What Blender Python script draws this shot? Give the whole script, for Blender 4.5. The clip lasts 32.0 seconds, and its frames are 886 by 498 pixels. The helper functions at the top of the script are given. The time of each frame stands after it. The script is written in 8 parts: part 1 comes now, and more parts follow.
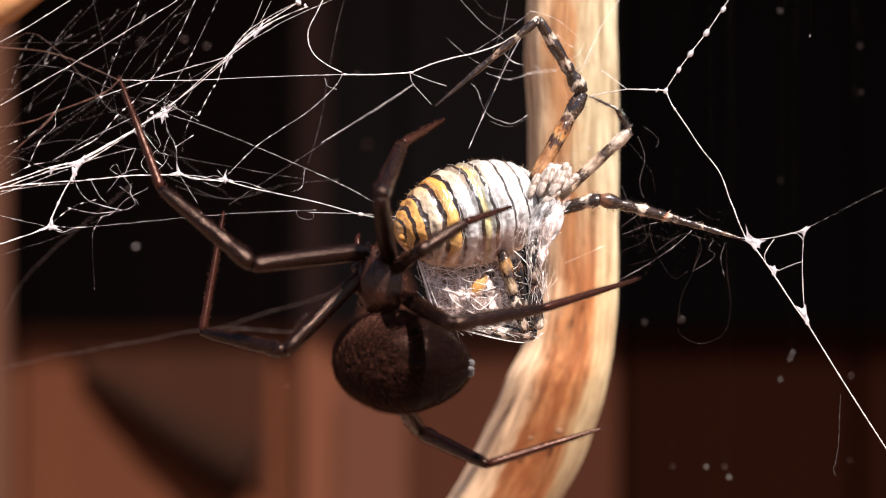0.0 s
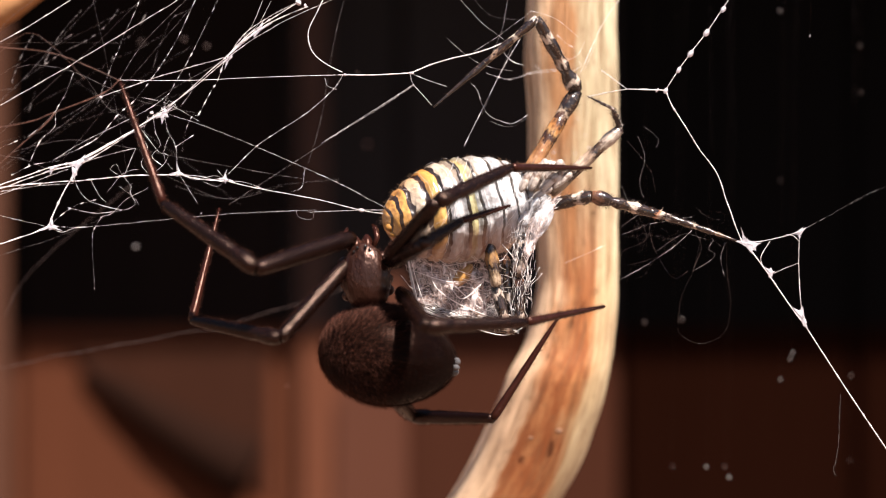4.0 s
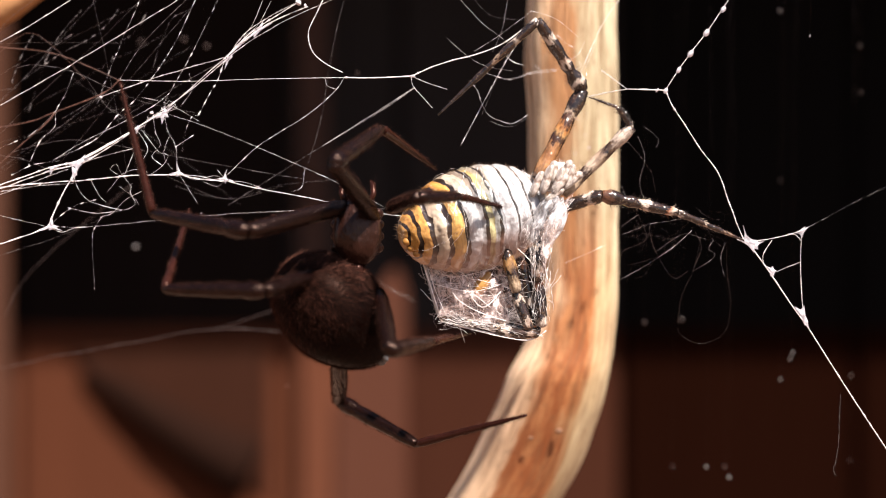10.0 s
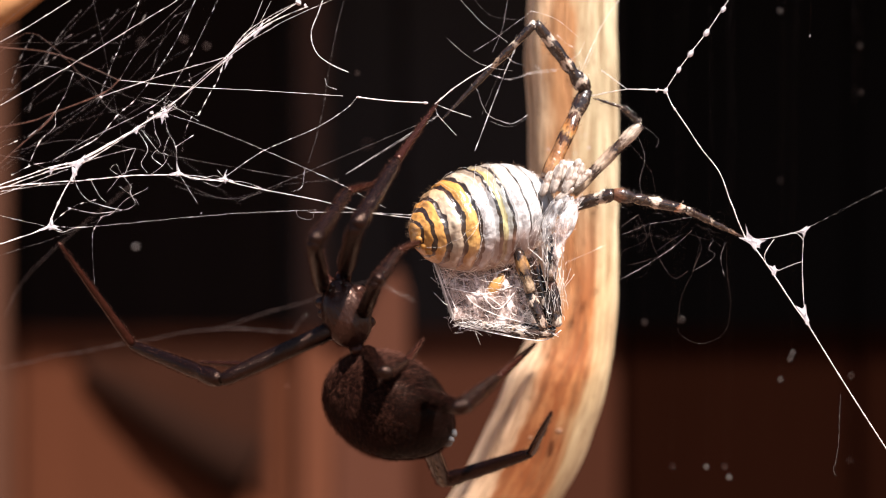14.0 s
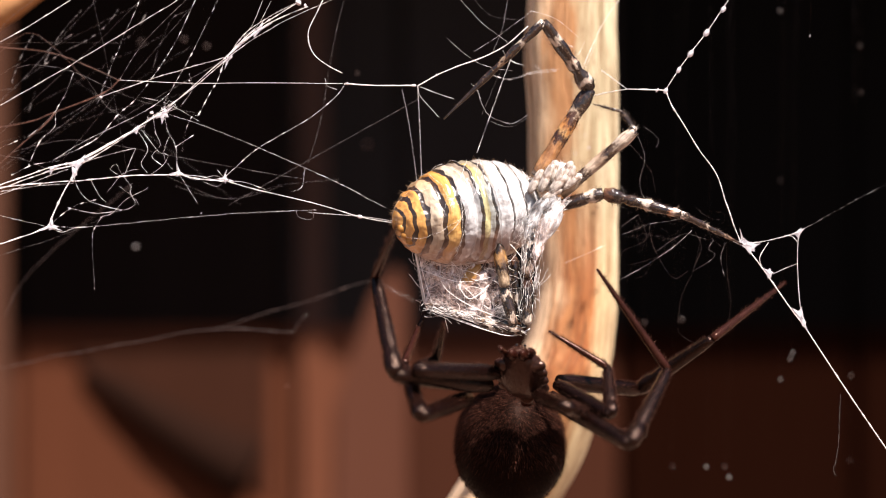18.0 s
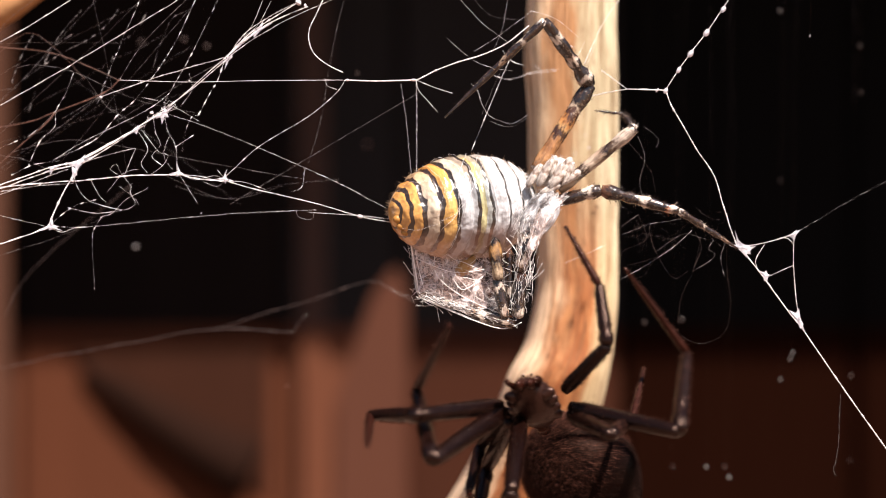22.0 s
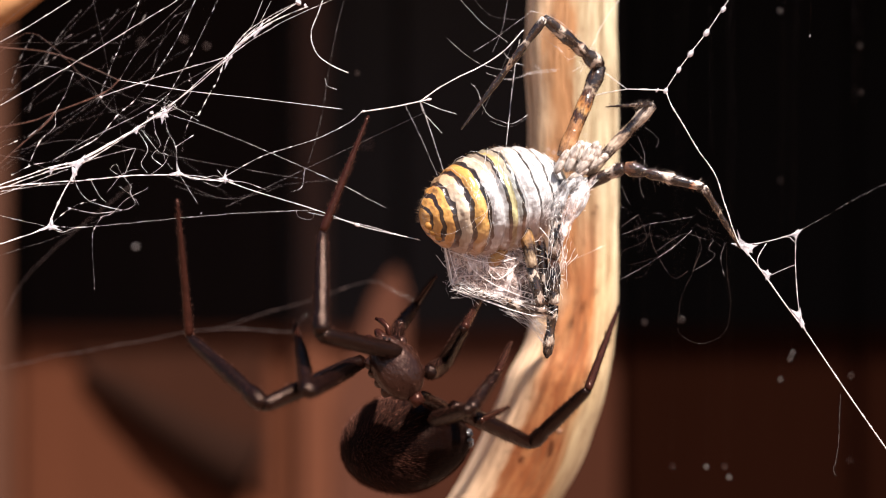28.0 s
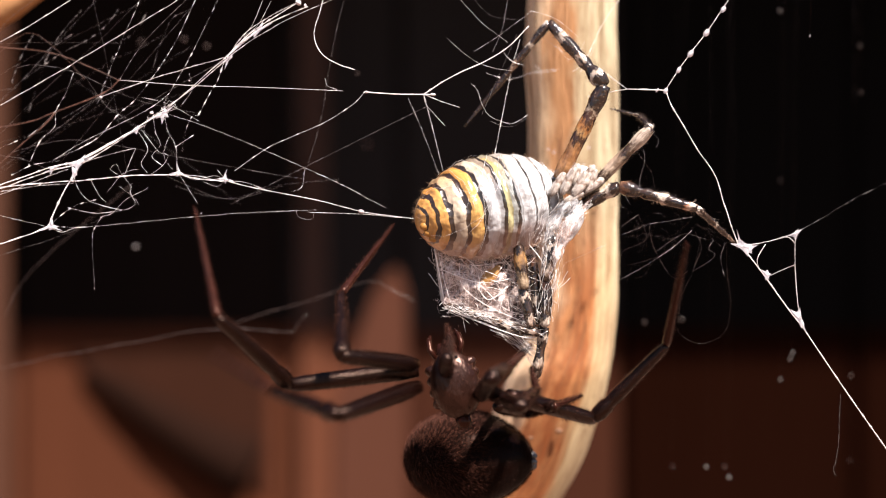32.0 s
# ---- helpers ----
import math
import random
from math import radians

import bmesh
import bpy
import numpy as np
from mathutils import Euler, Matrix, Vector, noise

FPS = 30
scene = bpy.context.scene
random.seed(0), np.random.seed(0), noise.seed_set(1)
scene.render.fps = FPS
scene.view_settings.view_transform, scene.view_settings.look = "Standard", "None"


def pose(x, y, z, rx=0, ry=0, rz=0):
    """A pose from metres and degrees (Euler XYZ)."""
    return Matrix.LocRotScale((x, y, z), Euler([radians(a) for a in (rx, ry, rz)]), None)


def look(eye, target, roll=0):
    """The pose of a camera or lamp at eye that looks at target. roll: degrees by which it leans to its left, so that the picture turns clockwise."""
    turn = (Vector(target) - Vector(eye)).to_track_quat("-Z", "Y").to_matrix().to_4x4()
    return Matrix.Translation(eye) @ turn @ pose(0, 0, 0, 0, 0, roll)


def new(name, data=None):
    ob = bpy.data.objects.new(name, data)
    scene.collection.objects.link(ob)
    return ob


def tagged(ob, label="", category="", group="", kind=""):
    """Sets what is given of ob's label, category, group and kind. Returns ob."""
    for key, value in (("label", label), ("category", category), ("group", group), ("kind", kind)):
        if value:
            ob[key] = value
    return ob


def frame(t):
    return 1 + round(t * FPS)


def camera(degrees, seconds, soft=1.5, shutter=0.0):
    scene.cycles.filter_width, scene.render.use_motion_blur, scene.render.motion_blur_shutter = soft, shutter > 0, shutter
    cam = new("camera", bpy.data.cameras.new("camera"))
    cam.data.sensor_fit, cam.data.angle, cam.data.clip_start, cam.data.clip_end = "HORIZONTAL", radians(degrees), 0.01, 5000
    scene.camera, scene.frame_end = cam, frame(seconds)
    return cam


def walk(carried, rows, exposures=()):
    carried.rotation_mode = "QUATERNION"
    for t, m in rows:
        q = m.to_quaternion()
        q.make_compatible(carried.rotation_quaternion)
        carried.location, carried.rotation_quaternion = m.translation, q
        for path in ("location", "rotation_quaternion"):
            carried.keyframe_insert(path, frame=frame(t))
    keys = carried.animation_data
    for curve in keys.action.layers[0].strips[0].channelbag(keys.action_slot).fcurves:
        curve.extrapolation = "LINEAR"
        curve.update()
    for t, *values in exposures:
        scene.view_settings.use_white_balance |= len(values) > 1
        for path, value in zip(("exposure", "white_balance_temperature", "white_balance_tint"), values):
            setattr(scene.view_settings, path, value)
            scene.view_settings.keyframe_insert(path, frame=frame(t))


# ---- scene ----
import math

# The stage: a plane through the web, in millimetres, x to the side and z up from its middle.
# Depth y counts backwards from that plane. The middle hangs STAGE_HIGH above the floor.
MM = 0.001
NEAR = 100.0
STAGE_HIGH = 120.0


def at_mm(x, z, y=0.0):
    """A point of the stage in millimetres, seen over (x, z) of the web's plane and y behind it."""
    k = 1.0 + y / NEAR
    return Vector((x * k, y, z * k))


def at(x, z, y=0.0):
    """The same point in the world, in metres."""
    p = at_mm(x, z, y)
    return Vector((p.x * MM, p.y * MM, (p.z + STAGE_HIGH) * MM))


# ---- camera: it stands still ----
EYE = (0, -NEAR * MM, STAGE_HIGH * MM)
cam = camera(34.824, 32.0, soft=1.0, shutter=0.9)
cam.data.dof.use_dof = True
cam.data.dof.focus_distance = 0.0978
cam.data.dof.aperture_fstop = 20.0
HOLD = look(EYE, (0, 0, STAGE_HIGH * MM))
walk(cam, [(0.0, HOLD), (32.0, HOLD)])

# ---- light: low-walled corner in hard sun ----
SUN_WAY = Vector((0.32, -0.455, 0.83)).normalized()
world = bpy.data.worlds.new("sky")
scene.world = world
world.use_nodes = True
wn = world.node_tree.nodes
sky = wn.new("ShaderNodeTexSky")
sky.sky_type = "NISHITA"
sky.sun_disc = False
sky.sun_elevation = math.asin(SUN_WAY.z)
sky.sun_rotation = math.atan2(SUN_WAY.x, SUN_WAY.y)
world.node_tree.links.new(sky.outputs[0], wn["Background"].inputs[0])
wn["Background"].inputs[1].default_value = 0.046
sun_data = bpy.data.lights.new("sun", "SUN")
sun_data.energy = 5.0
sun_data.angle = radians(1.0)
sun_data.color = (1.0, 0.90, 0.82)
sun = new("sun", sun_data)
sun.matrix_world = look(SUN_WAY * 2, (0, 0, 0))
scene.view_settings.exposure = 1.71


# ---- materials ----
class Nodes:
    """A short hand for one node material."""

    def __init__(self, name, rough=0.5, spec=0.5, metal=0.0):
        self.mat = bpy.data.materials.new(name)
        self.mat.use_nodes = True
        self.tree = self.mat.node_tree
        self.bsdf = self.tree.nodes["Principled BSDF"]
        self.bsdf.inputs["Roughness"].default_value = rough
        self.bsdf.inputs["Specular IOR Level"].default_value = spec
        self.bsdf.inputs["Metallic"].default_value = metal
        self.coord = self.tree.nodes.new("ShaderNodeTexCoord").outputs["Object"]

    def node(self, kind, **sockets):
        n = self.tree.nodes.new(kind)
        for key, value in sockets.items():
            self.put(n.inputs[key.replace("_", " ")], value)
        return n

    def put(self, socket, value):
        if isinstance(value, bpy.types.NodeSocket):
            self.tree.links.new(value, socket)
        else:
            socket.default_value = value

    def stretched(self, sx, sy, sz):
        n = self.tree.nodes.new("ShaderNodeMapping")
        self.put(n.inputs["Vector"], self.coord)
        n.inputs["Scale"].default_value = (sx, sy, sz)
        return n.outputs[0]

    def noise(self, vector, scale, detail=4.0, rough=0.55):
        n = self.node("ShaderNodeTexNoise", Vector=vector, Scale=scale, Detail=detail, Roughness=rough)
        return n.outputs["Fac"]

    def ramp(self, fac, stops, mode="LINEAR"):
        n = self.tree.nodes.new("ShaderNodeValToRGB")
        self.put(n.inputs[0], fac)
        e = n.color_ramp.elements
        n.color_ramp.interpolation = mode
        while len(e) < len(stops):
            e.new(0.5)
        for i, (p, c) in enumerate(stops):
            e[i].position = p
            e[i].color = (*c, 1.0) if len(c) == 3 else c
        return n.outputs[0]

    def mix(self, fac, a, b, mode="MIX"):
        n = self.tree.nodes.new("ShaderNodeMix")
        n.data_type, n.blend_type = "RGBA", mode
        self.put(n.inputs[0], fac)
        for socket, value in ((n.inputs[6], a), (n.inputs[7], b)):
            self.put(socket, value if isinstance(value, bpy.types.NodeSocket) else (*value, 1.0))
        return n.outputs[2]

    def math(self, op, a, b=0.0):
        n = self.tree.nodes.new("ShaderNodeMath")
        n.operation = op
        self.put(n.inputs[0], a)
        self.put(n.inputs[1], b)
        return n.outputs[0]

    def colour(self, value):
        self.put(self.bsdf.inputs["Base Color"], value if isinstance(value, bpy.types.NodeSocket) else (*value, 1.0))

    def bump(self, height, strength=0.4, distance=0.0002):
        n = self.node("ShaderNodeBump", Height=height, Strength=strength, Distance=distance)
        self.tree.links.new(n.outputs[0], self.bsdf.inputs["Normal"])


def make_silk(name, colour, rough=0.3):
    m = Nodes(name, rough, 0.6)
    # glints painted along the thread as paler patches of noise
    painted_glint = m.ramp(m.noise(m.coord, 1300.0, 4.0, 0.7), [(0.36, (0, 0, 0)), (0.60, (1, 1, 1))])
    m.colour(m.mix(painted_glint, tuple(c * 0.42 for c in colour), colour))
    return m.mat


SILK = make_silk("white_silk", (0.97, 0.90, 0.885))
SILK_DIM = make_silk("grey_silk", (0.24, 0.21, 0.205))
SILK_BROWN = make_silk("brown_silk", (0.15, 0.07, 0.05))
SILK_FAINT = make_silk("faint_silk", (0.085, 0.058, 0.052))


def make_glue():
    m = Nodes("clear_silk_glue", 0.15, 0.8)
    m.colour(m.mix(m.noise(m.coord, 1500.0), (0.36, 0.30, 0.32), (0.66, 0.60, 0.61)))
    m.bsdf.inputs["Coat Weight"].default_value = 0.6
    return m.mat


GLUE = make_glue()


def make_film():
    """Thin see-through silk sheet with denser, whiter wrinkles."""
    m = Nodes("thin_silk_film", 0.28, 0.7)
    n = m.noise(m.stretched(1.0, 1.0, 0.5), 1500.0, 5.0, 0.7)
    m.colour(m.mix(m.ramp(n, [(0.45, (0, 0, 0)), (0.65, (1, 1, 1))]), (0.62, 0.43, 0.38), (0.92, 0.80, 0.77)))
    m.put(m.bsdf.inputs["Alpha"], m.ramp(n, [(0.36, (0.08, 0.08, 0.08)), (0.52, (0.28, 0.28, 0.28)), (0.66, (0.85, 0.85, 0.85))]))
    m.bump(n, 0.9, 0.0003)
    return m.mat


FILM = make_film()


def make_crumpled():
    """Dense crumpled silk, almost closed."""
    m = Nodes("crumpled_white_silk", 0.30, 0.7)
    n = m.noise(m.stretched(1.0, 1.0, 0.4), 1300.0, 5.0, 0.7)
    m.colour(m.mix(m.ramp(n, [(0.36, (0, 0, 0)), (0.62, (1, 1, 1))]), (0.20, 0.185, 0.185), (0.72, 0.71, 0.73)))
    m.put(m.bsdf.inputs["Alpha"], m.ramp(n, [(0.38, (0.15, 0.15, 0.15)), (0.58, (0.80, 0.80, 0.80))]))
    m.bump(n, 1.0, 0.0004)
    return m.mat


CRUMPLED = make_crumpled()


def make_clear():
    """Clear sticky drops: bright glints, half see-through."""
    m = Nodes("half_clear_glue", 0.10, 0.9)
    n = m.noise(m.coord, 2200.0, 2.0)
    m.colour(m.mix(n, (0.40, 0.38, 0.42), (0.72, 0.68, 0.72)))
    m.put(m.bsdf.inputs["Alpha"], m.ramp(n, [(0.38, (0.35, 0.35, 0.35)), (0.62, (0.75, 0.75, 0.75))]))
    return m.mat


GLUE_CLEAR = make_clear()


def make_stick():
    """Weathered bare wood: cream edges, tan between, a rusty band down the middle. Uses the mesh's round-and-along map."""
    m = Nodes("bare_branch_wood", 0.60, 0.3)
    uv = m.tree.nodes.new("ShaderNodeTexCoord").outputs["UV"]
    way = m.node("ShaderNodeSeparateXYZ", Vector=uv)

    def grain(along, scale, detail=5.0, rough=0.6):
        n = m.tree.nodes.new("ShaderNodeMapping")
        m.put(n.inputs["Vector"], uv)
        n.inputs["Scale"].default_value = (0.021, 0.16 * along, 1.0)
        return m.noise(n.outputs[0], scale, detail, rough)

    fine = grain(0.05, 4200.0, 6.0, 0.65)
    streak = grain(0.07, 1100.0)
    patch = grain(0.35, 420.0, 4.0)
    u = m.math("ADD", way.outputs[0], m.math("MULTIPLY", m.math("SUBTRACT", streak, 0.5), 0.10))
    u = m.math("ADD", u, m.math("MULTIPLY", m.math("SUBTRACT", patch, 0.5), 0.16))
    upper = m.ramp(u, [(0.0, (0.46, 0.37, 0.23)), (0.10, (0.40, 0.24, 0.12)), (0.40, (0.40, 0.24, 0.12)), (0.50, (0.80, 0.62, 0.43)), (0.62, (0.76, 0.54, 0.35)), (0.665, (0.50, 0.26, 0.12)),
                       (0.72, (0.38, 0.19, 0.085)), (0.755, (0.41, 0.33, 0.21)), (0.86, (0.46, 0.405, 0.275)), (0.95, (0.60, 0.53, 0.38)), (1.0, (0.54, 0.45, 0.28))])
    lower = m.ramp(u, [(0.0, (0.52, 0.40, 0.24)), (0.40, (0.40, 0.24, 0.12)), (0.50, (0.80, 0.59, 0.42)), (0.655, (0.78, 0.54, 0.355)), (0.70, (0.54, 0.26, 0.112)),
                       (0.80, (0.50, 0.22, 0.085)), (0.85, (0.50, 0.37, 0.21)), (0.97, (0.57, 0.47, 0.31)), (1.0, (0.54, 0.43, 0.25))])
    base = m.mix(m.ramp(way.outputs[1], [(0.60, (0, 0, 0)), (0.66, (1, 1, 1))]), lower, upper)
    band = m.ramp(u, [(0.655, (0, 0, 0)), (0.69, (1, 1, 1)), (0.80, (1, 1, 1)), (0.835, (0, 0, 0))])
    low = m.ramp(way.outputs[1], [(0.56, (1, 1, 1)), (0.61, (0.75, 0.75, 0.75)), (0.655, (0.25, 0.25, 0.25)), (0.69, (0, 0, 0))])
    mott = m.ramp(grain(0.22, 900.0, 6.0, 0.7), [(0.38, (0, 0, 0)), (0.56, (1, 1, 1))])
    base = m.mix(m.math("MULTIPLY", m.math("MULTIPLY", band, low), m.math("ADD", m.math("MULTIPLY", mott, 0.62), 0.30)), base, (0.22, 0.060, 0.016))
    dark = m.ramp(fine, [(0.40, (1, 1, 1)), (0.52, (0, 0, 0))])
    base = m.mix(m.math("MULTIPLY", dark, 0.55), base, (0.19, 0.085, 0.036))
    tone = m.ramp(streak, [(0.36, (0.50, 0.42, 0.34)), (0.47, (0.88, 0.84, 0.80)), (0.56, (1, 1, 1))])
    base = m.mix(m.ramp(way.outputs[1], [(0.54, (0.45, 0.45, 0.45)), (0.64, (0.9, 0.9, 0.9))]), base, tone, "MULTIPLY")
    cracks = m.ramp(grain(0.03, 2100.0, 3.0), [(0.28, (1, 1, 1)), (0.36, (0, 0, 0))])
    base = m.mix(m.math("MULTIPLY", cracks, 0.6), base, (0.11, 0.055, 0.028))
    specks = m.ramp(grain(0.30, 3600.0, 2.0), [(0.63, (0, 0, 0)), (0.70, (1, 1, 1))])
    base = m.mix(1.0, base, (0.94, 0.92, 0.89), "MULTIPLY")
    m.colour(m.mix(m.math("MULTIPLY", specks, 0.6), base, (0.12, 0.07, 0.035)))
    m.bump(m.math("ADD", fine, m.math("MULTIPLY", streak, 1.5)), 0.8, 0.0004)
    return m.mat


STICK = make_stick()


def make_board(name, light, dark, scale=60.0):
    m = Nodes(name, 0.9, 0.0)
    grain = m.noise(m.stretched(1.0, 1.0, 0.08), scale, 5.0)
    blot = m.noise(m.coord, scale * 0.25, 3.0)
    c = m.mix(grain, dark, light)
    m.colour(m.mix(m.math("MULTIPLY", blot, 0.5), c, dark))
    m.bump(grain, 0.3, 0.0006)
    return m.mat


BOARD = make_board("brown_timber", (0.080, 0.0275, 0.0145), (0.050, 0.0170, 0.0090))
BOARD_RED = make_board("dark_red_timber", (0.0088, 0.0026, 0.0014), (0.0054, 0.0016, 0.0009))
BOARD_DARK = make_board("near_black_timber", (0.0054, 0.0047, 0.0045), (0.0029, 0.0025, 0.0024))
BOARD_DUSK = make_board("shade_brown_timber", (0.0120, 0.0083, 0.0075), (0.0060, 0.0042, 0.0038))
BOARD_PALE = make_board("pale_brown_timber", (0.100, 0.037, 0.0205), (0.068, 0.025, 0.0142))
BOARD_SHADE = make_board("half_shade_timber", (0.034, 0.0132, 0.0082), (0.022, 0.0086, 0.0054))
BOARD_POST = make_board("grey_brown_timber", (0.070, 0.032, 0.021), (0.050, 0.023, 0.015))
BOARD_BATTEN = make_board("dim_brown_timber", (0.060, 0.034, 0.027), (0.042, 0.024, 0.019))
BOARD_SHADE_GREY = make_board("shade_grey_timber", (0.020, 0.017, 0.0167), (0.0126, 0.0108, 0.0104))
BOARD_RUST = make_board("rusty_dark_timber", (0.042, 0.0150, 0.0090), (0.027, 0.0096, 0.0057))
# near-black that paints the slanting shadow at the wall's foot
BOARD_SHADOW = make_board("shadow_dark_timber", (0.013, 0.0060, 0.0042), (0.009, 0.0042, 0.0030))
BOARD_PICKET = make_board("red_brown_timber", (0.072, 0.0285, 0.0180), (0.050, 0.0198, 0.0126))
TWIG = make_board("tan_twig_bark", (0.40, 0.21, 0.10), (0.24, 0.115, 0.05), 700.0)
FLOOR_WOOD = make_board("floor_timber", (0.21, 0.135, 0.10), (0.14, 0.085, 0.062), 30.0)


def make_black_leg():
    m = Nodes("glossy_black_brown_cuticle", 0.22, 0.27)
    n = m.noise(m.coord, 1500.0, 3.0)
    m.bsdf.inputs["Specular Tint"].default_value = (1.0, 0.66, 0.54, 1.0)
    m.colour(m.mix(n, (0.0013, 0.0004, 0.0003), (0.0052, 0.0015, 0.0010)))
    m.bump(m.noise(m.stretched(0.6, 1.0, 1.0), 2600.0, 5.0, 0.75), 0.60, 0.00013)
    return m.mat


def make_red_leg():
    m = Nodes("red_brown_leg_cuticle", 0.25, 0.22)
    m.bsdf.inputs["Specular Tint"].default_value = (1.0, 0.62, 0.50, 1.0)
    n = m.noise(m.coord, 1500.0, 3.0)
    m.colour(m.mix(n, (0.0065, 0.0017, 0.0011), (0.0260, 0.0070, 0.0045)))
    m.bump(m.noise(m.coord, 2600.0, 4.0, 0.7), 0.30, 0.00009)
    return m.mat


def make_black_abdomen():
    m = Nodes("velvety_black_brown_skin", 0.36, 0.045)
    m.bsdf.inputs["Specular Tint"].default_value = (1.0, 0.58, 0.46, 1.0)
    n = m.noise(m.coord, 900.0, 5.0, 0.7)
    broad = m.noise(m.coord, 190.0, 3.0)
    c = m.mix(n, (0.0010, 0.0003, 0.0002), (0.0040, 0.0012, 0.0008))
    m.colour(m.mix(broad, c, (0.0022, 0.0008, 0.0006)))
    way = m.node("ShaderNodeSeparateXYZ", Vector=m.coord)
    bare = m.ramp(m.math("ADD", m.math("MULTIPLY", way.outputs[0], 110.0), 0.5), [(0.30, (0.42, 0.42, 0.42)), (0.70, (0.28, 0.28, 0.28))])
    m.put(m.bsdf.inputs["Roughness"], bare)
    ridges = m.node("ShaderNodeTexWave", Vector=m.coord, Scale=900.0, Distortion=4.0, Detail=2.0)
    m.bump(m.math("ADD", m.noise(m.coord, 1800.0, 4.0, 0.6), m.math("MULTIPLY", ridges.outputs["Fac"], 0.16)), 0.30, 0.00009)
    return m.mat


def make_chest():
    m = Nodes("dark_brown_chest_cuticle", 0.32, 0.40)
    m.bsdf.inputs["Specular Tint"].default_value = (1.0, 0.64, 0.54, 1.0)
    m.colour(m.mix(m.noise(m.coord, 700.0, 4.0), (0.0030, 0.0010, 0.0008), (0.0185, 0.0063, 0.0042)))
    m.bump(m.noise(m.stretched(0.5, 1.0, 1.0), 650.0, 4.0, 0.55), 0.9, 0.00042)
    return m.mat


CHEST = make_chest()
LEG_BLACK = make_black_leg()
LEG_RED = make_red_leg()
ABDOMEN_BLACK = make_black_abdomen()


def plain(name, colour, rough=0.5, spec=0.5):
    m = Nodes(name, rough, spec)
    m.colour(m.mix(m.noise(m.coord, 2500.0, 3.0), colour, tuple(c * 0.6 for c in colour)))
    return m.mat


def make_hair(name, k):
    m = Nodes(name, 0.6, 0.05)
    rnd = m.tree.nodes.new("ShaderNodeNewGeometry").outputs["Random Per Island"]
    tones = [(0.0, (0.005, 0.0016, 0.0011)), (0.5, (0.020, 0.0066, 0.0042)), (0.85, (0.050, 0.0185, 0.0120)), (1.0, (0.13, 0.056, 0.040))]
    m.colour(m.ramp(rnd, [(p, tuple(v * k for v in c)) for p, c in tones]))
    return m.mat


HAIR_BROWN = make_hair("brown_hair", 1.35)
HAIR_DARK = make_hair("dark_red_brown_hair", 0.75)
HAIR_BLACK = make_hair("black_brown_hair", 0.28)
HAIR_PALE = plain("brown_bristle", (0.26, 0.15, 0.085), 0.45)
SPINNERET = plain("grey_brown_spinneret", (0.075, 0.070, 0.072), 0.25, 0.5)
EYE_BLACK = plain("black_eye", (0.006, 0.006, 0.006), 0.1)


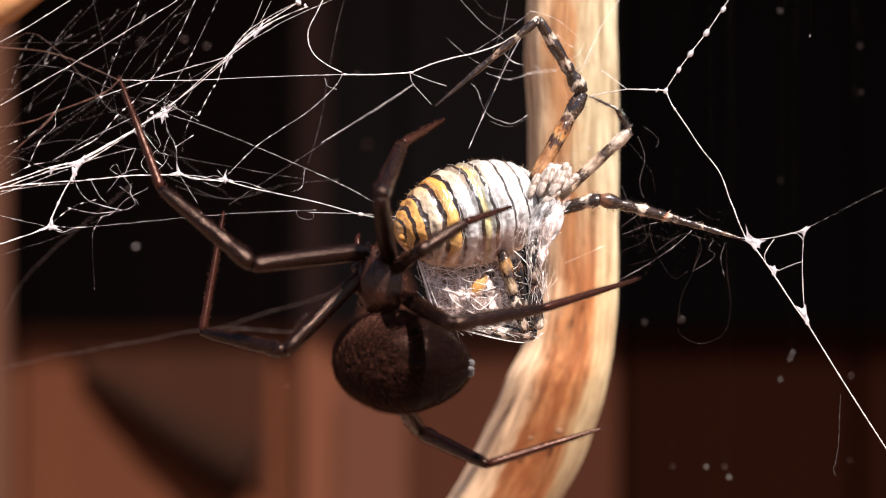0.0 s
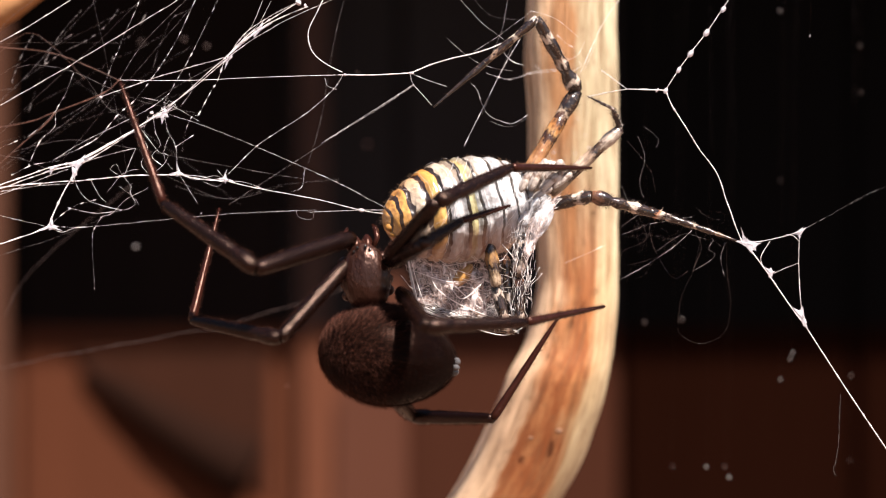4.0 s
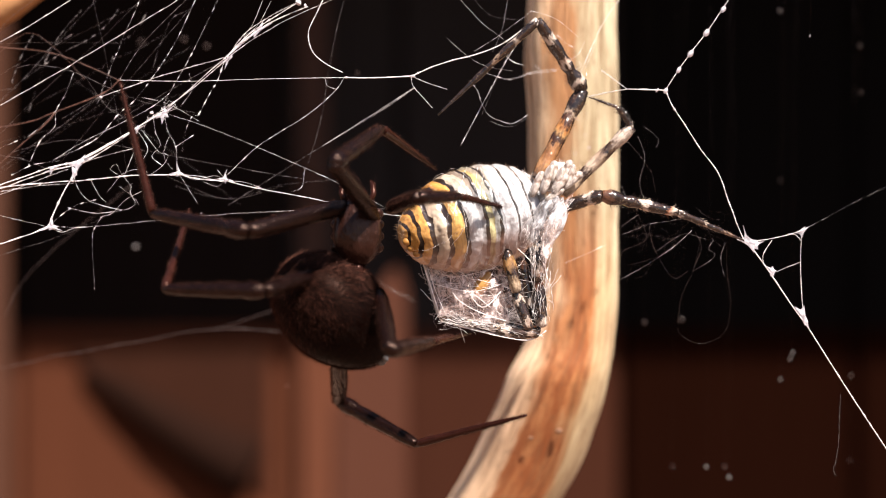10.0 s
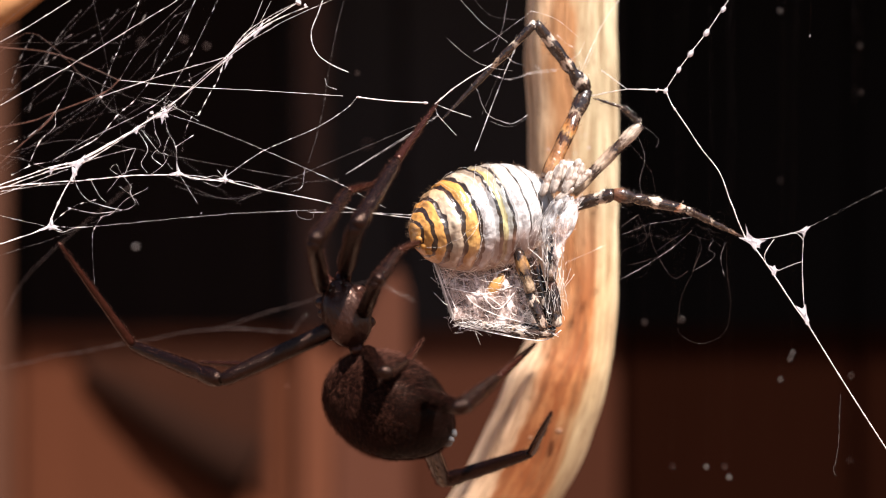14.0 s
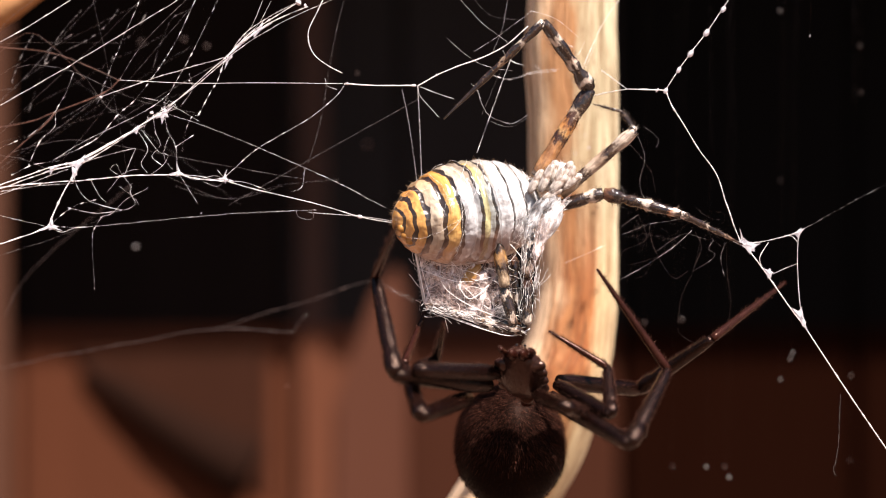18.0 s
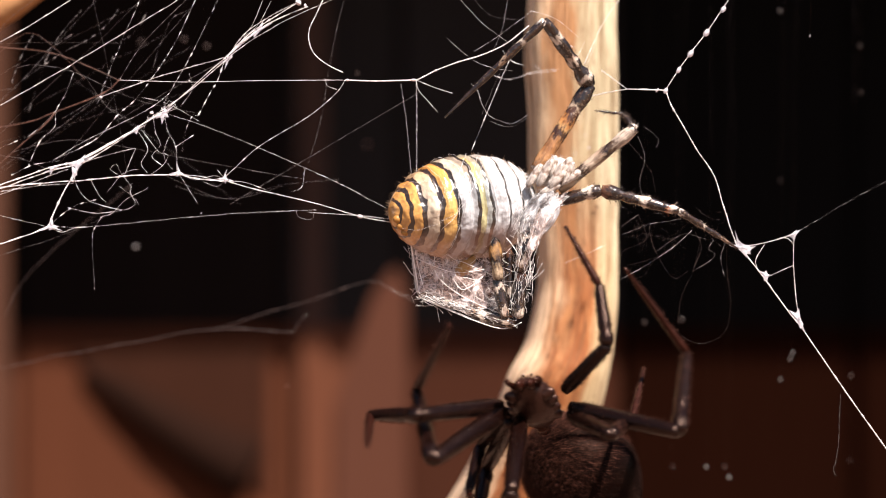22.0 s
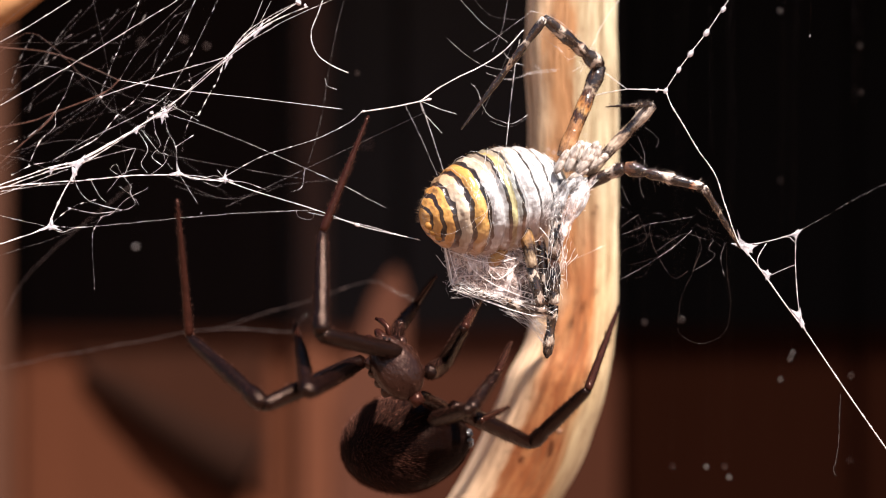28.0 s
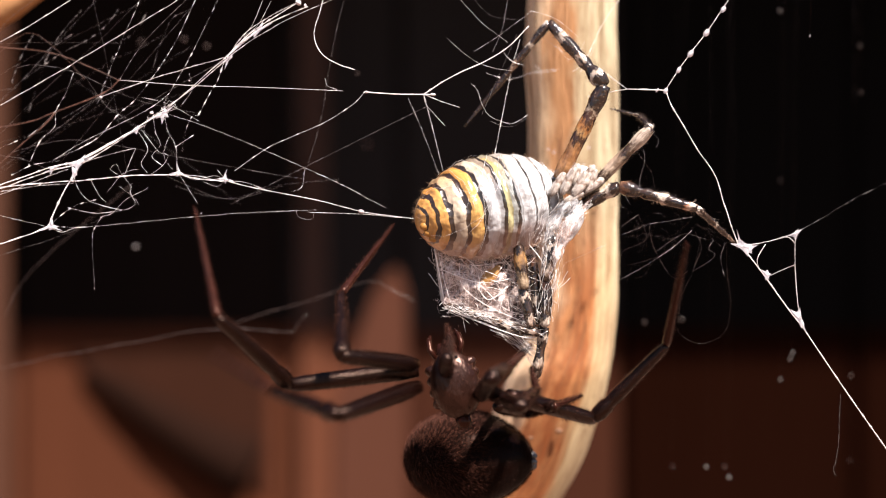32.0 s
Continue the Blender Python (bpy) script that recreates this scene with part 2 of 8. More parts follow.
def make_banded_abdomen():
    """Cross bands of yellow and white between thin wavy black lines, from the tail to the waist."""
    m = Nodes("banded_yellow_white_skin", 0.30, 0.5)
    p = m.node("ShaderNodeSeparateXYZ", Vector=m.coord)
    wob = m.noise(m.stretched(0.35, 1.0, 1.0), 850.0, 4.0, 0.6)
    wide = m.noise(m.stretched(0.3, 1.0, 1.0), 420.0, 2.0)
    u = m.math("ADD", m.math("MULTIPLY", p.outputs[0], 1000.0 / 11.8), 0.5)
    u = m.math("ADD", u, m.math("MULTIPLY", m.math("SUBTRACT", wob, 0.5), 0.028))
    u = m.math("ADD", u, m.math("MULTIPLY", m.math("SUBTRACT", wide, 0.5), 0.035))
    y, o, w, g, k = (0.56, 0.275, 0.068), (0.50, 0.285, 0.085), (0.385, 0.383, 0.395), (0.32, 0.29, 0.15), (0.018, 0.013, 0.010)
    b = (0.022, 0.011, 0.007)
    bands = [(0.00, y), (0.016, b), (0.031, y), (0.060, b), (0.080, (0.56, 0.29, 0.080)), (0.119, b), (0.145, (0.40, 0.32, 0.24)), (0.205, b), (0.233, o),
             (0.298, k), (0.323, w), (0.402, (0.24, 0.235, 0.24)), (0.424, k), (0.443, g), (0.486, (0.27, 0.28, 0.27)), (0.510, k), (0.530, (0.23, 0.225, 0.23)), (0.556, w), (0.636, k), (0.660, w),
             (0.746, k), (0.768, w), (0.842, k), (0.860, w)]
    sharp = m.ramp(u, bands, "CONSTANT")
    bare = m.ramp(u, [(0.0, y), (0.14, (0.40, 0.32, 0.24)), (0.22, o), (0.31, w), (0.43, g), (0.52, w)], "CONSTANT")
    gaps = m.ramp(m.noise(m.stretched(1.0, 0.7, 0.7), 900.0, 3.0), [(0.62, (0, 0, 0)), (0.70, (1, 1, 1))])
    sharp = m.mix(m.math("MULTIPLY", gaps, m.ramp(u, [(0.55, (0, 0, 0)), (0.70, (1, 1, 1))])), sharp, bare)
    streaks = m.noise(m.stretched(1.0, 0.22, 0.22), 2600.0, 4.0, 0.65)
    sharp = m.mix(m.ramp(streaks, [(0.38, (0.8, 0.8, 0.8)), (0.55, (0, 0, 0))]), sharp, (0.60, 0.57, 0.56), "MULTIPLY")
    mott = m.noise(m.coord, 1700.0, 4.0, 0.65)
    sharp = m.mix(m.math("MULTIPLY", m.ramp(mott, [(0.45, (0, 0, 0)), (0.7, (1, 1, 1))]), 0.25), sharp, (0.55, 0.45, 0.38), "MULTIPLY")
    back = m.ramp(m.math("ADD", m.math("MULTIPLY", p.outputs[2], 230.0), m.math("MULTIPLY", wide, 0.5)), [(0.55, (0, 0, 0)), (0.80, (1, 1, 1))])
    back = m.math("MULTIPLY", back, m.ramp(u, [(0.50, (0.5, 0.5, 0.5)), (0.68, (0, 0, 0))]))
    sharp = m.mix(back, sharp, m.mix(1.0, sharp, (1.25, 0.82, 0.34), "MULTIPLY"))
    # underside browned: its shade and warm bounce are painted into the skin
    below = m.ramp(m.math("ADD", m.math("MULTIPLY", p.outputs[2], -190.0), m.math("MULTIPLY", wide, 0.45)), [(0.45, (0, 0, 0)), (0.75, (1, 1, 1))])
    m.colour(m.mix(m.math("MULTIPLY", below, 0.6), sharp, (0.30, 0.15, 0.105)))
    m.bump(m.math("ADD", m.noise(m.coord, 700.0, 2.0, 0.5), m.math("MULTIPLY", m.noise(m.coord, 3600.0, 3.0), 0.12)), 0.9, 0.00050)
    m.bsdf.inputs["Coat Weight"].default_value = 0.8
    m.bsdf.inputs["Coat Roughness"].default_value = 0.16
    return m.mat


ABDOMEN_BANDED = make_banded_abdomen()


def make_banded_leg(name, stops, rough=0.16, wobble=0.34):
    """Rings along the segment, whose axis is x; one ring set to 5 mm."""
    m = Nodes(name, rough, 0.6)
    p = m.node("ShaderNodeSeparateXYZ", Vector=m.coord)
    wob = m.noise(m.stretched(0.45, 1.0, 1.0), 2600.0, 5.0, 0.7)
    u = m.math("ADD", m.math("MULTIPLY", p.outputs[0], 1000.0 / 7.0), m.math("MULTIPLY", m.math("SUBTRACT", wob, 0.5), wobble))
    streak = m.ramp(m.noise(m.stretched(0.22, 1.0, 1.0), 3400.0, 4.0, 0.7), [(0.46, (0, 0, 0)), (0.62, (0.60, 0.60, 0.60))])
    fleck = m.ramp(m.noise(m.coord, 3800.0, 3.0, 0.7), [(0.60, (0, 0, 0)), (0.68, (0.5, 0.5, 0.5))])
    c = m.mix(streak, m.ramp(u, stops), (0.045, 0.022, 0.013))
    m.colour(m.mix(fleck, c, (0.24, 0.17, 0.12)))
    m.bump(m.noise(m.coord, 1500.0, 3.0, 0.6), 0.7, 0.00022)
    return m.mat


K, W = (0.012, 0.008, 0.007), (0.42, 0.34, 0.28)
LEG_FEMUR = make_banded_leg("ringed_brown_black_leg", [(0.0, (0.16, 0.07, 0.03)), (0.14, (0.34, 0.17, 0.075)), (0.26, (0.20, 0.085, 0.032)), (0.36, (0.30, 0.14, 0.055)), (0.41, (0.03, 0.013, 0.008)), (0.48, (0.04, 0.017, 0.009)), (0.52, (0.42, 0.24, 0.10)), (0.58, (0.34, 0.14, 0.04)), (0.63, (0.035, 0.014, 0.008)), (0.71, (0.05, 0.02, 0.01)), (0.75, (0.45, 0.34, 0.25)), (0.80, K), (1.0, K)])
LEG_TIBIA = make_banded_leg("ringed_black_white_leg", [(0.0, K), (0.08, K), (0.10, W), (0.14, W), (0.16, K), (0.33, K), (0.35, W), (0.39, (0.22, 0.14, 0.10)), (0.41, K), (0.63, K), (0.65, W), (0.71, W), (0.73, K), (1.0, K)])
LEG_TARSUS = make_banded_leg("ringed_dark_leg", [(0.0, (0.6, 0.52, 0.46)), (0.05, K), (0.28, K), (0.31, W), (0.35, K), (0.52, K), (0.55, (0.3, 0.2, 0.14)), (0.60, K), (1.0, K)])
LEG_FAR = make_banded_leg("ringed_tan_black_leg", [(0.0, (0.16, 0.07, 0.04)), (0.10, K), (0.38, K), (0.40, W), (0.46, (0.60, 0.50, 0.42)), (0.50, K), (0.68, K), (0.70, (0.30, 0.12, 0.06)), (0.76, W), (0.80, K), (1.0, K)])
LEG_SIDE = make_banded_leg("pale_tan_black_leg", [(0.0, (0.30, 0.20, 0.13)), (0.16, (0.36, 0.27, 0.19)), (0.24, (0.05, 0.03, 0.02)), (0.33, K), (0.38, (0.38, 0.29, 0.22)), (0.54, (0.30, 0.21, 0.15)), (0.61, K), (0.70, (0.06, 0.035, 0.02)), (0.76, (0.40, 0.32, 0.26)), (0.92, W), (0.97, K)])
LEG_BOUND = make_banded_leg("tan_leg_with_black_rings", [(0.0, K), (0.08, K), (0.16, (0.30, 0.16, 0.06)), (0.20, (0.22, 0.12, 0.05)), (0.26, K), (0.31, K), (0.36, (0.26, 0.18, 0.11)), (0.42, (0.30, 0.22, 0.15)), (0.48, K), (0.58, K), (0.64, (0.4, 0.33, 0.27)), (0.70, K)])
HEAD_WHITE = plain("silvery_white_down", (0.56, 0.51, 0.48), 0.40)
COXA_RING = make_banded_leg("ringed_white_coxa", [(0.0, (0.20, 0.14, 0.10)), (0.03, (0.44, 0.39, 0.35)), (0.14, (0.48, 0.42, 0.38)), (0.17, (0.16, 0.10, 0.07)), (0.20, (0.44, 0.38, 0.34)), (0.30, (0.40, 0.34, 0.30))], 0.35, 0.10)


# ---- mesh helpers ----
def mesh_of(name, bm, material):
    me = bpy.data.meshes.new(name)
    for f in bm.faces:
        f.smooth = not f.tag
    bm.to_mesh(me)
    bm.free()
    me.materials.append(material)
    return me


def part(name, bm, material, parent=None, label="", place=None):
    """One mesh object, under a thing or a part, at a pose in its parent's space."""
    ob = new(name, bm if isinstance(bm, bpy.types.Mesh) else mesh_of(name, bm, material))
    ob.parent = parent
    ob.matrix_basis = place or Matrix()
    return tagged(ob, label)


def empty(name, place, label, category, group="", kind=""):
    ob = new(name)
    ob.empty_display_size = 0.002
    ob.matrix_basis = place
    return tagged(ob, label, category, group, kind)


def spin(bm, path, radii, sides=8, caps=True):
    """A tube along the points of path, with a radius at each, in metres."""
    rings = []
    n = len(path)
    side = None
    for i, p in enumerate(path):
        way = (path[min(i + 1, n - 1)] - path[max(i - 1, 0)])
        way = way.normalized() if way.length > 1e-12 else Vector((1, 0, 0))
        if side is None:
            side = way.orthogonal().normalized()
        side = (side - way * side.dot(way))
        side = side.normalized() if side.length > 1e-9 else way.orthogonal().normalized()
        other = way.cross(side)
        ring = []
        for j in range(sides):
            a = 2 * math.pi * j / sides
            ring.append(bm.verts.new(p + (side * math.cos(a) + other * math.sin(a)) * radii[i]))
        rings.append(ring)
    for a, b in zip(rings, rings[1:]):
        for j in range(sides):
            k = (j + 1) % sides
            bm.faces.new((a[j], a[k], b[k], b[j]))
    if caps and sides > 2:
        bm.faces.new(rings[0][::-1])
        bm.faces.new(rings[-1])
    return bm


def blob(bm, centre, radii, turn=None, rings=10, sides=14, shape=None):
    """A closed round body; shape(u, a) scales the ring at u = 0..1 along x."""
    turn = turn or Matrix.Identity(3)
    rows = []
    for i in range(rings + 1):
        u = i / rings
        x = -math.cos(math.pi * u)
        r = math.sin(math.pi * u)
        row = []
        for j in range(sides):
            a = 2 * math.pi * j / sides
            k = shape(u, a) if shape else 1.0
            v = Vector((x * radii[0], r * k * math.cos(a) * radii[1], r * k * math.sin(a) * radii[2]))
            row.append(centre + turn @ v)
            if i in (0, rings):
                break
        rows.append([bm.verts.new(v) for v in row])
    for a, b in zip(rows, rows[1:]):
        for j in range(sides):
            k = (j + 1) % sides
            if len(a) == 1:
                bm.faces.new((a[0], b[k], b[j]))
            elif len(b) == 1:
                bm.faces.new((a[j], a[k], b[0]))
            else:
                bm.faces.new((a[j], a[k], b[k], b[j]))
    return bm


def hair(bm, root, way, length, thick):
    """A three-sided bristle."""
    way = way.normalized()
    s = way.orthogonal().normalized()
    o = way.cross(s)
    base = [bm.verts.new(root + (s * math.cos(a) + o * math.sin(a)) * thick) for a in (0.0, 2.1, 4.2)]
    tip = bm.verts.new(root + way * length)
    for j in range(3):
        bm.faces.new((base[j], base[(j + 1) % 3], tip))


def box(bm, x0, x1, y0, y1, z0, z1, chamfer=0.0):
    """A board between two corners, in millimetres of the world, with broken edges."""
    c = chamfer
    ring = [(x0 + c, y0), (x1 - c, y0), (x1, y0 + c), (x1, y1), (x0, y1), (x0, y0 + c)] if c else [(x0, y0), (x1, y0), (x1, y1), (x0, y1)]
    lo = [bm.verts.new(Vector((x, y, z0)) * MM) for x, y in ring]
    hi = [bm.verts.new(Vector((x, y, z1)) * MM) for x, y in ring]
    n = len(ring)
    for j in range(n):
        bm.faces.new((lo[j], lo[(j + 1) % n], hi[(j + 1) % n], hi[j]))
    bm.faces.new(lo[::-1])
    bm.faces.new(hi)
    for f in bm.faces:
        f.tag = True
    return bm


def smooth_line(points, steps):
    """A rounded line through the points."""
    out = []
    n = len(points)
    for i in range(n - 1):
        p0, p1, p2, p3 = points[max(i - 1, 0)], points[i], points[i + 1], points[min(i + 2, n - 1)]
        for s in range(steps):
            t = s / steps
            out.append(0.5 * ((2 * p1) + (p2 - p0) * t + (2 * p0 - 5 * p1 + 4 * p2 - p3) * t * t + (3 * p1 - p0 - 3 * p2 + p3) * t ** 3))
    out.append(points[-1].copy())
    return out


def aim(start, end):
    """A pose at start whose x axis points to end and whose y axis lies level with depth."""
    x = (end - start).normalized()
    y = Vector((0, 1, 0))
    y = (y - x * x.dot(y)).normalized()
    z = x.cross(y)
    m = Matrix((x, y, z)).transposed().to_4x4()
    m.translation = start
    return m


dice = random.Random(7)


def thread(parent, points, r=1.0, y=0.0, y2=None, bead=0.0, wave=0.0, material=None, name="thread", label=""):
    """One silk line through stage points. r: thickness, where 1 is 0.04 mm across; bead: how broken and beaded it is."""
    y2 = y if y2 is None else y2
    n = len(points)
    y, y2 = (q * 0.4 if 0 < q < 2.5 else q for q in (y, y2))
    pts = [at(p[0], p[1], y + (y2 - y) * i / max(n - 1, 1)) for i, p in enumerate(points)]
    total = sum((b - a).length for a, b in zip(pts, pts[1:]))
    want = max(int(total / MM / (0.15 if bead else 0.25)), 4)
    line = smooth_line(pts, max(want // (n - 1), 1)) if n > 2 else [pts[0].lerp(pts[1], i / want) for i in range(want + 1)]
    radii = []
    seed = dice.random() * 100
    for i, p in enumerate(line):
        k = noise.noise(Vector((i * (0.50 if bead else 0.47), seed, 0.0)))
        b = (0.03 + 4.2 * max(k - 0.05, 0.0)) * bead + (1.0 - bead) * (1.0 + 0.30 * k + 3.6 * max(noise.noise(Vector((i * 0.83, seed, 5.0))) - 0.27, 0.0))
        radii.append(max(b, 0.05) * r * 0.0128 * MM)
        if wave and 0 < i < len(line) - 1:
            p += Vector((noise.noise(Vector((i * 0.11, seed, 3.0))), 0.3 * noise.noise(Vector((i * 0.1, seed, 9.0))), noise.noise(Vector((i * 0.11, seed, 6.0))))) * wave * MM
    place = aim(line[0], line[-1])
    back = place.inverted()
    bm = bmesh.new()
    spin(bm, [back @ p for p in line], radii, 5)
    lift = parent.matrix_basis.inverted() if parent else Matrix()
    ob = part(name, bm, material or SILK, parent, label, lift @ place)
    return ob


def drop(parent, x, z, size, y=0.0, long=1.0, turn=0.0, name="silk_knot", material=None):
    """A small lump of glue or silk on a line."""
    bm = bmesh.new()
    s = size * 0.02 * MM
    w = dice.random() * 9
    blob(bm, Vector(), (s * long, s * 0.8, s), None, 7, 9, lambda u, a: 1.0 + 0.25 * math.sin(3 * a + w) * math.sin(5 * u + w))
    return part(name, bm, material or GLUE, parent, "", parent.matrix_basis.inverted() @ (Matrix.Translation(at(x, z, y)) @ pose(0, 0, 0, 0, -turn, 0)))


# ---- the corner: floor, timber wall, added eave ----
WALL_Y = 300.0
FAR = 1.0 + WALL_Y / NEAR


def wall_x(x):
    """A place along the wall's face, seen over x of the web's plane."""
    return x * FAR


def wall_z(z):
    return z * FAR + STAGE_HIGH


ground_bm = bmesh.new()
box(ground_bm, -60000, 60000, -60000, 60000, -60, -21)
tagged(part("ground", ground_bm, make_board("dry_brown_soil", (0.20, 0.14, 0.09), (0.13, 0.09, 0.06), 12.0)), "dry brown soil round the timber floor", "ground", kind="structure")
floor_bm = bmesh.new()
box(floor_bm, -900, 900, -900, 420, -20, 0)
floor = tagged(part("floor", floor_bm, FLOOR_WOOD), "brown timber floor below the web", "floor", kind="structure")
for i in range(18):
    bm = bmesh.new()
    box(bm, -900 + i * 100 + 1.2, -900 + (i + 1) * 100 - 1.2, -900, 299, 0.0, 4.0, 1.0)
    part("plank", bm, FLOOR_WOOD, floor)

wall_bm = bmesh.new()
box(wall_bm, -900, 900, WALL_Y + 12, WALL_Y + 40, 0, 420)
wall_back = tagged(part("wall_back", wall_bm, BOARD_DARK), "dark timber wall behind the web, upper planks coloured as shade", "wall", kind="structure")


def board(name, x0, x1, z0, z1, material, y0=WALL_Y, y1=WALL_Y + 11.5, label=""):
    bm = bmesh.new()
    box(bm, wall_x(x0), wall_x(x1), y0, y1, z0, z1, 2.0)
    return part(name, bm, material, wall_back, label)


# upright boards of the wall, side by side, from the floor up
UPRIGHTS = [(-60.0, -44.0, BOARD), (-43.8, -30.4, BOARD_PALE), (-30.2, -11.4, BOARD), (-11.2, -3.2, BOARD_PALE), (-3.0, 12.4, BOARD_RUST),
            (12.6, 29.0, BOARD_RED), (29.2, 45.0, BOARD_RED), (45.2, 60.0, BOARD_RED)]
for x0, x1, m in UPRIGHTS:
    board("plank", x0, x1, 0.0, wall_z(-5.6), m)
    # upper lengths: same boards in near-black colours, adding to the eave's shade
    board("plank", x0, x1, wall_z(-5.55), 420.0, BOARD_SHADE_GREY if -12.0 < x0 < 0.0 else BOARD_DUSK if x1 < 13.0 else BOARD_DARK)


# one batten cut in two so its colours can carry sun and shade
batten = empty("timber_batten", pose(wall_x(-9.25) * MM, 0.297, 0.0), "narrow brown timber batten in two lengths, the upper coloured as shade", "post")
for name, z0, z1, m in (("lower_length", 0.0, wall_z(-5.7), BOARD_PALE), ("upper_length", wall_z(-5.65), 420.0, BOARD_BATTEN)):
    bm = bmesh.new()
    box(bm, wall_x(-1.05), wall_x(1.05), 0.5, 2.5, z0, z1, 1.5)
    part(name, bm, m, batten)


def slab(name, outline, y0, y1, material, label, category):
    """A flat-faced timber cut to an outline on the stage, standing from depth y0 to y1."""
    k = 1.0 + y0 / NEAR
    bm = bmesh.new()
    front = [bm.verts.new(Vector((x * k, y0, z * k + STAGE_HIGH)) * MM) for x, z in outline]
    back = [bm.verts.new(Vector((x * k, y1, z * k + STAGE_HIGH)) * MM) for x, z in outline]
    n = len(outline)
    bm.faces.new(front)
    bm.faces.new(back[::-1])
    for i in range(n):
        bm.faces.new((front[(i + 1) % n], front[i], back[i], back[(i + 1) % n]))
    bmesh.ops.recalc_face_normals(bm, faces=bm.faces)
    bmesh.ops.bevel(bm, geom=bm.edges, offset=0.8 * MM, segments=2, affect="EDGES")
    me = mesh_of(name, bm, material)
    me.polygons.foreach_set("use_smooth", [False] * len(me.polygons))
    return tagged(part(name, me, material), label, category)


# shade on the lower wall, built as a dark flat board
slab("shade_board", [(-26.76, -7.08), (-12.4, -6.6), (-12.4, -17.56), (-14.36, -16.56), (-18.56, -14.36)], 298.4, 299.6, BOARD_SHADE, "dark three-cornered board standing in for shade on the wall's foot", "board")


def build_shadow_pole():
    """A round dark pole at the wall's foot, in place of a cast shadow."""
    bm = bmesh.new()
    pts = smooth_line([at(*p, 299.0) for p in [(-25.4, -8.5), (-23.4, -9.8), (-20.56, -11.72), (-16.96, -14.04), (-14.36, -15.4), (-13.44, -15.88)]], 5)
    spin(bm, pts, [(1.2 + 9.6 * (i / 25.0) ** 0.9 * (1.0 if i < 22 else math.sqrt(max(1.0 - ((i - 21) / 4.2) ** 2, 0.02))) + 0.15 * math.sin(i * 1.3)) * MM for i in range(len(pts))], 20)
    return tagged(part("brace", bm, BOARD_SHADOW), "dark club-shaped slanting brace in place of a cast shadow on the wall", "brace")


build_shadow_pole()
# sunlit wedge on an upright, modelled as a board of that outline
slab("picket", [(-8.16, -40), (-7.76, -11.16), (-4.96, -3.16), (-3.36, -1.16), (-2.56, -3.56), (-2.56, -40)], 185.0, 197.0, BOARD_PICKET, "brown picket with a slanting top, in the shape of a sunlit wedge", "picket")
slab("timber_post", [(-59.36, -38.76), (-59.36, 53.64), (-31.04, 53.64), (-31.04, -38.76)], 188.0, 192.0, BOARD_POST, "pale brown timber post in the sun", "post")

# unseen eave, added to keep the sun off the upper wall
eave_bm = bmesh.new()
box(eave_bm, -900, 900, 217.0, 344, 240, 262)
tagged(part("eave", eave_bm, BOARD_DARK), "unseen dark timber eave added to shade the wall", "eave", kind="structure")
lean_bm = bmesh.new()
box(lean_bm, -900, 900, 345, 350, 0, 262)
tagged(part("wall_outer", lean_bm, BOARD_DARK), "dark timber sheathing behind the wall", "wall", kind="structure")


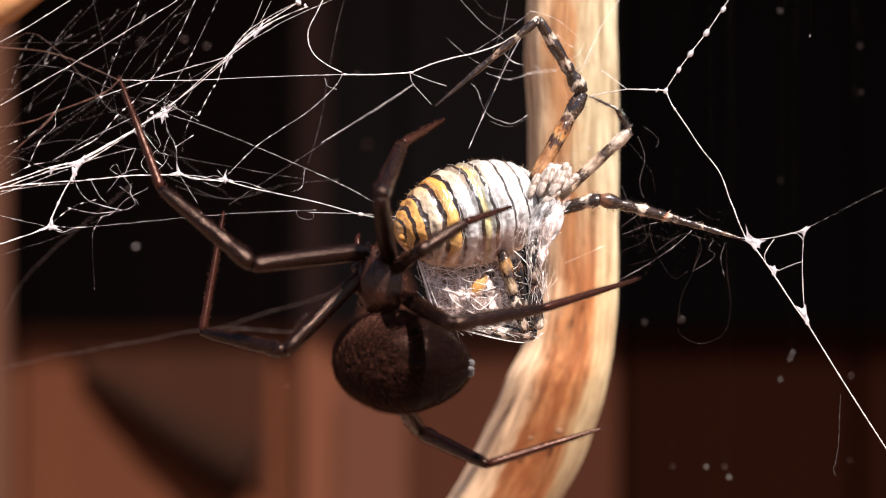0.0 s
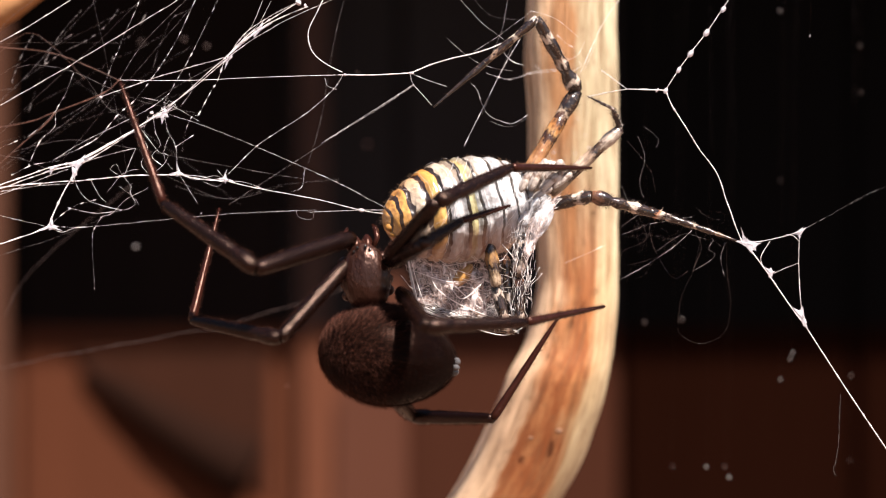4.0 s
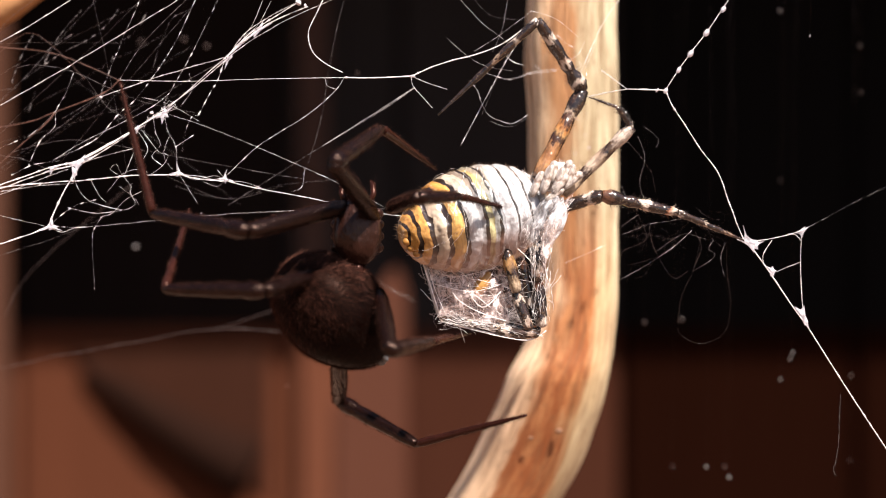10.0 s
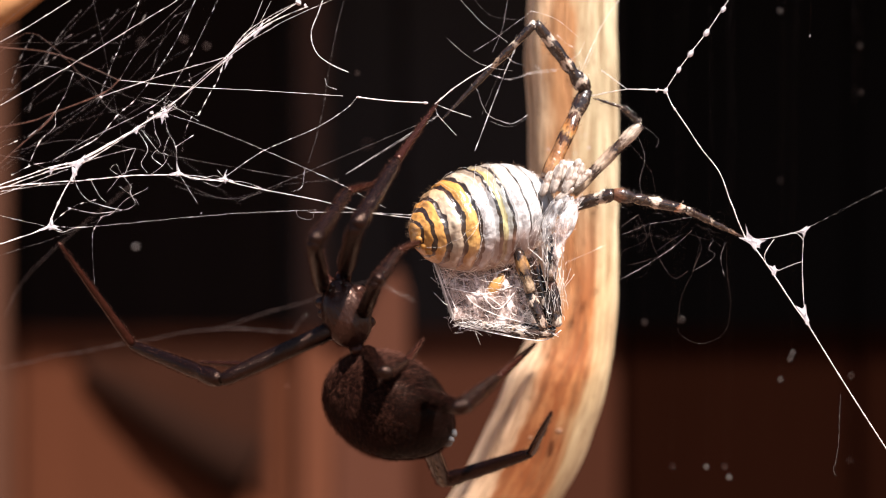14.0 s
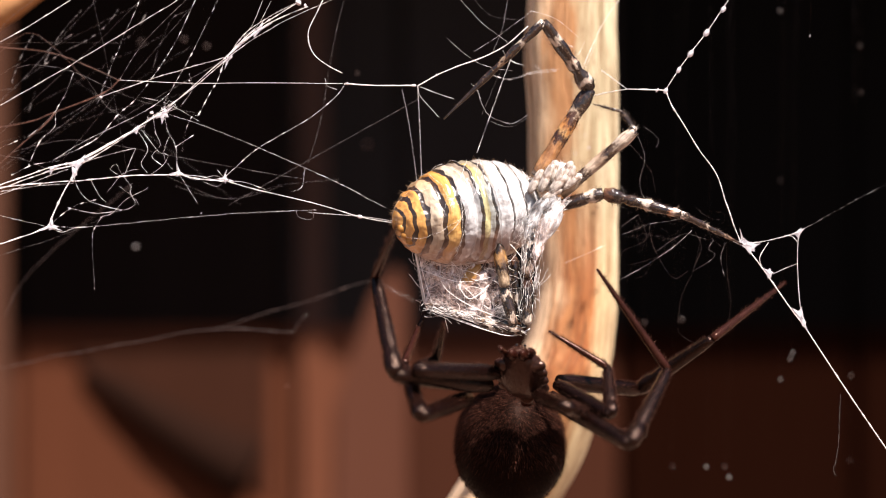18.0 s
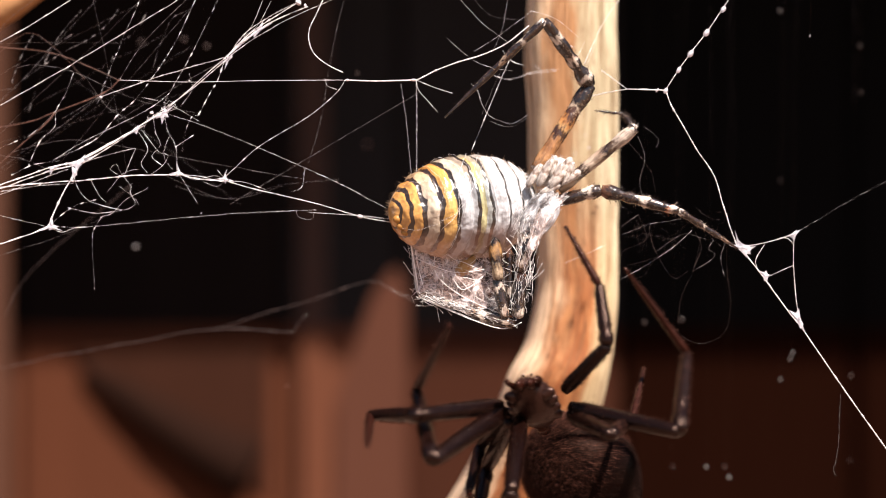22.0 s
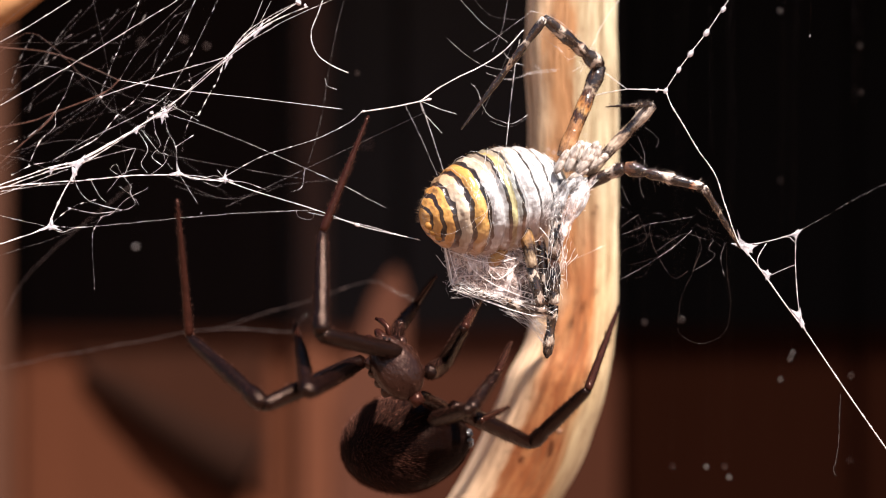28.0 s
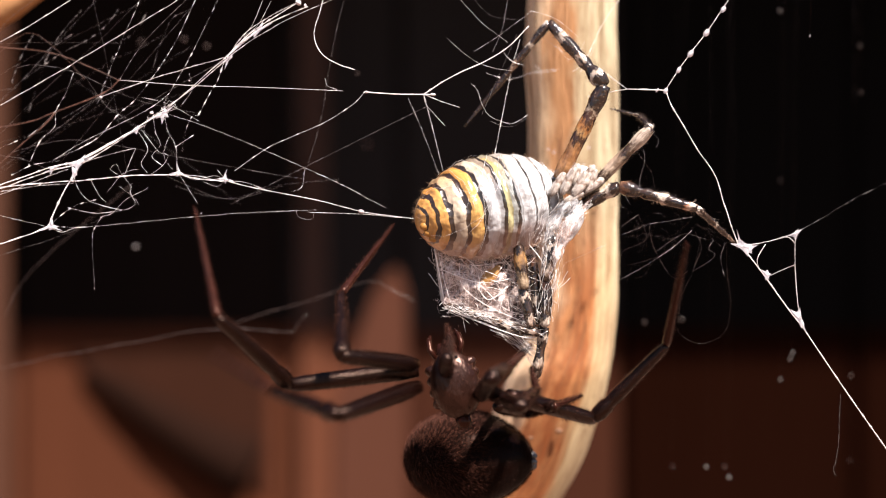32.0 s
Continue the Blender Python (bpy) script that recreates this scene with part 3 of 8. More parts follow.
# ---- the branch ----
def build_branch():
    """A bare, bent branch, standing on the floor and leaning up past the web."""
    # stage x, stage z, half width, depth
    line = [(-22, -84, 4.6, 30), (-14, -52, 4.4, 25), (-4, -30, 4.3, 20.5), (4.4, -17.6, 4.12, 17), (7.1, -12, 3.96, 15),
            (8.15, -8.8, 3.75, 14), (8.95, -6.4, 3.28, 14), (9.5, -2.4, 2.95, 14), (9.45, 1.6, 2.98, 14), (9.2, 5.6, 3.3, 14), (9.2, 9.6, 3.3, 14),
            (9.05, 13.6, 3.42, 14), (9.15, 17.6, 3.28, 14), (9.4, 25, 3.3, 14.5), (10.5, 40, 3.2, 16), (12, 60, 2.9, 18)]
    path, half = [], []
    for x, z, w, y in line:
        path.append(at(x, z, y))
        half.append(w * (1 + y / NEAR))
    path = smooth_line(path, 6)
    steps = len(path)
    bm = bmesh.new()
    rings, sides = [], 40
    for i, p in enumerate(path):
        t = i / (steps - 1) * (len(half) - 1)
        k = min(int(t), len(half) - 2)
        r = half[k] + (half[k + 1] - half[k]) * (t - k)
        ring = []
        for j in range(sides):
            a = 2 * math.pi * j / sides
            q = Vector((math.cos(a), math.sin(a), 0.0))
            n1 = noise.noise(Vector((q.x * 1.3, q.y * 1.3, p.z * 70.0)))
            n2 = noise.noise(Vector((q.x * 5.0, q.y * 5.0, p.z * 160.0 + 7)))
            side = 0.965 + 0.035 * n1 + 0.02 * n2
            ring.append(bm.verts.new(p + Vector((q.x * r * side, q.y * r * 0.92 * side, 0)) * MM))
        rings.append(ring)
    uv = bm.loops.layers.uv.new("round_and_along")
    for i, (a, b) in enumerate(zip(rings, rings[1:])):
        for j in range(sides):
            f = bm.faces.new((a[j], a[(j + 1) % sides], b[(j + 1) % sides], b[j]))
            for loop, (du, dv) in zip(f.loops, ((0, 0), (1, 0), (1, 1), (0, 1))):
                loop[uv].uv = ((j + du) / sides, (rings[i + dv][0].co.z / MM - 20.0) / 160.0)
    bm.faces.new(rings[0][::-1])
    bm.faces.new(rings[-1])
    base = at(9.2, 0.0, 14.0)
    bmesh.ops.translate(bm, verts=bm.verts, vec=-base)
    thing = empty("branch", Matrix.Translation(base), "bare tan branch with brown stains, bent near its foot", "branch")
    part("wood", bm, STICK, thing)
    for x, z, s in ((8.2, -12.9, 0.30), (9.9, 5.3, 0.16), (10.9, 3.0, 0.14), (6.2, -13.4, 0.2), (9.4, -9.6, 0.17)):
        kb = bmesh.new()
        blob(kb, Vector(), (s * MM, s * 0.4 * MM, s * 0.8 * MM), None, 6, 10)
        y = 14.0 - 3.3
        part("knot", kb, plain("dark_knot_wood", (0.16, 0.07, 0.03), 0.7), thing, "small dark knot", Matrix.Translation(at(x, z, y + 0.15) - base))
    return thing


build_branch()


def build_twig():
    bm = bmesh.new()
    pts = smooth_line([at(-40.0, 11.0, 16.0), at(-33.0, 15.6, 16.0), at(-29.0, 18.4, 16.0), at(-20.0, 24.0, 17.0), at(-2.0, 31.0, 16.0), at(9.4, 33.0, 14.0)], 5)
    spin(bm, pts, [(1.15 + 0.08 * math.sin(i * 1.7)) * MM for i in range(len(pts))], 14)
    ob = part("twig", bm, TWIG)
    return tagged(ob, "tan side twig that holds up the tangled web", "twig")


build_twig()


# ---- the tangled web ----
web = empty("tangle_web", Matrix.Translation(at(-15.0, 8.0, 0.0)), "tangle of white sunlit silk lines strung from the twig", "spider web")

# strong bright lines
def bright(pts, r, y):
    thread(web, pts, r * (0.70 if r < 2.5 else 0.88), y, wave=0.05, bead=0.4)


bright([(-31.36, 14.64), (-28.88, 16.04), (-26.24, 17.72)], 2.2, 1)
bright([(-32.16, 9.72), (-27.36, 12.44), (-22.96, 15.08), (-18.56, 17.76)], 2.4, 0)
bright([(-31.36, 4.52), (-27.96, 5.72), (-25.36, 6.44), (-21.76, 8.52), (-19.68, 9.8)], 4.2, 0)
bright([(-31.36, 4.28), (-27.76, 5.52), (-25.36, 6.2), (-21.96, 8.32), (-20.16, 9.64)], 2.6, 1)
bright([(-19.68, 9.8), (-17.56, 11.64), (-15.36, 13.6)], 2.2, 0)
bright([(-19.96, 9.8), (-17.76, 11.32), (-15.28, 13.52)], 1.3, 1)
bright([(-20.96, 9.16), (-18.16, 11), (-15.28, 13.44)], 1.2, -1)
bright([(-15.36, 13.6), (-13.76, 15.16), (-12.16, 16.28), (-10.24, 17.48)], 3.0, 0)
bright([(-15.28, 13.64), (-13.36, 15.32), (-11.36, 16.44), (-9.56, 17.16)], 2.6, 1)
bright([(-15.24, 13.56), (-12.96, 15.16), (-10.56, 16.44), (-7.68, 17.72)], 1.4, -1)
bright([(-15.2, 13.72), (-13.56, 15.64), (-10.16, 17.56)], 2.0, 2)
bright([(-15.16, 13.72), (-12.56, 15.84), (-9.96, 17)], 2.2, 1)
bright([(-31.36, 4.36), (-28.56, 4.64), (-24.96, 4.92), (-21.76, 5.2), (-18.56, 5.24)], 3.0, 0)
bright([(-18.56, 5.24), (-16.96, 4.92), (-15.36, 4.84)], 3.0, 0)
bright([(-25.52, 6.28), (-26.16, 5.16), (-26.96, 3.84), (-27.92, 1.64)], 4.0, 0)
bright([(-27.92, 1.64), (-29.36, 1), (-31.36, 0.36)], 3.4, 0)
bright([(-24.24, 10.76), (-21.36, 11.8), (-18.56, 12.68), (-15.36, 13.6)], 2.2, 1)
bright([(-27.92, 1.64), (-27.04, 1.2), (-26.16, 1.48), (-25.28, 1.56)], 2.2, 0)
bright([(-22.36, 8.12), (-24.16, 7.16), (-25.76, 6.28)], 4.6, 0)
bright([(-31.36, 4.04), (-28.96, 4.44), (-26.16, 4.64)], 1.6, 2)
bright([(-26.64, 5.8), (-23.36, 6.76), (-21.76, 7.12)], 1.6, 1)
bright([(-31.36, 3.84), (-29.76, 4.44), (-26.56, 5.64)], 1.6, 2)
bright([(-19.36, 5.32), (-17.36, 5.16), (-15.68, 4.76)], 2.0, -1)

# thin straight lines
def thin(pts, r, y):
    thread(web, pts, r * 0.6, y, wave=0.03, bead=0.5, material=SILK_DIM if y >= 2 else SILK)


thin([(-19.36, 9.52), (-16.16, 8.44), (-11.36, 6.44), (-7.36, 4.64), (-4.08, 2.92)], 1.2, 1)
thin([(-30.16, 12.84), (-28.96, 13.04), (-26.96, 12.76), (-25.36, 12.24), (-23.76, 11.44), (-20.96, 10.36), (-17.56, 9.64)], 1.1, 2)
thin([(-31.36, 2.36), (-27.92, 1.56)], 1.0, 1)
thin([(-27.92, 1.64), (-25.36, 1.56), (-20.16, 2.04), (-14.56, 2.52), (-8.96, 2.76)], 1.0, 1)
thin([(-31.36, -0.44), (-27.36, 0.84), (-22.76, 2.76)], 0.8, 2)
thin([(-24.36, 10.76), (-26.96, 9.24)], 1.0, 2)
thin([(-12.72, 17.72), (-13.52, 15.84), (-14.24, 15.08)], 1.4, 0)
thin([(-12.08, 17.72), (-13.12, 15.84), (-14.16, 15)], 1.1, 0)
thin([(-7.04, 17.64), (-7.76, 14.44), (-8.16, 12.04), (-8.72, 8.84), (-9.56, 6.04)], 1.0, 3)
thin([(-21.76, 7.12), (-22.56, 5.24)], 1.8, 0)
thin([(-25.36, 12.24), (-23.76, 10.04), (-22.36, 9.24)], 0.9, 2)
thin([(-31.36, 6.64), (-29.76, 6.36), (-27.96, 5.64)], 1.1, 2)
thin([(-19.36, 11.04), (-20.96, 9.84), (-25.36, 7.64), (-27.56, 6.28)], 1.4, 1)
thin([(-23.16, 9.04), (-19.36, 11.24), (-15.28, 13.48)], 1.1, 2)
thin([(-31.36, 11.24), (-30.24, 11.36)], 1.3, 3)
thin([(-30.56, 6.84), (-26.56, 7.72), (-22.16, 7.16), (-15.76, 5.96), (-9.76, 4.92)], 1.0, 2)
thin([(-21.36, 10.76), (-19.36, 10.24), (-17.28, 9.04)], 0.9, 1)
thin([(-31.36, 5.64), (-29.36, 7.16), (-26.56, 9.04), (-23.76, 11.24)], 0.9, 3)
thin([(-28.96, 17.64), (-30.56, 16.44), (-31.36, 15.56)], 1.0, 3)
thin([(-18.64, 5.24), (-17.36, 3.24)], 0.9, 0)
thin([(-19.76, 5.24), (-15.36, 3.56), (-11.36, 4.44)], 0.7, 2)
thin([(-26.56, 2.92), (-24.56, 2.52), (-22.76, 2.76)], 1.3, 0)
thin([(-18.96, 4.44), (-15.36, 3.56), (-11.36, 4.52), (-7.36, 4.92)], 0.6, 3)
thin([(-24.56, 17.64), (-28.96, 12.84), (-31.36, 10.44)], 0.9, 4)

# beaded, broken lines
def beaded(pts, r, y):
    thread(web, pts, r * 1.08, y, bead=0.95, wave=0.05, material=SILK_DIM if y >= 3 else SILK)


beaded([(-15.36, 13.6), (-15.96, 11.96), (-16.48, 11), (-17.36, 9.4)], 2.0, 0)
beaded([(-17.36, 9.4), (-17.76, 9.4), (-18.16, 8.52), (-18.48, 6.84)], 1.4, 0)
beaded([(-25.56, 16.92), (-26.56, 15.84), (-27.56, 14.52), (-28.88, 12.92)], 1.5, 3)
beaded([(-22.88, 17.08), (-24.48, 15.24), (-27.36, 13.64), (-29.76, 11.96)], 2.2, 3)
beaded([(-21.52, 17.48), (-22.64, 14.92), (-23.36, 13.24), (-24.16, 11.24)], 1.4, 2)
beaded([(-15.92, 17.64), (-17.12, 15.16), (-18.16, 13.16), (-19.36, 11.04), (-20.08, 9.64)], 1.7, 1)
beaded([(-17.52, 17.64), (-18.96, 14.6), (-20.08, 12.84), (-21.76, 10.6), (-22.96, 9.56), (-24.56, 7.8), (-27.36, 6.36)], 1.8, 1)
beaded([(-26.16, 12.44), (-26.72, 11), (-27.36, 9.8), (-27.52, 8.6), (-28.56, 7.64), (-29.36, 5.8)], 1.7, 1)
beaded([(-24.16, 2.28), (-24.76, 1.24), (-24.8, 0.04), (-24.68, -2.84)], 1.5, 0)
beaded([(-18.16, 16.84), (-19.36, 16.04), (-20.56, 12.84)], 1.3, 3)
beaded([(-27.76, 1.8), (-26.16, 3), (-24.36, 3.56)], 1.4, 1)
beaded([(-31.36, 7.16), (-30.16, 7.64), (-28.96, 8.24), (-27.36, 9.84)], 1.1, 2)
beaded([(-23.36, 13.64), (-23.96, 11.64), (-24.76, 9.64)], 1.1, 3)
beaded([(-28.96, 15.24), (-29.76, 13.84), (-30.56, 11.64)], 1.2, 4)
beaded([(-26.16, 15.24), (-27.76, 14.04), (-28.56, 12.04), (-29.36, 9.64)], 1.1, 4)
beaded([(-20.88, 16.84), (-21.96, 15.24), (-23.16, 14.64)], 1.1, 4)
beaded([(-30.56, 5.24), (-28.96, 5.96), (-27.16, 6.24)], 1.5, 1)

# curls where the lines meet
def curl(pts, r):
    thread(web, pts, r * 0.62, dice.uniform(-0.5, 1.5), wave=0.10, bead=0.55)


curl([(-20.56, 9.8), (-20.36, 8.44), (-19.96, 7.4), (-20.56, 6.6), (-19.96, 5.96)], 1.5)
curl([(-19.76, 9.8), (-19.56, 8.44), (-18.92, 7.24), (-18.84, 5.4)], 1.8)
curl([(-18.92, 7.24), (-18.32, 7.64), (-17.68, 8.04)], 1.5)
curl([(-21.36, 8.44), (-20.76, 7.64), (-20.08, 6.84), (-19.48, 6.56), (-19.96, 5.8), (-20.64, 5.32)], 1.4)
curl([(-19.48, 9.64), (-18.88, 10.04), (-19.36, 10.44), (-19.92, 9.64)], 1.2)
curl([(-26.16, 5.24), (-25.72, 4.2), (-24.76, 3.24), (-22.76, 2.76), (-21.76, 3.24), (-22.08, 4), (-21.92, 4.64)], 1.5)
curl([(-22.76, 5.16), (-23.56, 5.64), (-23.12, 6), (-22.8, 5.4), (-22.08, 4.44)], 1.3)
curl([(-23.76, 4.04), (-22.76, 5.24), (-21.56, 5.64)], 1.2)
curl([(-24.16, 2.28), (-23.36, 2.6), (-22.24, 3.56), (-20.88, 4.36)], 1.5)
curl([(-18.56, 5.44), (-17.56, 4.92), (-16.16, 5.16), (-15.44, 4.92), (-15.28, 5.64)], 1.3)
curl([(-21.76, 8.64), (-20.88, 7.16), (-21.36, 6.04), (-20.88, 5.4)], 1.3)
curl([(-20.88, 9.44), (-21.16, 8.24), (-20.64, 7.44)], 1.1)
curl([(-15.96, 5.64), (-15.36, 4.92), (-14.16, 4.76), (-12.56, 4.2)], 1.5)
curl([(-16.96, 4.76), (-15.96, 4.44), (-15.36, 4.92)], 1.4)
curl([(-9.76, 5.64), (-9.96, 4.44), (-10.76, 4.04)], 1.0)
curl([(-10.36, 2.76), (-10.16, 2.24), (-9.36, 2.12), (-9.12, 2.6)], 1.0)
curl([(-8.36, 12.12), (-8.16, 11.56), (-7.52, 11.32)], 1.4)
curl([(-19.36, 8.04), (-19.76, 6.64), (-19.16, 5.64)], 1.1)
curl([(-22.96, 4.44), (-21.96, 3.72), (-21.56, 3.16)], 1.1)
curl([(-24.96, 4.92), (-24.36, 3.84), (-23.84, 3.32)], 1.0)
curl([(-17.96, 12.44), (-17.76, 11.24), (-18.56, 10.04)], 0.8)

# faint lines further back
def faint(pts, r, y):
    thread(web, pts, r, y, material=SILK_FAINT, wave=0.1)


faint([(-31.36, -8.40), (-27.36, -7.60), (-22.16, -6.66), (-16.16, -5.68), (-10.56, -5.9)], 1.7, 14)
faint([(-16.16, -5.68), (-12.56, -4.56), (-8.96, -3.46), (-5.16, -2.30), (-3.6, -2.9), (-2.0, -3.7)], 1.5, 14)
faint([(-10.56, -5.9), (-10.2, -5.2), (-9.6, -4.6)], 1.3, 14)
faint([(-30.96, -4.76), (-29.76, -2.36), (-26.56, 0.84), (-22.16, 4.44)], 1.2, 12)

# fine strands that run up to the twig beside the branch
def strand(pts, r):
    thread(web, pts, r * 0.6, dice.uniform(-0.5, 1.0), wave=0.05, bead=0.3, material=dice.choice((SILK, SILK_DIM)))


strand([(6.24, 16.84), (4.04, 15.16), (2.16, 13.96)], 0.7)
strand([(5.24, 15.24), (3.84, 12.04), (2.72, 9.44)], 0.7)
strand([(5.9, 16.3), (7.0, 15.1), (8.1, 14.2)], 0.9)
strand([(6.2, 16.9), (8.0, 16.3), (9.6, 15.0)], 0.7)
strand([(4.6, 17.7), (4.2, 15.6), (3.5, 13.9)], 0.6)
strand([(1.2, 17.7), (2.9, 15.9), (4.6, 14.6)], 0.6)
strand([(2.2, 17.7), (3.4, 16.5), (5.4, 16.2)], 0.5)
strand([(0.3, 14.9), (2.4, 13.2), (4.9, 12.6)], 0.6)
strand([(3.36, 9.04), (4.84, 8.64), (6.16, 9.44)], 0.6)


# a few brown lines in front
for pts, r in (([(-32.0, 14.4), (-28.3, 14.0), (-26.0, 13.3), (-22.88, 11.95)], 2.4), ([(-22.88, 12), (-24.3, 10.9), (-27.4, 9.7), (-29.1, 9.0), (-32.0, 8.5)], 3.4),
               ([(-27.4, 9.7), (-28.6, 8.4), (-32.0, 5.5)], 2.6), ([(-27.4, 9.7), (-28.0, 9.0), (-28.6, 8.4)], 4.5), ([(-31.56, 13.84), (-28.96, 15.24), (-25.36, 12.04)], 0.9)):
    thread(web, pts, r * 0.6, -7.0, material=SILK_BROWN, wave=0.08)
thread(web, [(-22.88, 12), (-21.2, 14.6), (-18.2, 17.64)], 1.6, -3.0, material=SILK_DIM, bead=0.8)

for x, z, s, g in ((-25.52, 6.28, 5, 0), (-26.24, 4.84, 5, 1), (-27.92, 1.64, 4, 0), (-19.68, 9.76, 6, 0), (-20.64, 9.64, 5, 0), (-15.28, 13.6, 4, 0), (-24.24, 10.76, 4.5, 1), (-21.36, 11.8, 3, 1), (-17.96, 11.92, 2.5, 0), (-18.88, 5.36, 4, 0), (-15.36, 4.92, 3.5, 0), (-28.56, 4.6, 4, 0),
                   (-27.76, 5.72, 4.5, 0), (-18.92, 7.24, 3, 0), (-17.12, 2.52, 2, 1), (-10.24, 17.44, 9, 0), (-9.76, 17.24, 5, 0), (-22.88, 5.16, 3, 0)):
    drop(web, x, z, s, g, 1.3, dice.uniform(0, 180))

def web_sheet(parent, corners, hollow=0.55):
    """A thin film of glue between lines that meet; corners on the stage."""
    pts = [at(x, z, 0.0) for x, z in corners]
    mid = sum(pts, Vector()) / len(pts)
    bm = bmesh.new()
    ring = []
    n = len(pts)
    for i in range(n):
        a, b = pts[i], pts[(i + 1) % n]
        for s in range(5):
            t = s / 5
            p = a.lerp(b, t)
            ring.append(p.lerp(mid, 0.08 + hollow * math.sin(math.pi * t)))
    f = parent.matrix_basis.inverted()
    front = [bm.verts.new(f @ (p + Vector((0, -0.03, 0)) * MM)) for p in ring]
    back = [bm.verts.new(f @ (p + Vector((0, 0.03, 0)) * MM)) for p in ring]
    cf, cb = bm.verts.new(f @ (mid + Vector((0, -0.10, 0)) * MM)), bm.verts.new(f @ (mid + Vector((0, 0.10, 0)) * MM))
    k = len(ring)
    for i in range(k):
        j = (i + 1) % k
        bm.faces.new((front[j], front[i], cf))
        bm.faces.new((back[i], back[j], cb))
        bm.faces.new((front[i], front[j], back[j], back[i]))
    bmesh.ops.recalc_face_normals(bm, faces=bm.faces)
    return part("glue_web", bm, GLUE_CLEAR, parent)


# flat glue webs where strong lines of the tangle meet
web_sheet(web, [(-15.9, 13.05), (-14.2, 14.75), (-14.9, 13.55), (-15.5, 12.6)])
web_sheet(web, [(-14.4, 14.5), (-12.7, 16.2), (-11.9, 16.1), (-13.4, 14.9)])
web_sheet(web, [(-26.9, 6.1), (-25.3, 6.75), (-24.5, 6.75), (-25.6, 5.9), (-26.2, 4.7)])
web_sheet(web, [(-26.3, 5.9), (-25.4, 6.3), (-25.9, 5.2), (-26.7, 4.2)])
web_sheet(web, [(-28.8, 1.2), (-27.7, 2.4), (-27.2, 1.6), (-26.7, 1.2), (-27.9, 1.3)])
web_sheet(web, [(-20.9, 9.1), (-19.7, 10.2), (-18.9, 10.3), (-19.4, 9.3), (-19.9, 8.8)])
web_sheet(web, [(-22.6, 7.9), (-21.6, 8.8), (-20.9, 8.9), (-21.7, 8.1)])
web_sheet(web, [(-19.4, 5.35), (-18.8, 6.0), (-18.3, 5.3), (-17.7, 4.9), (-18.9, 5.1)])
web_sheet(web, [(-16.2, 4.95), (-15.4, 5.5), (-14.7, 4.75), (-15.4, 4.6)])
web_sheet(web, [(-28.6, 5.3), (-27.5, 5.95), (-26.9, 6.0), (-27.8, 5.2)])

# very fine filling of the tangle
fill = bmesh.new()
lift = web.matrix_basis.inverted()
for i in range(9):
    x = dice.uniform(-32.0, -18.0)
    z = dice.uniform(7.0, 18.0)
    a = dice.gauss(0.62, 0.35) if dice.random() < 0.7 else dice.uniform(1.6, 2.6)
    n = dice.uniform(5.0, 9.0)
    y = dice.uniform(0.0, 6.0)
    p, q = at(x - n * math.cos(a), z - n * math.sin(a), y), at(x + n * math.cos(a), z + n * math.sin(a), y + 1)
    spin(fill, [lift @ p.lerp(q, k / 6) + Vector((dice.gauss(0, 0.05), 0, dice.gauss(0, 0.05))) * MM for k in range(7)], [0.0035 * MM for k in range(7)], 3)
tagged(part("fine_silk", fill, SILK_DIM, web), kind="stuff")

# the hanging line that crosses above the prey, in lengths that sway
span = empty("crossing_line", Matrix.Translation(at(-5.0, 12.0, 0.0)), "white silk line strung across above the prey", "spider web")
SWAY = {}
SWAY["west"] = thread(span, [(-22.88, 11.96), (-17.96, 11.92), (-12.96, 12.12), (-7.12, 12.28)], 0.95, -4, -0.5)
SWAY["mid"] = thread(span, [(-7.12, 12.28), (-4.96, 12.28), (-2.28, 12.44)], 2.6, -0.5)
SWAY["east"] = thread(span, [(-2.28, 12.44), (-0.88, 13.04), (0.64, 13.48), (2.32, 13.92), (4.24, 14.64), (5.92, 15.8)], 2.2, -0.5, 0, wave=0.05)
SWAY["loop"] = thread(span, [(-8.48, 17.72), (-8.96, 16.64), (-9.48, 15.56), (-9.52, 14.6), (-9.12, 13.64), (-8.16, 12.84), (-7.12, 12.28)], 1.6, 1, -0.5)
SWAY["down"] = thread(span, [(-7.12, 12.2), (-7.76, 11.24), (-9.56, 9.64), (-11.76, 8.24), (-13.36, 7.16), (-15.36, 5.24)], 1.8, 0, bead=0.7)
SWAY["slant"] = thread(span, [(-2.08, 11.6), (-6.5, 8.75), (-10.8, 5.96), (-15.36, 3.0)], 1.0, 0, 2, bead=0.6, material=SILK_DIM)
SWAY["hook"] = thread(span, [(-2.24, 12.3), (-2.08, 11.6), (-1.4, 10.85), (-0.68, 10.08)], 0.9, 0)
SWAY["hook_2"] = thread(span, [(-2.24, 12.24), (-0.96, 11.72), (0.32, 11.32)], 0.8, 0)
SWAY["guy"] = thread(span, [(-15.36, 4.84), (-13.36, 4.36), (-8.96, 3.56), (-5.76, 2.8), (-3.68, 2.52), (-1.28, 2.28)], 1.4, 0)
SWAY["guy_2"] = thread(span, [(-9.76, 2.76), (-5.76, 2.68), (-3.68, 2.52), (-1.56, 2.4)], 0.8, 0)
SWAY["tie"] = thread(span, [(4.8, 14.52), (3.84, 12.44), (2.64, 9.4), (1.44, 6.28)], 1.0, 2, 0, bead=0.3)
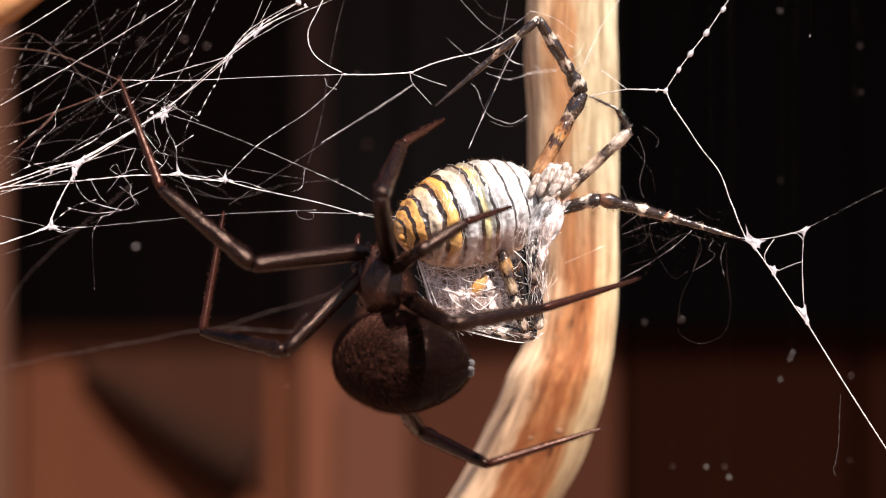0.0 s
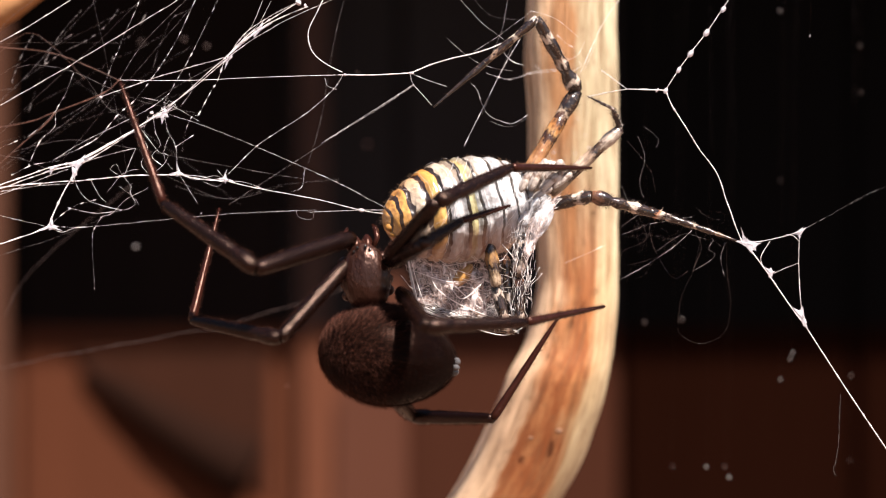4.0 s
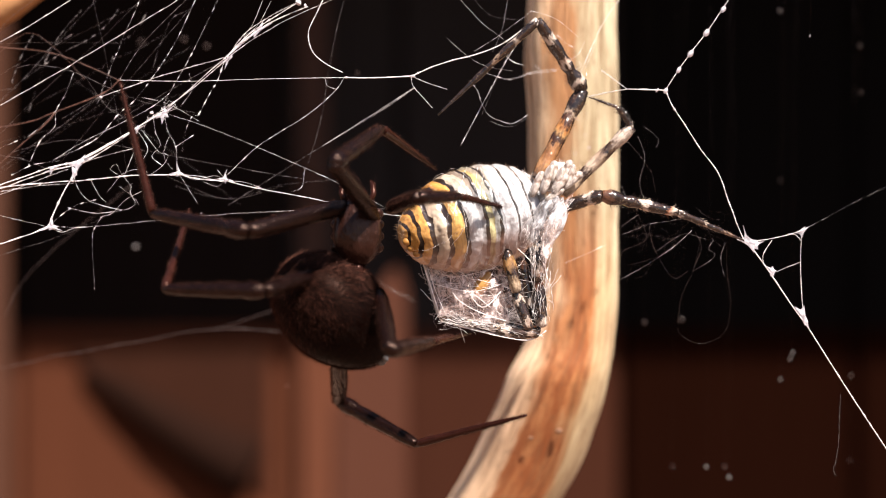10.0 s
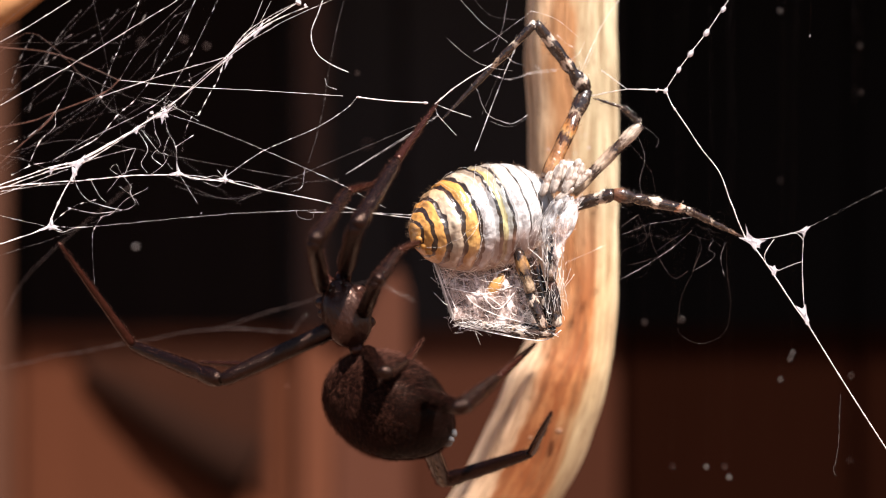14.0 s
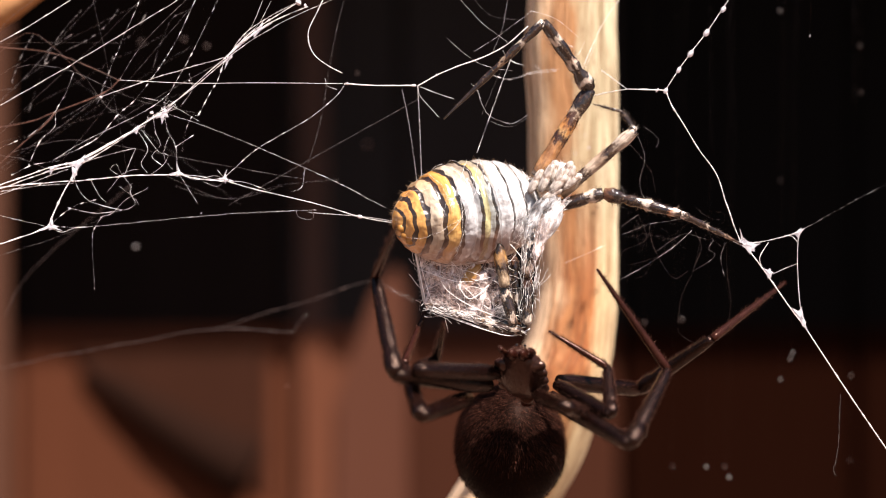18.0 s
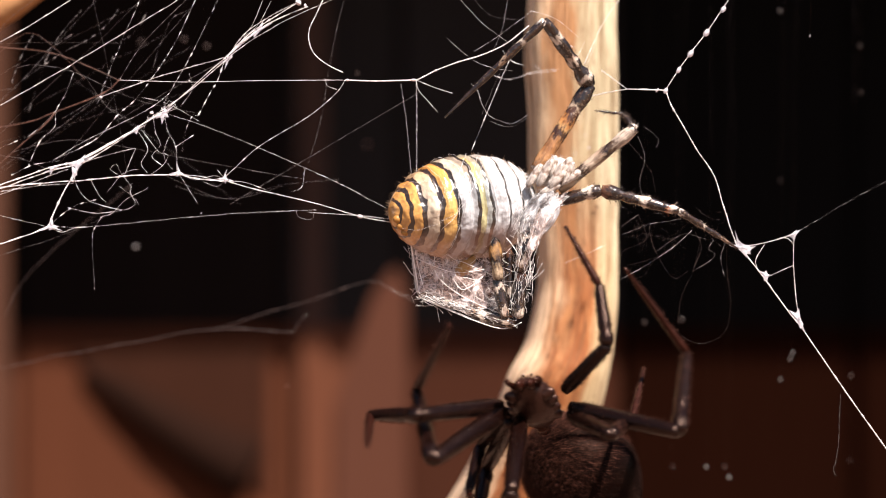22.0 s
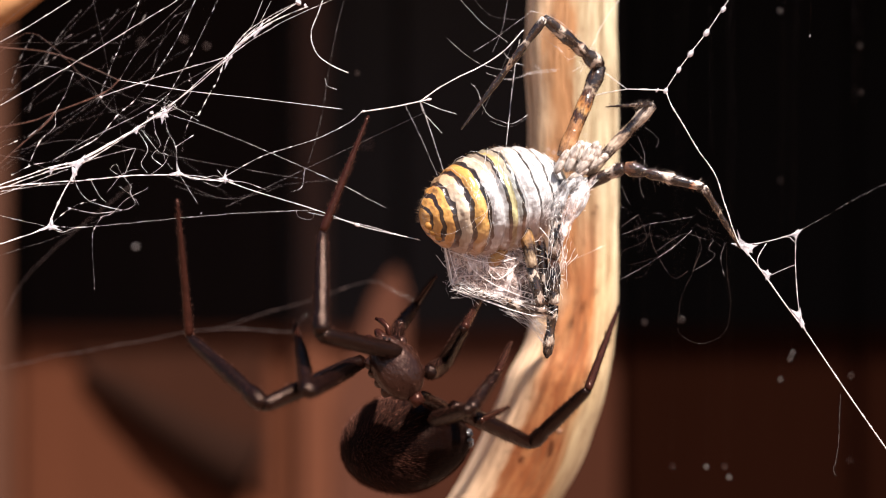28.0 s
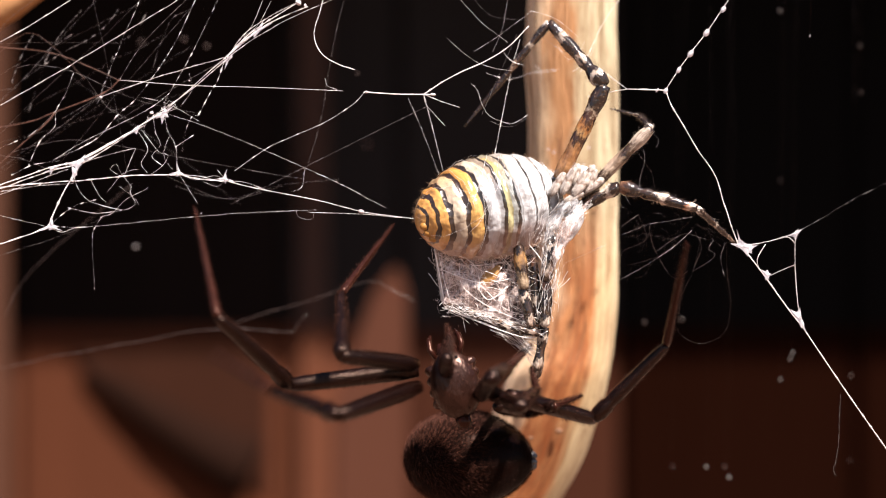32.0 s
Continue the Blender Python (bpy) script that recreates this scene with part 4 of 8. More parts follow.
SWAY["tie_2"] = thread(span, [(2.0, 11.7), (2.5, 11.2), (2.7, 10.2), (3.1, 9.6), (4.0, 9.1), (4.9, 8.9), (6, 9.5)], 1.1, 2, bead=0.6, wave=0.12)
SWAY["tie_3"] = thread(span, [(-1.68, 11.44), (-1.84, 8.44), (-2.16, 3.64)], 0.8, 1)
SWAY["tie_4"] = thread(span, [(-3.36, 11.24), (-2.88, 8.44), (-2.32, 3.64)], 0.45, 1)


def knot_on(ob, along, size, long=1.4):
    """A lump of silk that rides on a line, at a distance along it."""
    bm = bmesh.new()
    s = size * 0.02 * MM
    blob(bm, Vector(), (s * long, s * 0.8, s), None, 7, 9)
    near = sorted(ob.data.vertices, key=lambda v: abs(v.co.x - along * MM))[:5]
    return part("silk_knot", bm, GLUE, ob, "", Matrix.Translation(sum((v.co for v in near), Vector()) / 5))


knot_on(SWAY["mid"], 0.2, 4.5)
knot_on(SWAY["mid"], 4.8, 5.0, 2.0)
knot_on(SWAY["guy"], 9.75, 7.0, 1.5)
for far, s in ((1.5, 5.5), (3.1, 4.0), (4.8, 3.0), (6.6, 4.0)):
    knot_on(SWAY["east"], far, s * 0.7, 1.5)

# silk on the front of the branch
moor = empty("branch_silk", Matrix.Translation(at(10.0, 12.0, 6.0)), "loose white silk hairs caught on the branch", "silk")
def mooring(pts, r, y):
    thread(moor, pts, r * 0.85, y * 0.6, wave=0.08, bead=0.6)


mooring([(12.48, 17.64), (11.28, 15.84), (10.32, 13.8), (9.68, 12.44)], 1.6, 5)
mooring([(11.12, 15.84), (10.48, 13.64), (9.84, 12.52)], 1.0, 5)
mooring([(5.84, 12.44), (7.24, 12.64), (8.24, 12.72)], 1.2, 5)
mooring([(4.64, 11.96), (6.04, 12.36), (8.04, 12.6)], 1.2, 5)
mooring([(4.24, 14.04), (4.84, 13.32), (5.68, 13)], 1.6, 4)
mooring([(8.08, 15.16), (8.64, 14.64), (9.2, 14.28)], 0.9, 6)
mooring([(8.04, 14.44), (8.64, 13.64), (8.88, 13.24)], 0.9, 6)
mooring([(8.84, 13.4), (9.6, 13.8), (10, 14.68)], 1.4, 5)
mooring([(9.12, 12.52), (9.76, 12.92), (9.52, 13.32)], 1.6, 5)
mooring([(8.64, -1), (9.84, -0.44), (11.52, 0.28)], 1.2, 5)
mooring([(12.64, -2.12), (15.84, -0.2), (17.6, 1.32)], 0.6, 3)
mooring([(3.04, 12.44), (4.64, 12.04), (6.24, 12.52)], 1.0, 5)
mooring([(12.64, 1.04), (15.04, 1.84), (17.6, 2.24)], 0.45, 3)
mooring([(6.24, 13.16), (6.84, 12.68), (7.04, 12.04)], 1.0, 6)
for x, z, s in ((7.84, 6.84, 4), (10.32, 7.16, 4), (9.36, 6.76, 3), (7.44, 7.04, 3), (10.08, 8.04, 2.5), (9.52, 9.24, 2.5)):
    drop(moor, x, z, s, 10.1, 1.2, dice.uniform(0, 180))

# ---- the anchor line beside the branch ----
upper = empty("upper_anchor_line", Matrix.Translation(at(15.64, 11.24, 0.0)), "white silk line with round glue drops", "spider web")
thread(upper, [(21.12, 18.84), (20.24, 17.64), (18.64, 15.32), (17.52, 13.84), (16.64, 12.64), (15.76, 11.24)], 2.0, 0, wave=0.03, bead=0.3)
thread(upper, [(15.76, 11.24), (14.44, 11.28), (13.04, 11.32)], 1.8, 0)
thread(upper, [(13.04, 11.32), (11.64, 11.08), (10.24, 10.76)], 2.0, 0, 3)
thread(upper, [(13.04, 11.32), (12.16, 11.96), (11.2, 12.68)], 1.4, 0, 5)
for x, z, s, l in ((19.84, 16.96, 7.5, 1.4), (18.64, 15.32, 9, 1.3), (17.52, 13.84, 8.5, 1.4), (16.68, 12.68, 7, 1.4), (15.76, 11.2, 7, 1.2), (15.16, 11.24, 3.5, 2)):
    drop(upper, x, z, s * 1.1, 0.0, l * 1.2, 55.0, "glue_drop", GLUE_CLEAR)
swing = thread(upper, [(15.76, 11.24), (16.32, 9.96), (16.84, 9.24), (18.24, 7.04), (19.44, 5.44), (20.24, 3.24), (20.84, 1.64), (21.36, 0.44)], 2.6, 0, wave=0.04, bead=0.25)
for far, s in ((1.5, 5), (4.2, 3.5), (8.5, 3), (10.2, 3)):
    knot_on(swing, far, s * 0.8, 1.8)

anchor = empty("lower_anchor_line", Matrix.Translation(at(31.36, -14.16, 0.0)), "white silk line with flat glue webs at its joints", "spider web")
thread(anchor, [(21.36, 0.44), (22.84, -1.56), (24.64, -4.16), (25.6, -5.4)], 2.4, 0)
thread(anchor, [(25.6, -5.4), (28.64, -10.08), (31.44, -14.24), (33.44, -17.24)], 2.2, 0)
thread(anchor, [(21.36, 0.44), (22.64, 0.56), (24.24, 0.92), (25.24, 1.24)], 1.4, 0)
thread(anchor, [(25.24, 1.24), (27.44, 2.44), (29.44, 3.56), (32.24, 4.92)], 0.5, 0, 4, bead=0.8, material=SILK_DIM)
thread(anchor, [(25.24, 1.24), (25.16, -1.16), (25.32, -3.96), (25.68, -5.24)], 1.2, 0, wave=0.03)
thread(anchor, [(23.12, 0.52), (22.48, -0.56), (22.68, -1.4)], 1.3, 0)
thread(anchor, [(23.44, -1.72), (24.32, -1.32), (25.16, -1)], 0.9, 0)
thread(anchor, [(24.24, 1), (24.8, 0.92), (25.16, 0.52)], 1.2, 0)


web_sheet(anchor, [(20.48, 0.6), (21.28, 0.92), (22.08, 0.52), (22.64, 0.44), (22.16, -0.2), (21.84, -0.44)], 0.30)
web_sheet(anchor, [(22.64, -1.24), (23.2, -1.28), (23.56, -1.64), (23.28, -2.12), (23.04, -2.12)], 0.30)
web_sheet(anchor, [(24.64, -4.04), (25.44, -3.96), (25.76, -5.24), (25.92, -5.88), (25.52, -5.56)], 0.30)
web_sheet(anchor, [(24.56, 1.04), (25.44, 1.56), (25.76, 1.56), (25.24, 0.68)], 0.30)
web_sheet(anchor, [(21.04, 1.64), (21.28, 0.84), (21.76, 0.52), (21.12, 0.44)], 0.30)

# loose wisps between the branch and the joint
wisps = empty("silk_wisps", Matrix.Translation(at(16.0, 1.0, 1.0)), "fine loose silk wisps hanging under the prey's leg", "silk")
def wisp(pts, r, m):
    thread(wisps, pts, r * 0.75, 2.0, wave=0.12, bead=0.5, material=m)


wisp([(18.24, 0.84), (17.68, -1.56), (16.72, -3.96), (16.8, -5.96), (18.24, -6.68), (19.84, -5.96), (20.36, -3.96), (20.08, -1.16), (20.08, 0.44)], 0.5, SILK_FAINT)
wisp([(19.12, 0.64), (18.84, 0.04), (19.2, -0.56), (17.68, -1.56)], 1.2, SILK_DIM)
wisp([(19.92, 0.44), (19.68, -0.56), (19.92, -1.96)], 1.2, SILK_DIM)
wisp([(12.64, 1.56), (13.36, 2.12), (13.84, 2.44)], 1.2, SILK_DIM)
wisp([(13.84, 2.44), (14.44, 0.84), (13.04, 0.04), (12.64, -0.44)], 0.9, SILK_FAINT)
wisp([(14.64, 1.64), (15.04, -0.16), (16.24, -1.96), (17.44, -1.56)], 0.8, SILK_FAINT)
wisp([(17.84, 1.24), (18.24, 0.04), (17.64, -1.56)], 0.8, SILK_FAINT)
wisp([(12.64, 4.44), (13.04, 3.64), (13.28, 3.16)], 0.9, SILK_DIM)
wisp([(28.12, -10.36), (28.04, -12.76), (27.84, -14.76), (27.68, -15.4), (27.84, -16.04)], 0.9, SILK_DIM)
wisp([(15.04, -0.16), (17.04, 1.04), (18.64, 0.64)], 0.6, SILK_DIM)
wisp([(13.04, -1.16), (15.44, -0.36), (17.24, 0.84)], 0.8, SILK_FAINT)
wisp([(13.76, 8.04), (14.24, 6.44), (13.92, 4.84), (14.24, 3.64)], 0.9, SILK_DIM)
wisp([(13.04, 7.64), (14.64, 5.64), (15.04, 4.04)], 0.7, SILK_FAINT)
wisp([(14.24, 8.64), (15.24, 7.84), (15.04, 7.16)], 0.8, SILK_DIM)
bm = bmesh.new()
lift = wisps.matrix_basis.inverted()
for i in range(26):
    x, z = dice.uniform(13.0, 20.5), dice.gauss(1.2, 1.0)
    p = [at(x, z, 2.0)]
    a = dice.uniform(0, 6.28)
    for k in range(7):
        a += dice.gauss(0, 0.45)
        p.append(p[-1] + Vector((math.cos(a), dice.gauss(0, 0.3), math.sin(a))) * 0.28 * MM)
    spin(bm, [lift @ q for q in p], [0.0026 * MM] * 8, 3)
tagged(part("fine_silk", bm, SILK_FAINT, wisps), kind="stuff")

# specks of dust on hanging hairs of silk, far out of focus
for x, z, s, d, m in ((-21.76, 0.16, 6.5, 26, SILK_DIM), (-5.36, 7.44, 7, 50, SILK_BROWN), (23.84, 16.84, 3.5, 18, SILK_DIM), (29.52, 14.36, 4, 18, SILK_FAINT), (29.6, 11.08, 3.5, 18, SILK_FAINT), (26, 15.08, 1.8, 5, SILK), (24.76, -7.32, 4, 16, SILK_DIM), (24.56, -7.8, 4, 16, SILK_DIM),
                      (23.88, -9.24, 3.5, 16, SILK_DIM), (20.24, -16.16, 4.5, 17, SILK_DIM), (18.64, -15.44, 4, 17, SILK_DIM), (19.92, -15.4, 4, 18, SILK_FAINT), (14.24, -5.2, 4.5, 20, SILK_FAINT), (16.88, -5, 5, 20, SILK_FAINT), (28.88, -8.96, 5, 18, SILK_FAINT), (-11.04, -9.68, 3.6, 16, SILK_BROWN),
                      (-16.72, 14.36, 6, 26, SILK_FAINT), (-18.32, 14.84, 6, 26, SILK_FAINT), (-6.08, 12.44, 4, 18, SILK_FAINT), (16.24, -15.4, 3, 18, SILK_FAINT), (23.84, 4.84, 3, 20, SILK_FAINT), (-21.36, 14.64, 6, 30, SILK_FAINT), (28.8, -14.96, 3, 18, SILK_FAINT)):
    base = at(x, z, d)
    th = empty("dust_speck", Matrix.Translation(base), "pale speck of dust on a hair of silk", "dust", "specks of dust")
    bm = bmesh.new()
    e = s * 0.02 * MM * (1 + d / NEAR)
    blob(bm, Vector(), (e, e, e), None, 6, 8)
    part("speck", bm, m, th)
    bm = bmesh.new()
    spin(bm, [Vector((0, 0, 0)), Vector((0.4 * MM, 0, 30 * MM)), Vector((0, 0, 75 * MM))], [0.002 * MM] * 3, 3)
    part("hair_line", bm, SILK_FAINT, th)


# ---- the banded spider, wrapped as prey ----
PREY_C = (8.04, 4.12)
prey = empty("banded_spider", Matrix.Translation(at(*PREY_C, 0.0)), "yellow, white and black banded garden spider wrapped in silk", "spider")

PREY_REST = prey.matrix_basis.copy()


def prey_place(x, z, y=0.0, turn=0.0):
    """A pose in the prey's space from a stage point, turned in the web's plane."""
    return PREY_REST.inverted() @ Matrix.Translation(at(x, z, y)) @ pose(0, 0, 0, 0, -turn, 0)


FOLDS = (0.027, 0.067, 0.138, 0.222, 0.311, 0.406, 0.484, 0.565, 0.671, 0.781, 0.869)


def tail_shape(u, a):
    """Narrower to the tail, with shallow folds round the body."""
    k = 0.82 + 0.28 * u - 0.12 * u * u
    x = 0.5 - 0.5 * math.cos(math.pi * u) + 0.006 * math.sin(5 * a) + 0.005 * math.sin(13 * a + 2.0)
    fold = sum(math.exp(-((x - g) / 0.020) ** 2) for g in FOLDS)
    return k * (1.0 - 0.065 * fold + 0.010 * math.sin(9 * a + 14 * u) + 0.008 * math.sin(23 * a - 31 * u))


bm = bmesh.new()
blob(bm, Vector(), (5.85 * MM, 3.85 * MM, 4.02 * MM), None, 130, 64, tail_shape)
prey_abdomen = part("abdomen", bm, ABDOMEN_BANDED, prey, "yellow and white abdomen with black cross bands", prey_place(*(1.68, 2.28), 0.0, 15.0) @ pose(0, 0, 0, 0, 0, 18))
bm = bmesh.new()
for i in range(520):
    u, a = dice.uniform(0.03, 0.80), dice.uniform(0.0, 3.3)
    r = math.sin(math.pi * u) * tail_shape(u, a)
    q = Vector((-math.cos(math.pi * u) * 5.85, r * math.cos(a) * 3.85, r * math.sin(a) * 4.02)) * MM
    n = Vector((q.x / 2.2, q.y, q.z)).normalized()
    hair(bm, q, n + Vector((-0.5, 0, 0)) + Vector((dice.gauss(0, 0.2), dice.gauss(0, 0.2), dice.gauss(0, 0.2))), dice.uniform(0.18, 0.45) * MM, 0.010 * MM)
tagged(part("bristles", bm, HAIR_PALE, prey_abdomen, "short brown bristles"), kind="stuff")
bm = bmesh.new()
for i in range(26):
    u0, a0 = dice.uniform(0.30, 0.92), dice.uniform(1.7, 4.4)
    du, da = dice.uniform(-0.28, 0.28), dice.choice((-1, 1)) * dice.uniform(0.8, 2.0)
    strand_path = []
    for s in range(25):
        u, a = min(max(u0 + du * s / 24, 0.05), 0.96), a0 + da * s / 24
        r = math.sin(math.pi * u) * (tail_shape(u, a) + 0.030)
        strand_path.append(Vector((-math.cos(math.pi * u) * 5.9, r * math.cos(a) * 3.85, r * math.sin(a) * 4.02)) * MM)
    spin(bm, strand_path, [dice.choice((0.005, 0.007, 0.010)) * MM] * 25, 3)
tagged(part("clinging_silk", bm, SILK, prey_abdomen, "thin silk strands laid over the abdomen"), kind="stuff")
bm = bmesh.new()
for x, z, s in ((-5.55, -0.35, 0.42), (-5.35, -0.85, 0.40), (-5.1, -1.3, 0.36), (-5.45, -0.1, 0.34)):
    blob(bm, Vector((x, -0.5, z)) * MM, (s * MM, s * 0.8 * MM, s * 0.8 * MM), None, 6, 8)
part("spinneret", bm, plain("orange_yellow_skin", (0.38, 0.17, 0.032), 0.5), prey_abdomen, "orange-yellow spinnerets at the tail")

bm = bmesh.new()
blob(bm, Vector(), (1.35 * MM, 1.05 * MM, 1.0 * MM), None, 14, 18, lambda u, a: 1.0 + 0.08 * math.sin(4 * a) * math.sin(math.pi * u))
prey_head = part("cephalothorax", bm, HEAD_WHITE, prey, "silvery white downy head and chest", prey_place(*(7.76, 4.92), 0.2, 20.0))
bm = bmesh.new()
for i in range(500):
    u, a = dice.uniform(0.05, 0.95), dice.uniform(0, 6.28)
    r = math.sin(math.pi * u)
    q = Vector((-math.cos(math.pi * u) * 1.37, r * math.cos(a) * 1.07, r * math.sin(a) * 1.02)) * MM
    hair(bm, q, q.normalized() + Vector((dice.gauss(0, 0.5), dice.gauss(0, 0.5), dice.gauss(0, 0.5))), dice.uniform(0.15, 0.34) * MM, 0.011 * MM)
tagged(part("down", bm, HEAD_WHITE, prey_head), kind="stuff")


def coxa(x, z, y, a, b, turn, material, label=""):
    a, b = a * 0.86, b * 0.68
    bm = bmesh.new()
    blob(bm, Vector((a * MM, 0, 0)), (a * MM, b * MM, b * MM), None, 12, 14, lambda u, w: 1.0 + 0.10 * math.sin(9 * u))
    for i in range(36):
        u, w = dice.uniform(0.1, 0.9), dice.uniform(0, 6.28)
        r = math.sin(math.pi * u) * b * MM
        hair(bm, Vector(((1 - math.cos(math.pi * u)) * a * MM, r * math.cos(w), r * math.sin(w))), Vector((dice.gauss(0, 0.4), math.cos(w), math.sin(w))), dice.uniform(0.12, 0.3) * MM, 0.01 * MM)
    c, d = math.cos(radians(turn)) * a, math.sin(radians(turn)) * a
    return part("coxa", bm, material, prey, label, prey_place(x - c, z - d, y, turn))


coxa(*(6.4, 4.44), -1.3, 1.15, 0.50, 66.0, COXA_RING, "white downy leg base with black rings")
coxa(*(7.12, 4.76), -1.5, 1.30, 0.52, 70.0, COXA_RING, "white downy leg base with black rings")
coxa(*(7.92, 4.6), -1.5, 1.25, 0.50, 72.0, COXA_RING, "white downy leg base with black rings")
coxa(*(8.68, 4.92), -1.2, 1.15, 0.46, 70.0, COXA_RING, "white downy leg base with black rings")
for x, z, y, a, b, turn in ((-0.3, -0.5, 0.2, 1.0, 0.55, 84.0), (0.6, -0.4, 0.1, 1.0, 0.52, 66.0), (0.15, -1.3, -0.3, 1.0, 0.55, 50.0), (1.1, -1.0, 0.2, 0.95, 0.50, 40.0)):
    coxa(7.88 + x, 5.75 + z, -1.2 + y, a, b, turn, COXA_RING, "white downy leg base with black rings")
coxa(*(7.44, 2.76), -1.6, 0.72, 0.52, 60.0, plain("black_brown_joint", (0.04, 0.02, 0.014), 0.35), "dark shiny leg joint")
coxa(*(7.64, 3.64), -1.4, 0.95, 0.45, 35.0, COXA_RING, "white downy leg base with black rings")


# legs: each is three rigid lengths, x along the length
def limb(name, parent, length, radii, material, label="", hairs=0, hair_long=0.25, hair_material=None, hair_part=False):
    """A rounded, tapering length of leg from 0 to length mm along x; radii are (share of length, mm)."""
    bm = bmesh.new()
    n = 22
    path, rr = [], []
    for i in range(n + 1):
        t = i / n
        for (t0, r0), (t1, r1) in zip(radii, radii[1:]):
            if t <= t1 + 1e-6:
                s = (t - t0) / max(t1 - t0, 1e-6)
                s = s * s * (3 - 2 * s)
                rr.append((r0 + (r1 - r0) * s) * MM)
                break
        path.append(Vector((t * length * MM, 0, 0)))
    spin(bm, path, rr, 12)
    fur = bmesh.new() if hair_part else bm
    for i in range(hairs):
        t, a = dice.uniform(0.04, 0.98), dice.uniform(0, 6.28)
        r = rr[int(t * n)]
        q = Vector((t * length * MM, r * math.cos(a), r * math.sin(a)))
        hair(fur, q * 0.999, Vector((dice.uniform(0.3, 1.6), math.cos(a), math.sin(a))), dice.uniform(0.5, 1.1) * hair_long * MM, 0.012 * MM)
    ob = part(name, bm, material, parent, label)
    if hair_part:
        tagged(part("fine_hair", fur, hair_material, ob, "short brown hairs"), kind="stuff")
    return ob


def prey_leg(lengths, width, mats, thin=1.0):
    f, t, m = lengths
    w = width
    v = width * thin
    return (limb("femur", prey, f, [(0, w * 0.85), (0.12, w), (0.3, w * 0.88), (0.55, w * 0.96), (0.7, w * 0.84), (0.86, w * 1.05), (1, w * 0.78)], mats[0], "", 160, 0.32),
            limb("tibia", prey, t, [(0, v * 0.75), (0.10, v * 1.12), (0.20, v * 1.0), (0.26, v * 0.62), (0.36, v * 0.86), (0.48, v * 0.70), (0.62, v * 0.84), (0.8, v * 0.70), (0.92, v * 0.66), (1, v * 0.5)], mats[1], "", 220, 0.42),
            limb("metatarsus", prey, m, [(0, v * 0.48), (0.08, v * 0.58), (0.2, v * 0.44), (0.32, v * 0.52), (0.44, v * 0.36), (0.58, v * 0.42), (0.7, v * 0.28), (1, v * 0.12)], mats[2], "", 90, 0.3))


# limbs already bound under the body
def bound(points, radius, material, y):
    a, b = (at(*points[0], y), at(*points[1], y - 0.4))
    n = (b - a).length / MM
    ob = limb("bound_leg", prey, n, [(0, radius * 0.25), (0.07, radius * 0.85), (0.4, radius * 1.05), (0.8, radius * 0.9), (0.95, radius * 0.8), (1, radius * 0.3)], material, "black and tan leg bound in silk", 50, 0.35)
    ob.matrix_basis = prey.matrix_basis.inverted() @ aim(a, b)
    return ob


bound([(6.64, 0.84), (6.4, -2.56)], 0.50, LEG_TIBIA, -1.0)
bound([(6.48, -2.36), (6.8, -5.72)], 0.44, LEG_FAR, -1.2)
bound([(4.16, -0.08), (5.0, -3.3)], 0.46, LEG_BOUND, -1.4)
bound([(4.8, -3), (5.92, -5.96)], 0.40, LEG_TIBIA, -1.5)
bound([(5.4, -0.9), (6.24, -5.72)], 0.34, LEG_FAR, -0.6)
bound([(3.44, -6.04), (6.56, -6.2)], 0.34, LEG_TIBIA, -1.5)
bound([(-0.48, -5), (3.84, -5.8)], 0.24, LEG_TARSUS, -1.2)
bound([(6.72, -5.36), (4.84, -6.44)], 0.36, LEG_FAR, -0.2)
bound([(-0.56, -5), (-1.68, -0.84)], 0.11, HEAD_WHITE, -0.6)
bm = bmesh.new()
blob(bm, Vector(), (0.95 * MM, 0.5 * MM, 0.55 * MM), None, 14, 14, lambda u, a: 1.15 - 0.55 * u + 0.06 * math.sin(7 * a + 9 * u))
part("palp", bm, plain("yellow_tan_skin", (0.42, 0.21, 0.055), 0.45), prey, "yellow-tan palp seen through the silk", prey_place(*(2.56, -2.56), -0.8, 55.0))

# the wrapping itself: a few strong lines and much fine silk
wrap = part("silk_wrapping", bmesh.new(), SILK, prey, "loose white silk bound round the legs")
bm = bmesh.new()
back = prey.matrix_basis.inverted()


def wrapped(points, r, y):
    line = smooth_line([back @ at(p[0], p[1], y + dice.gauss(0, 0.3)) for p in points], 6)
    b = bmesh.new()
    spin(b, line, [r * 0.02 * MM * dice.uniform(0.7, 1.3) for q in line], 5)
    part("thread", b, SILK, wrap)


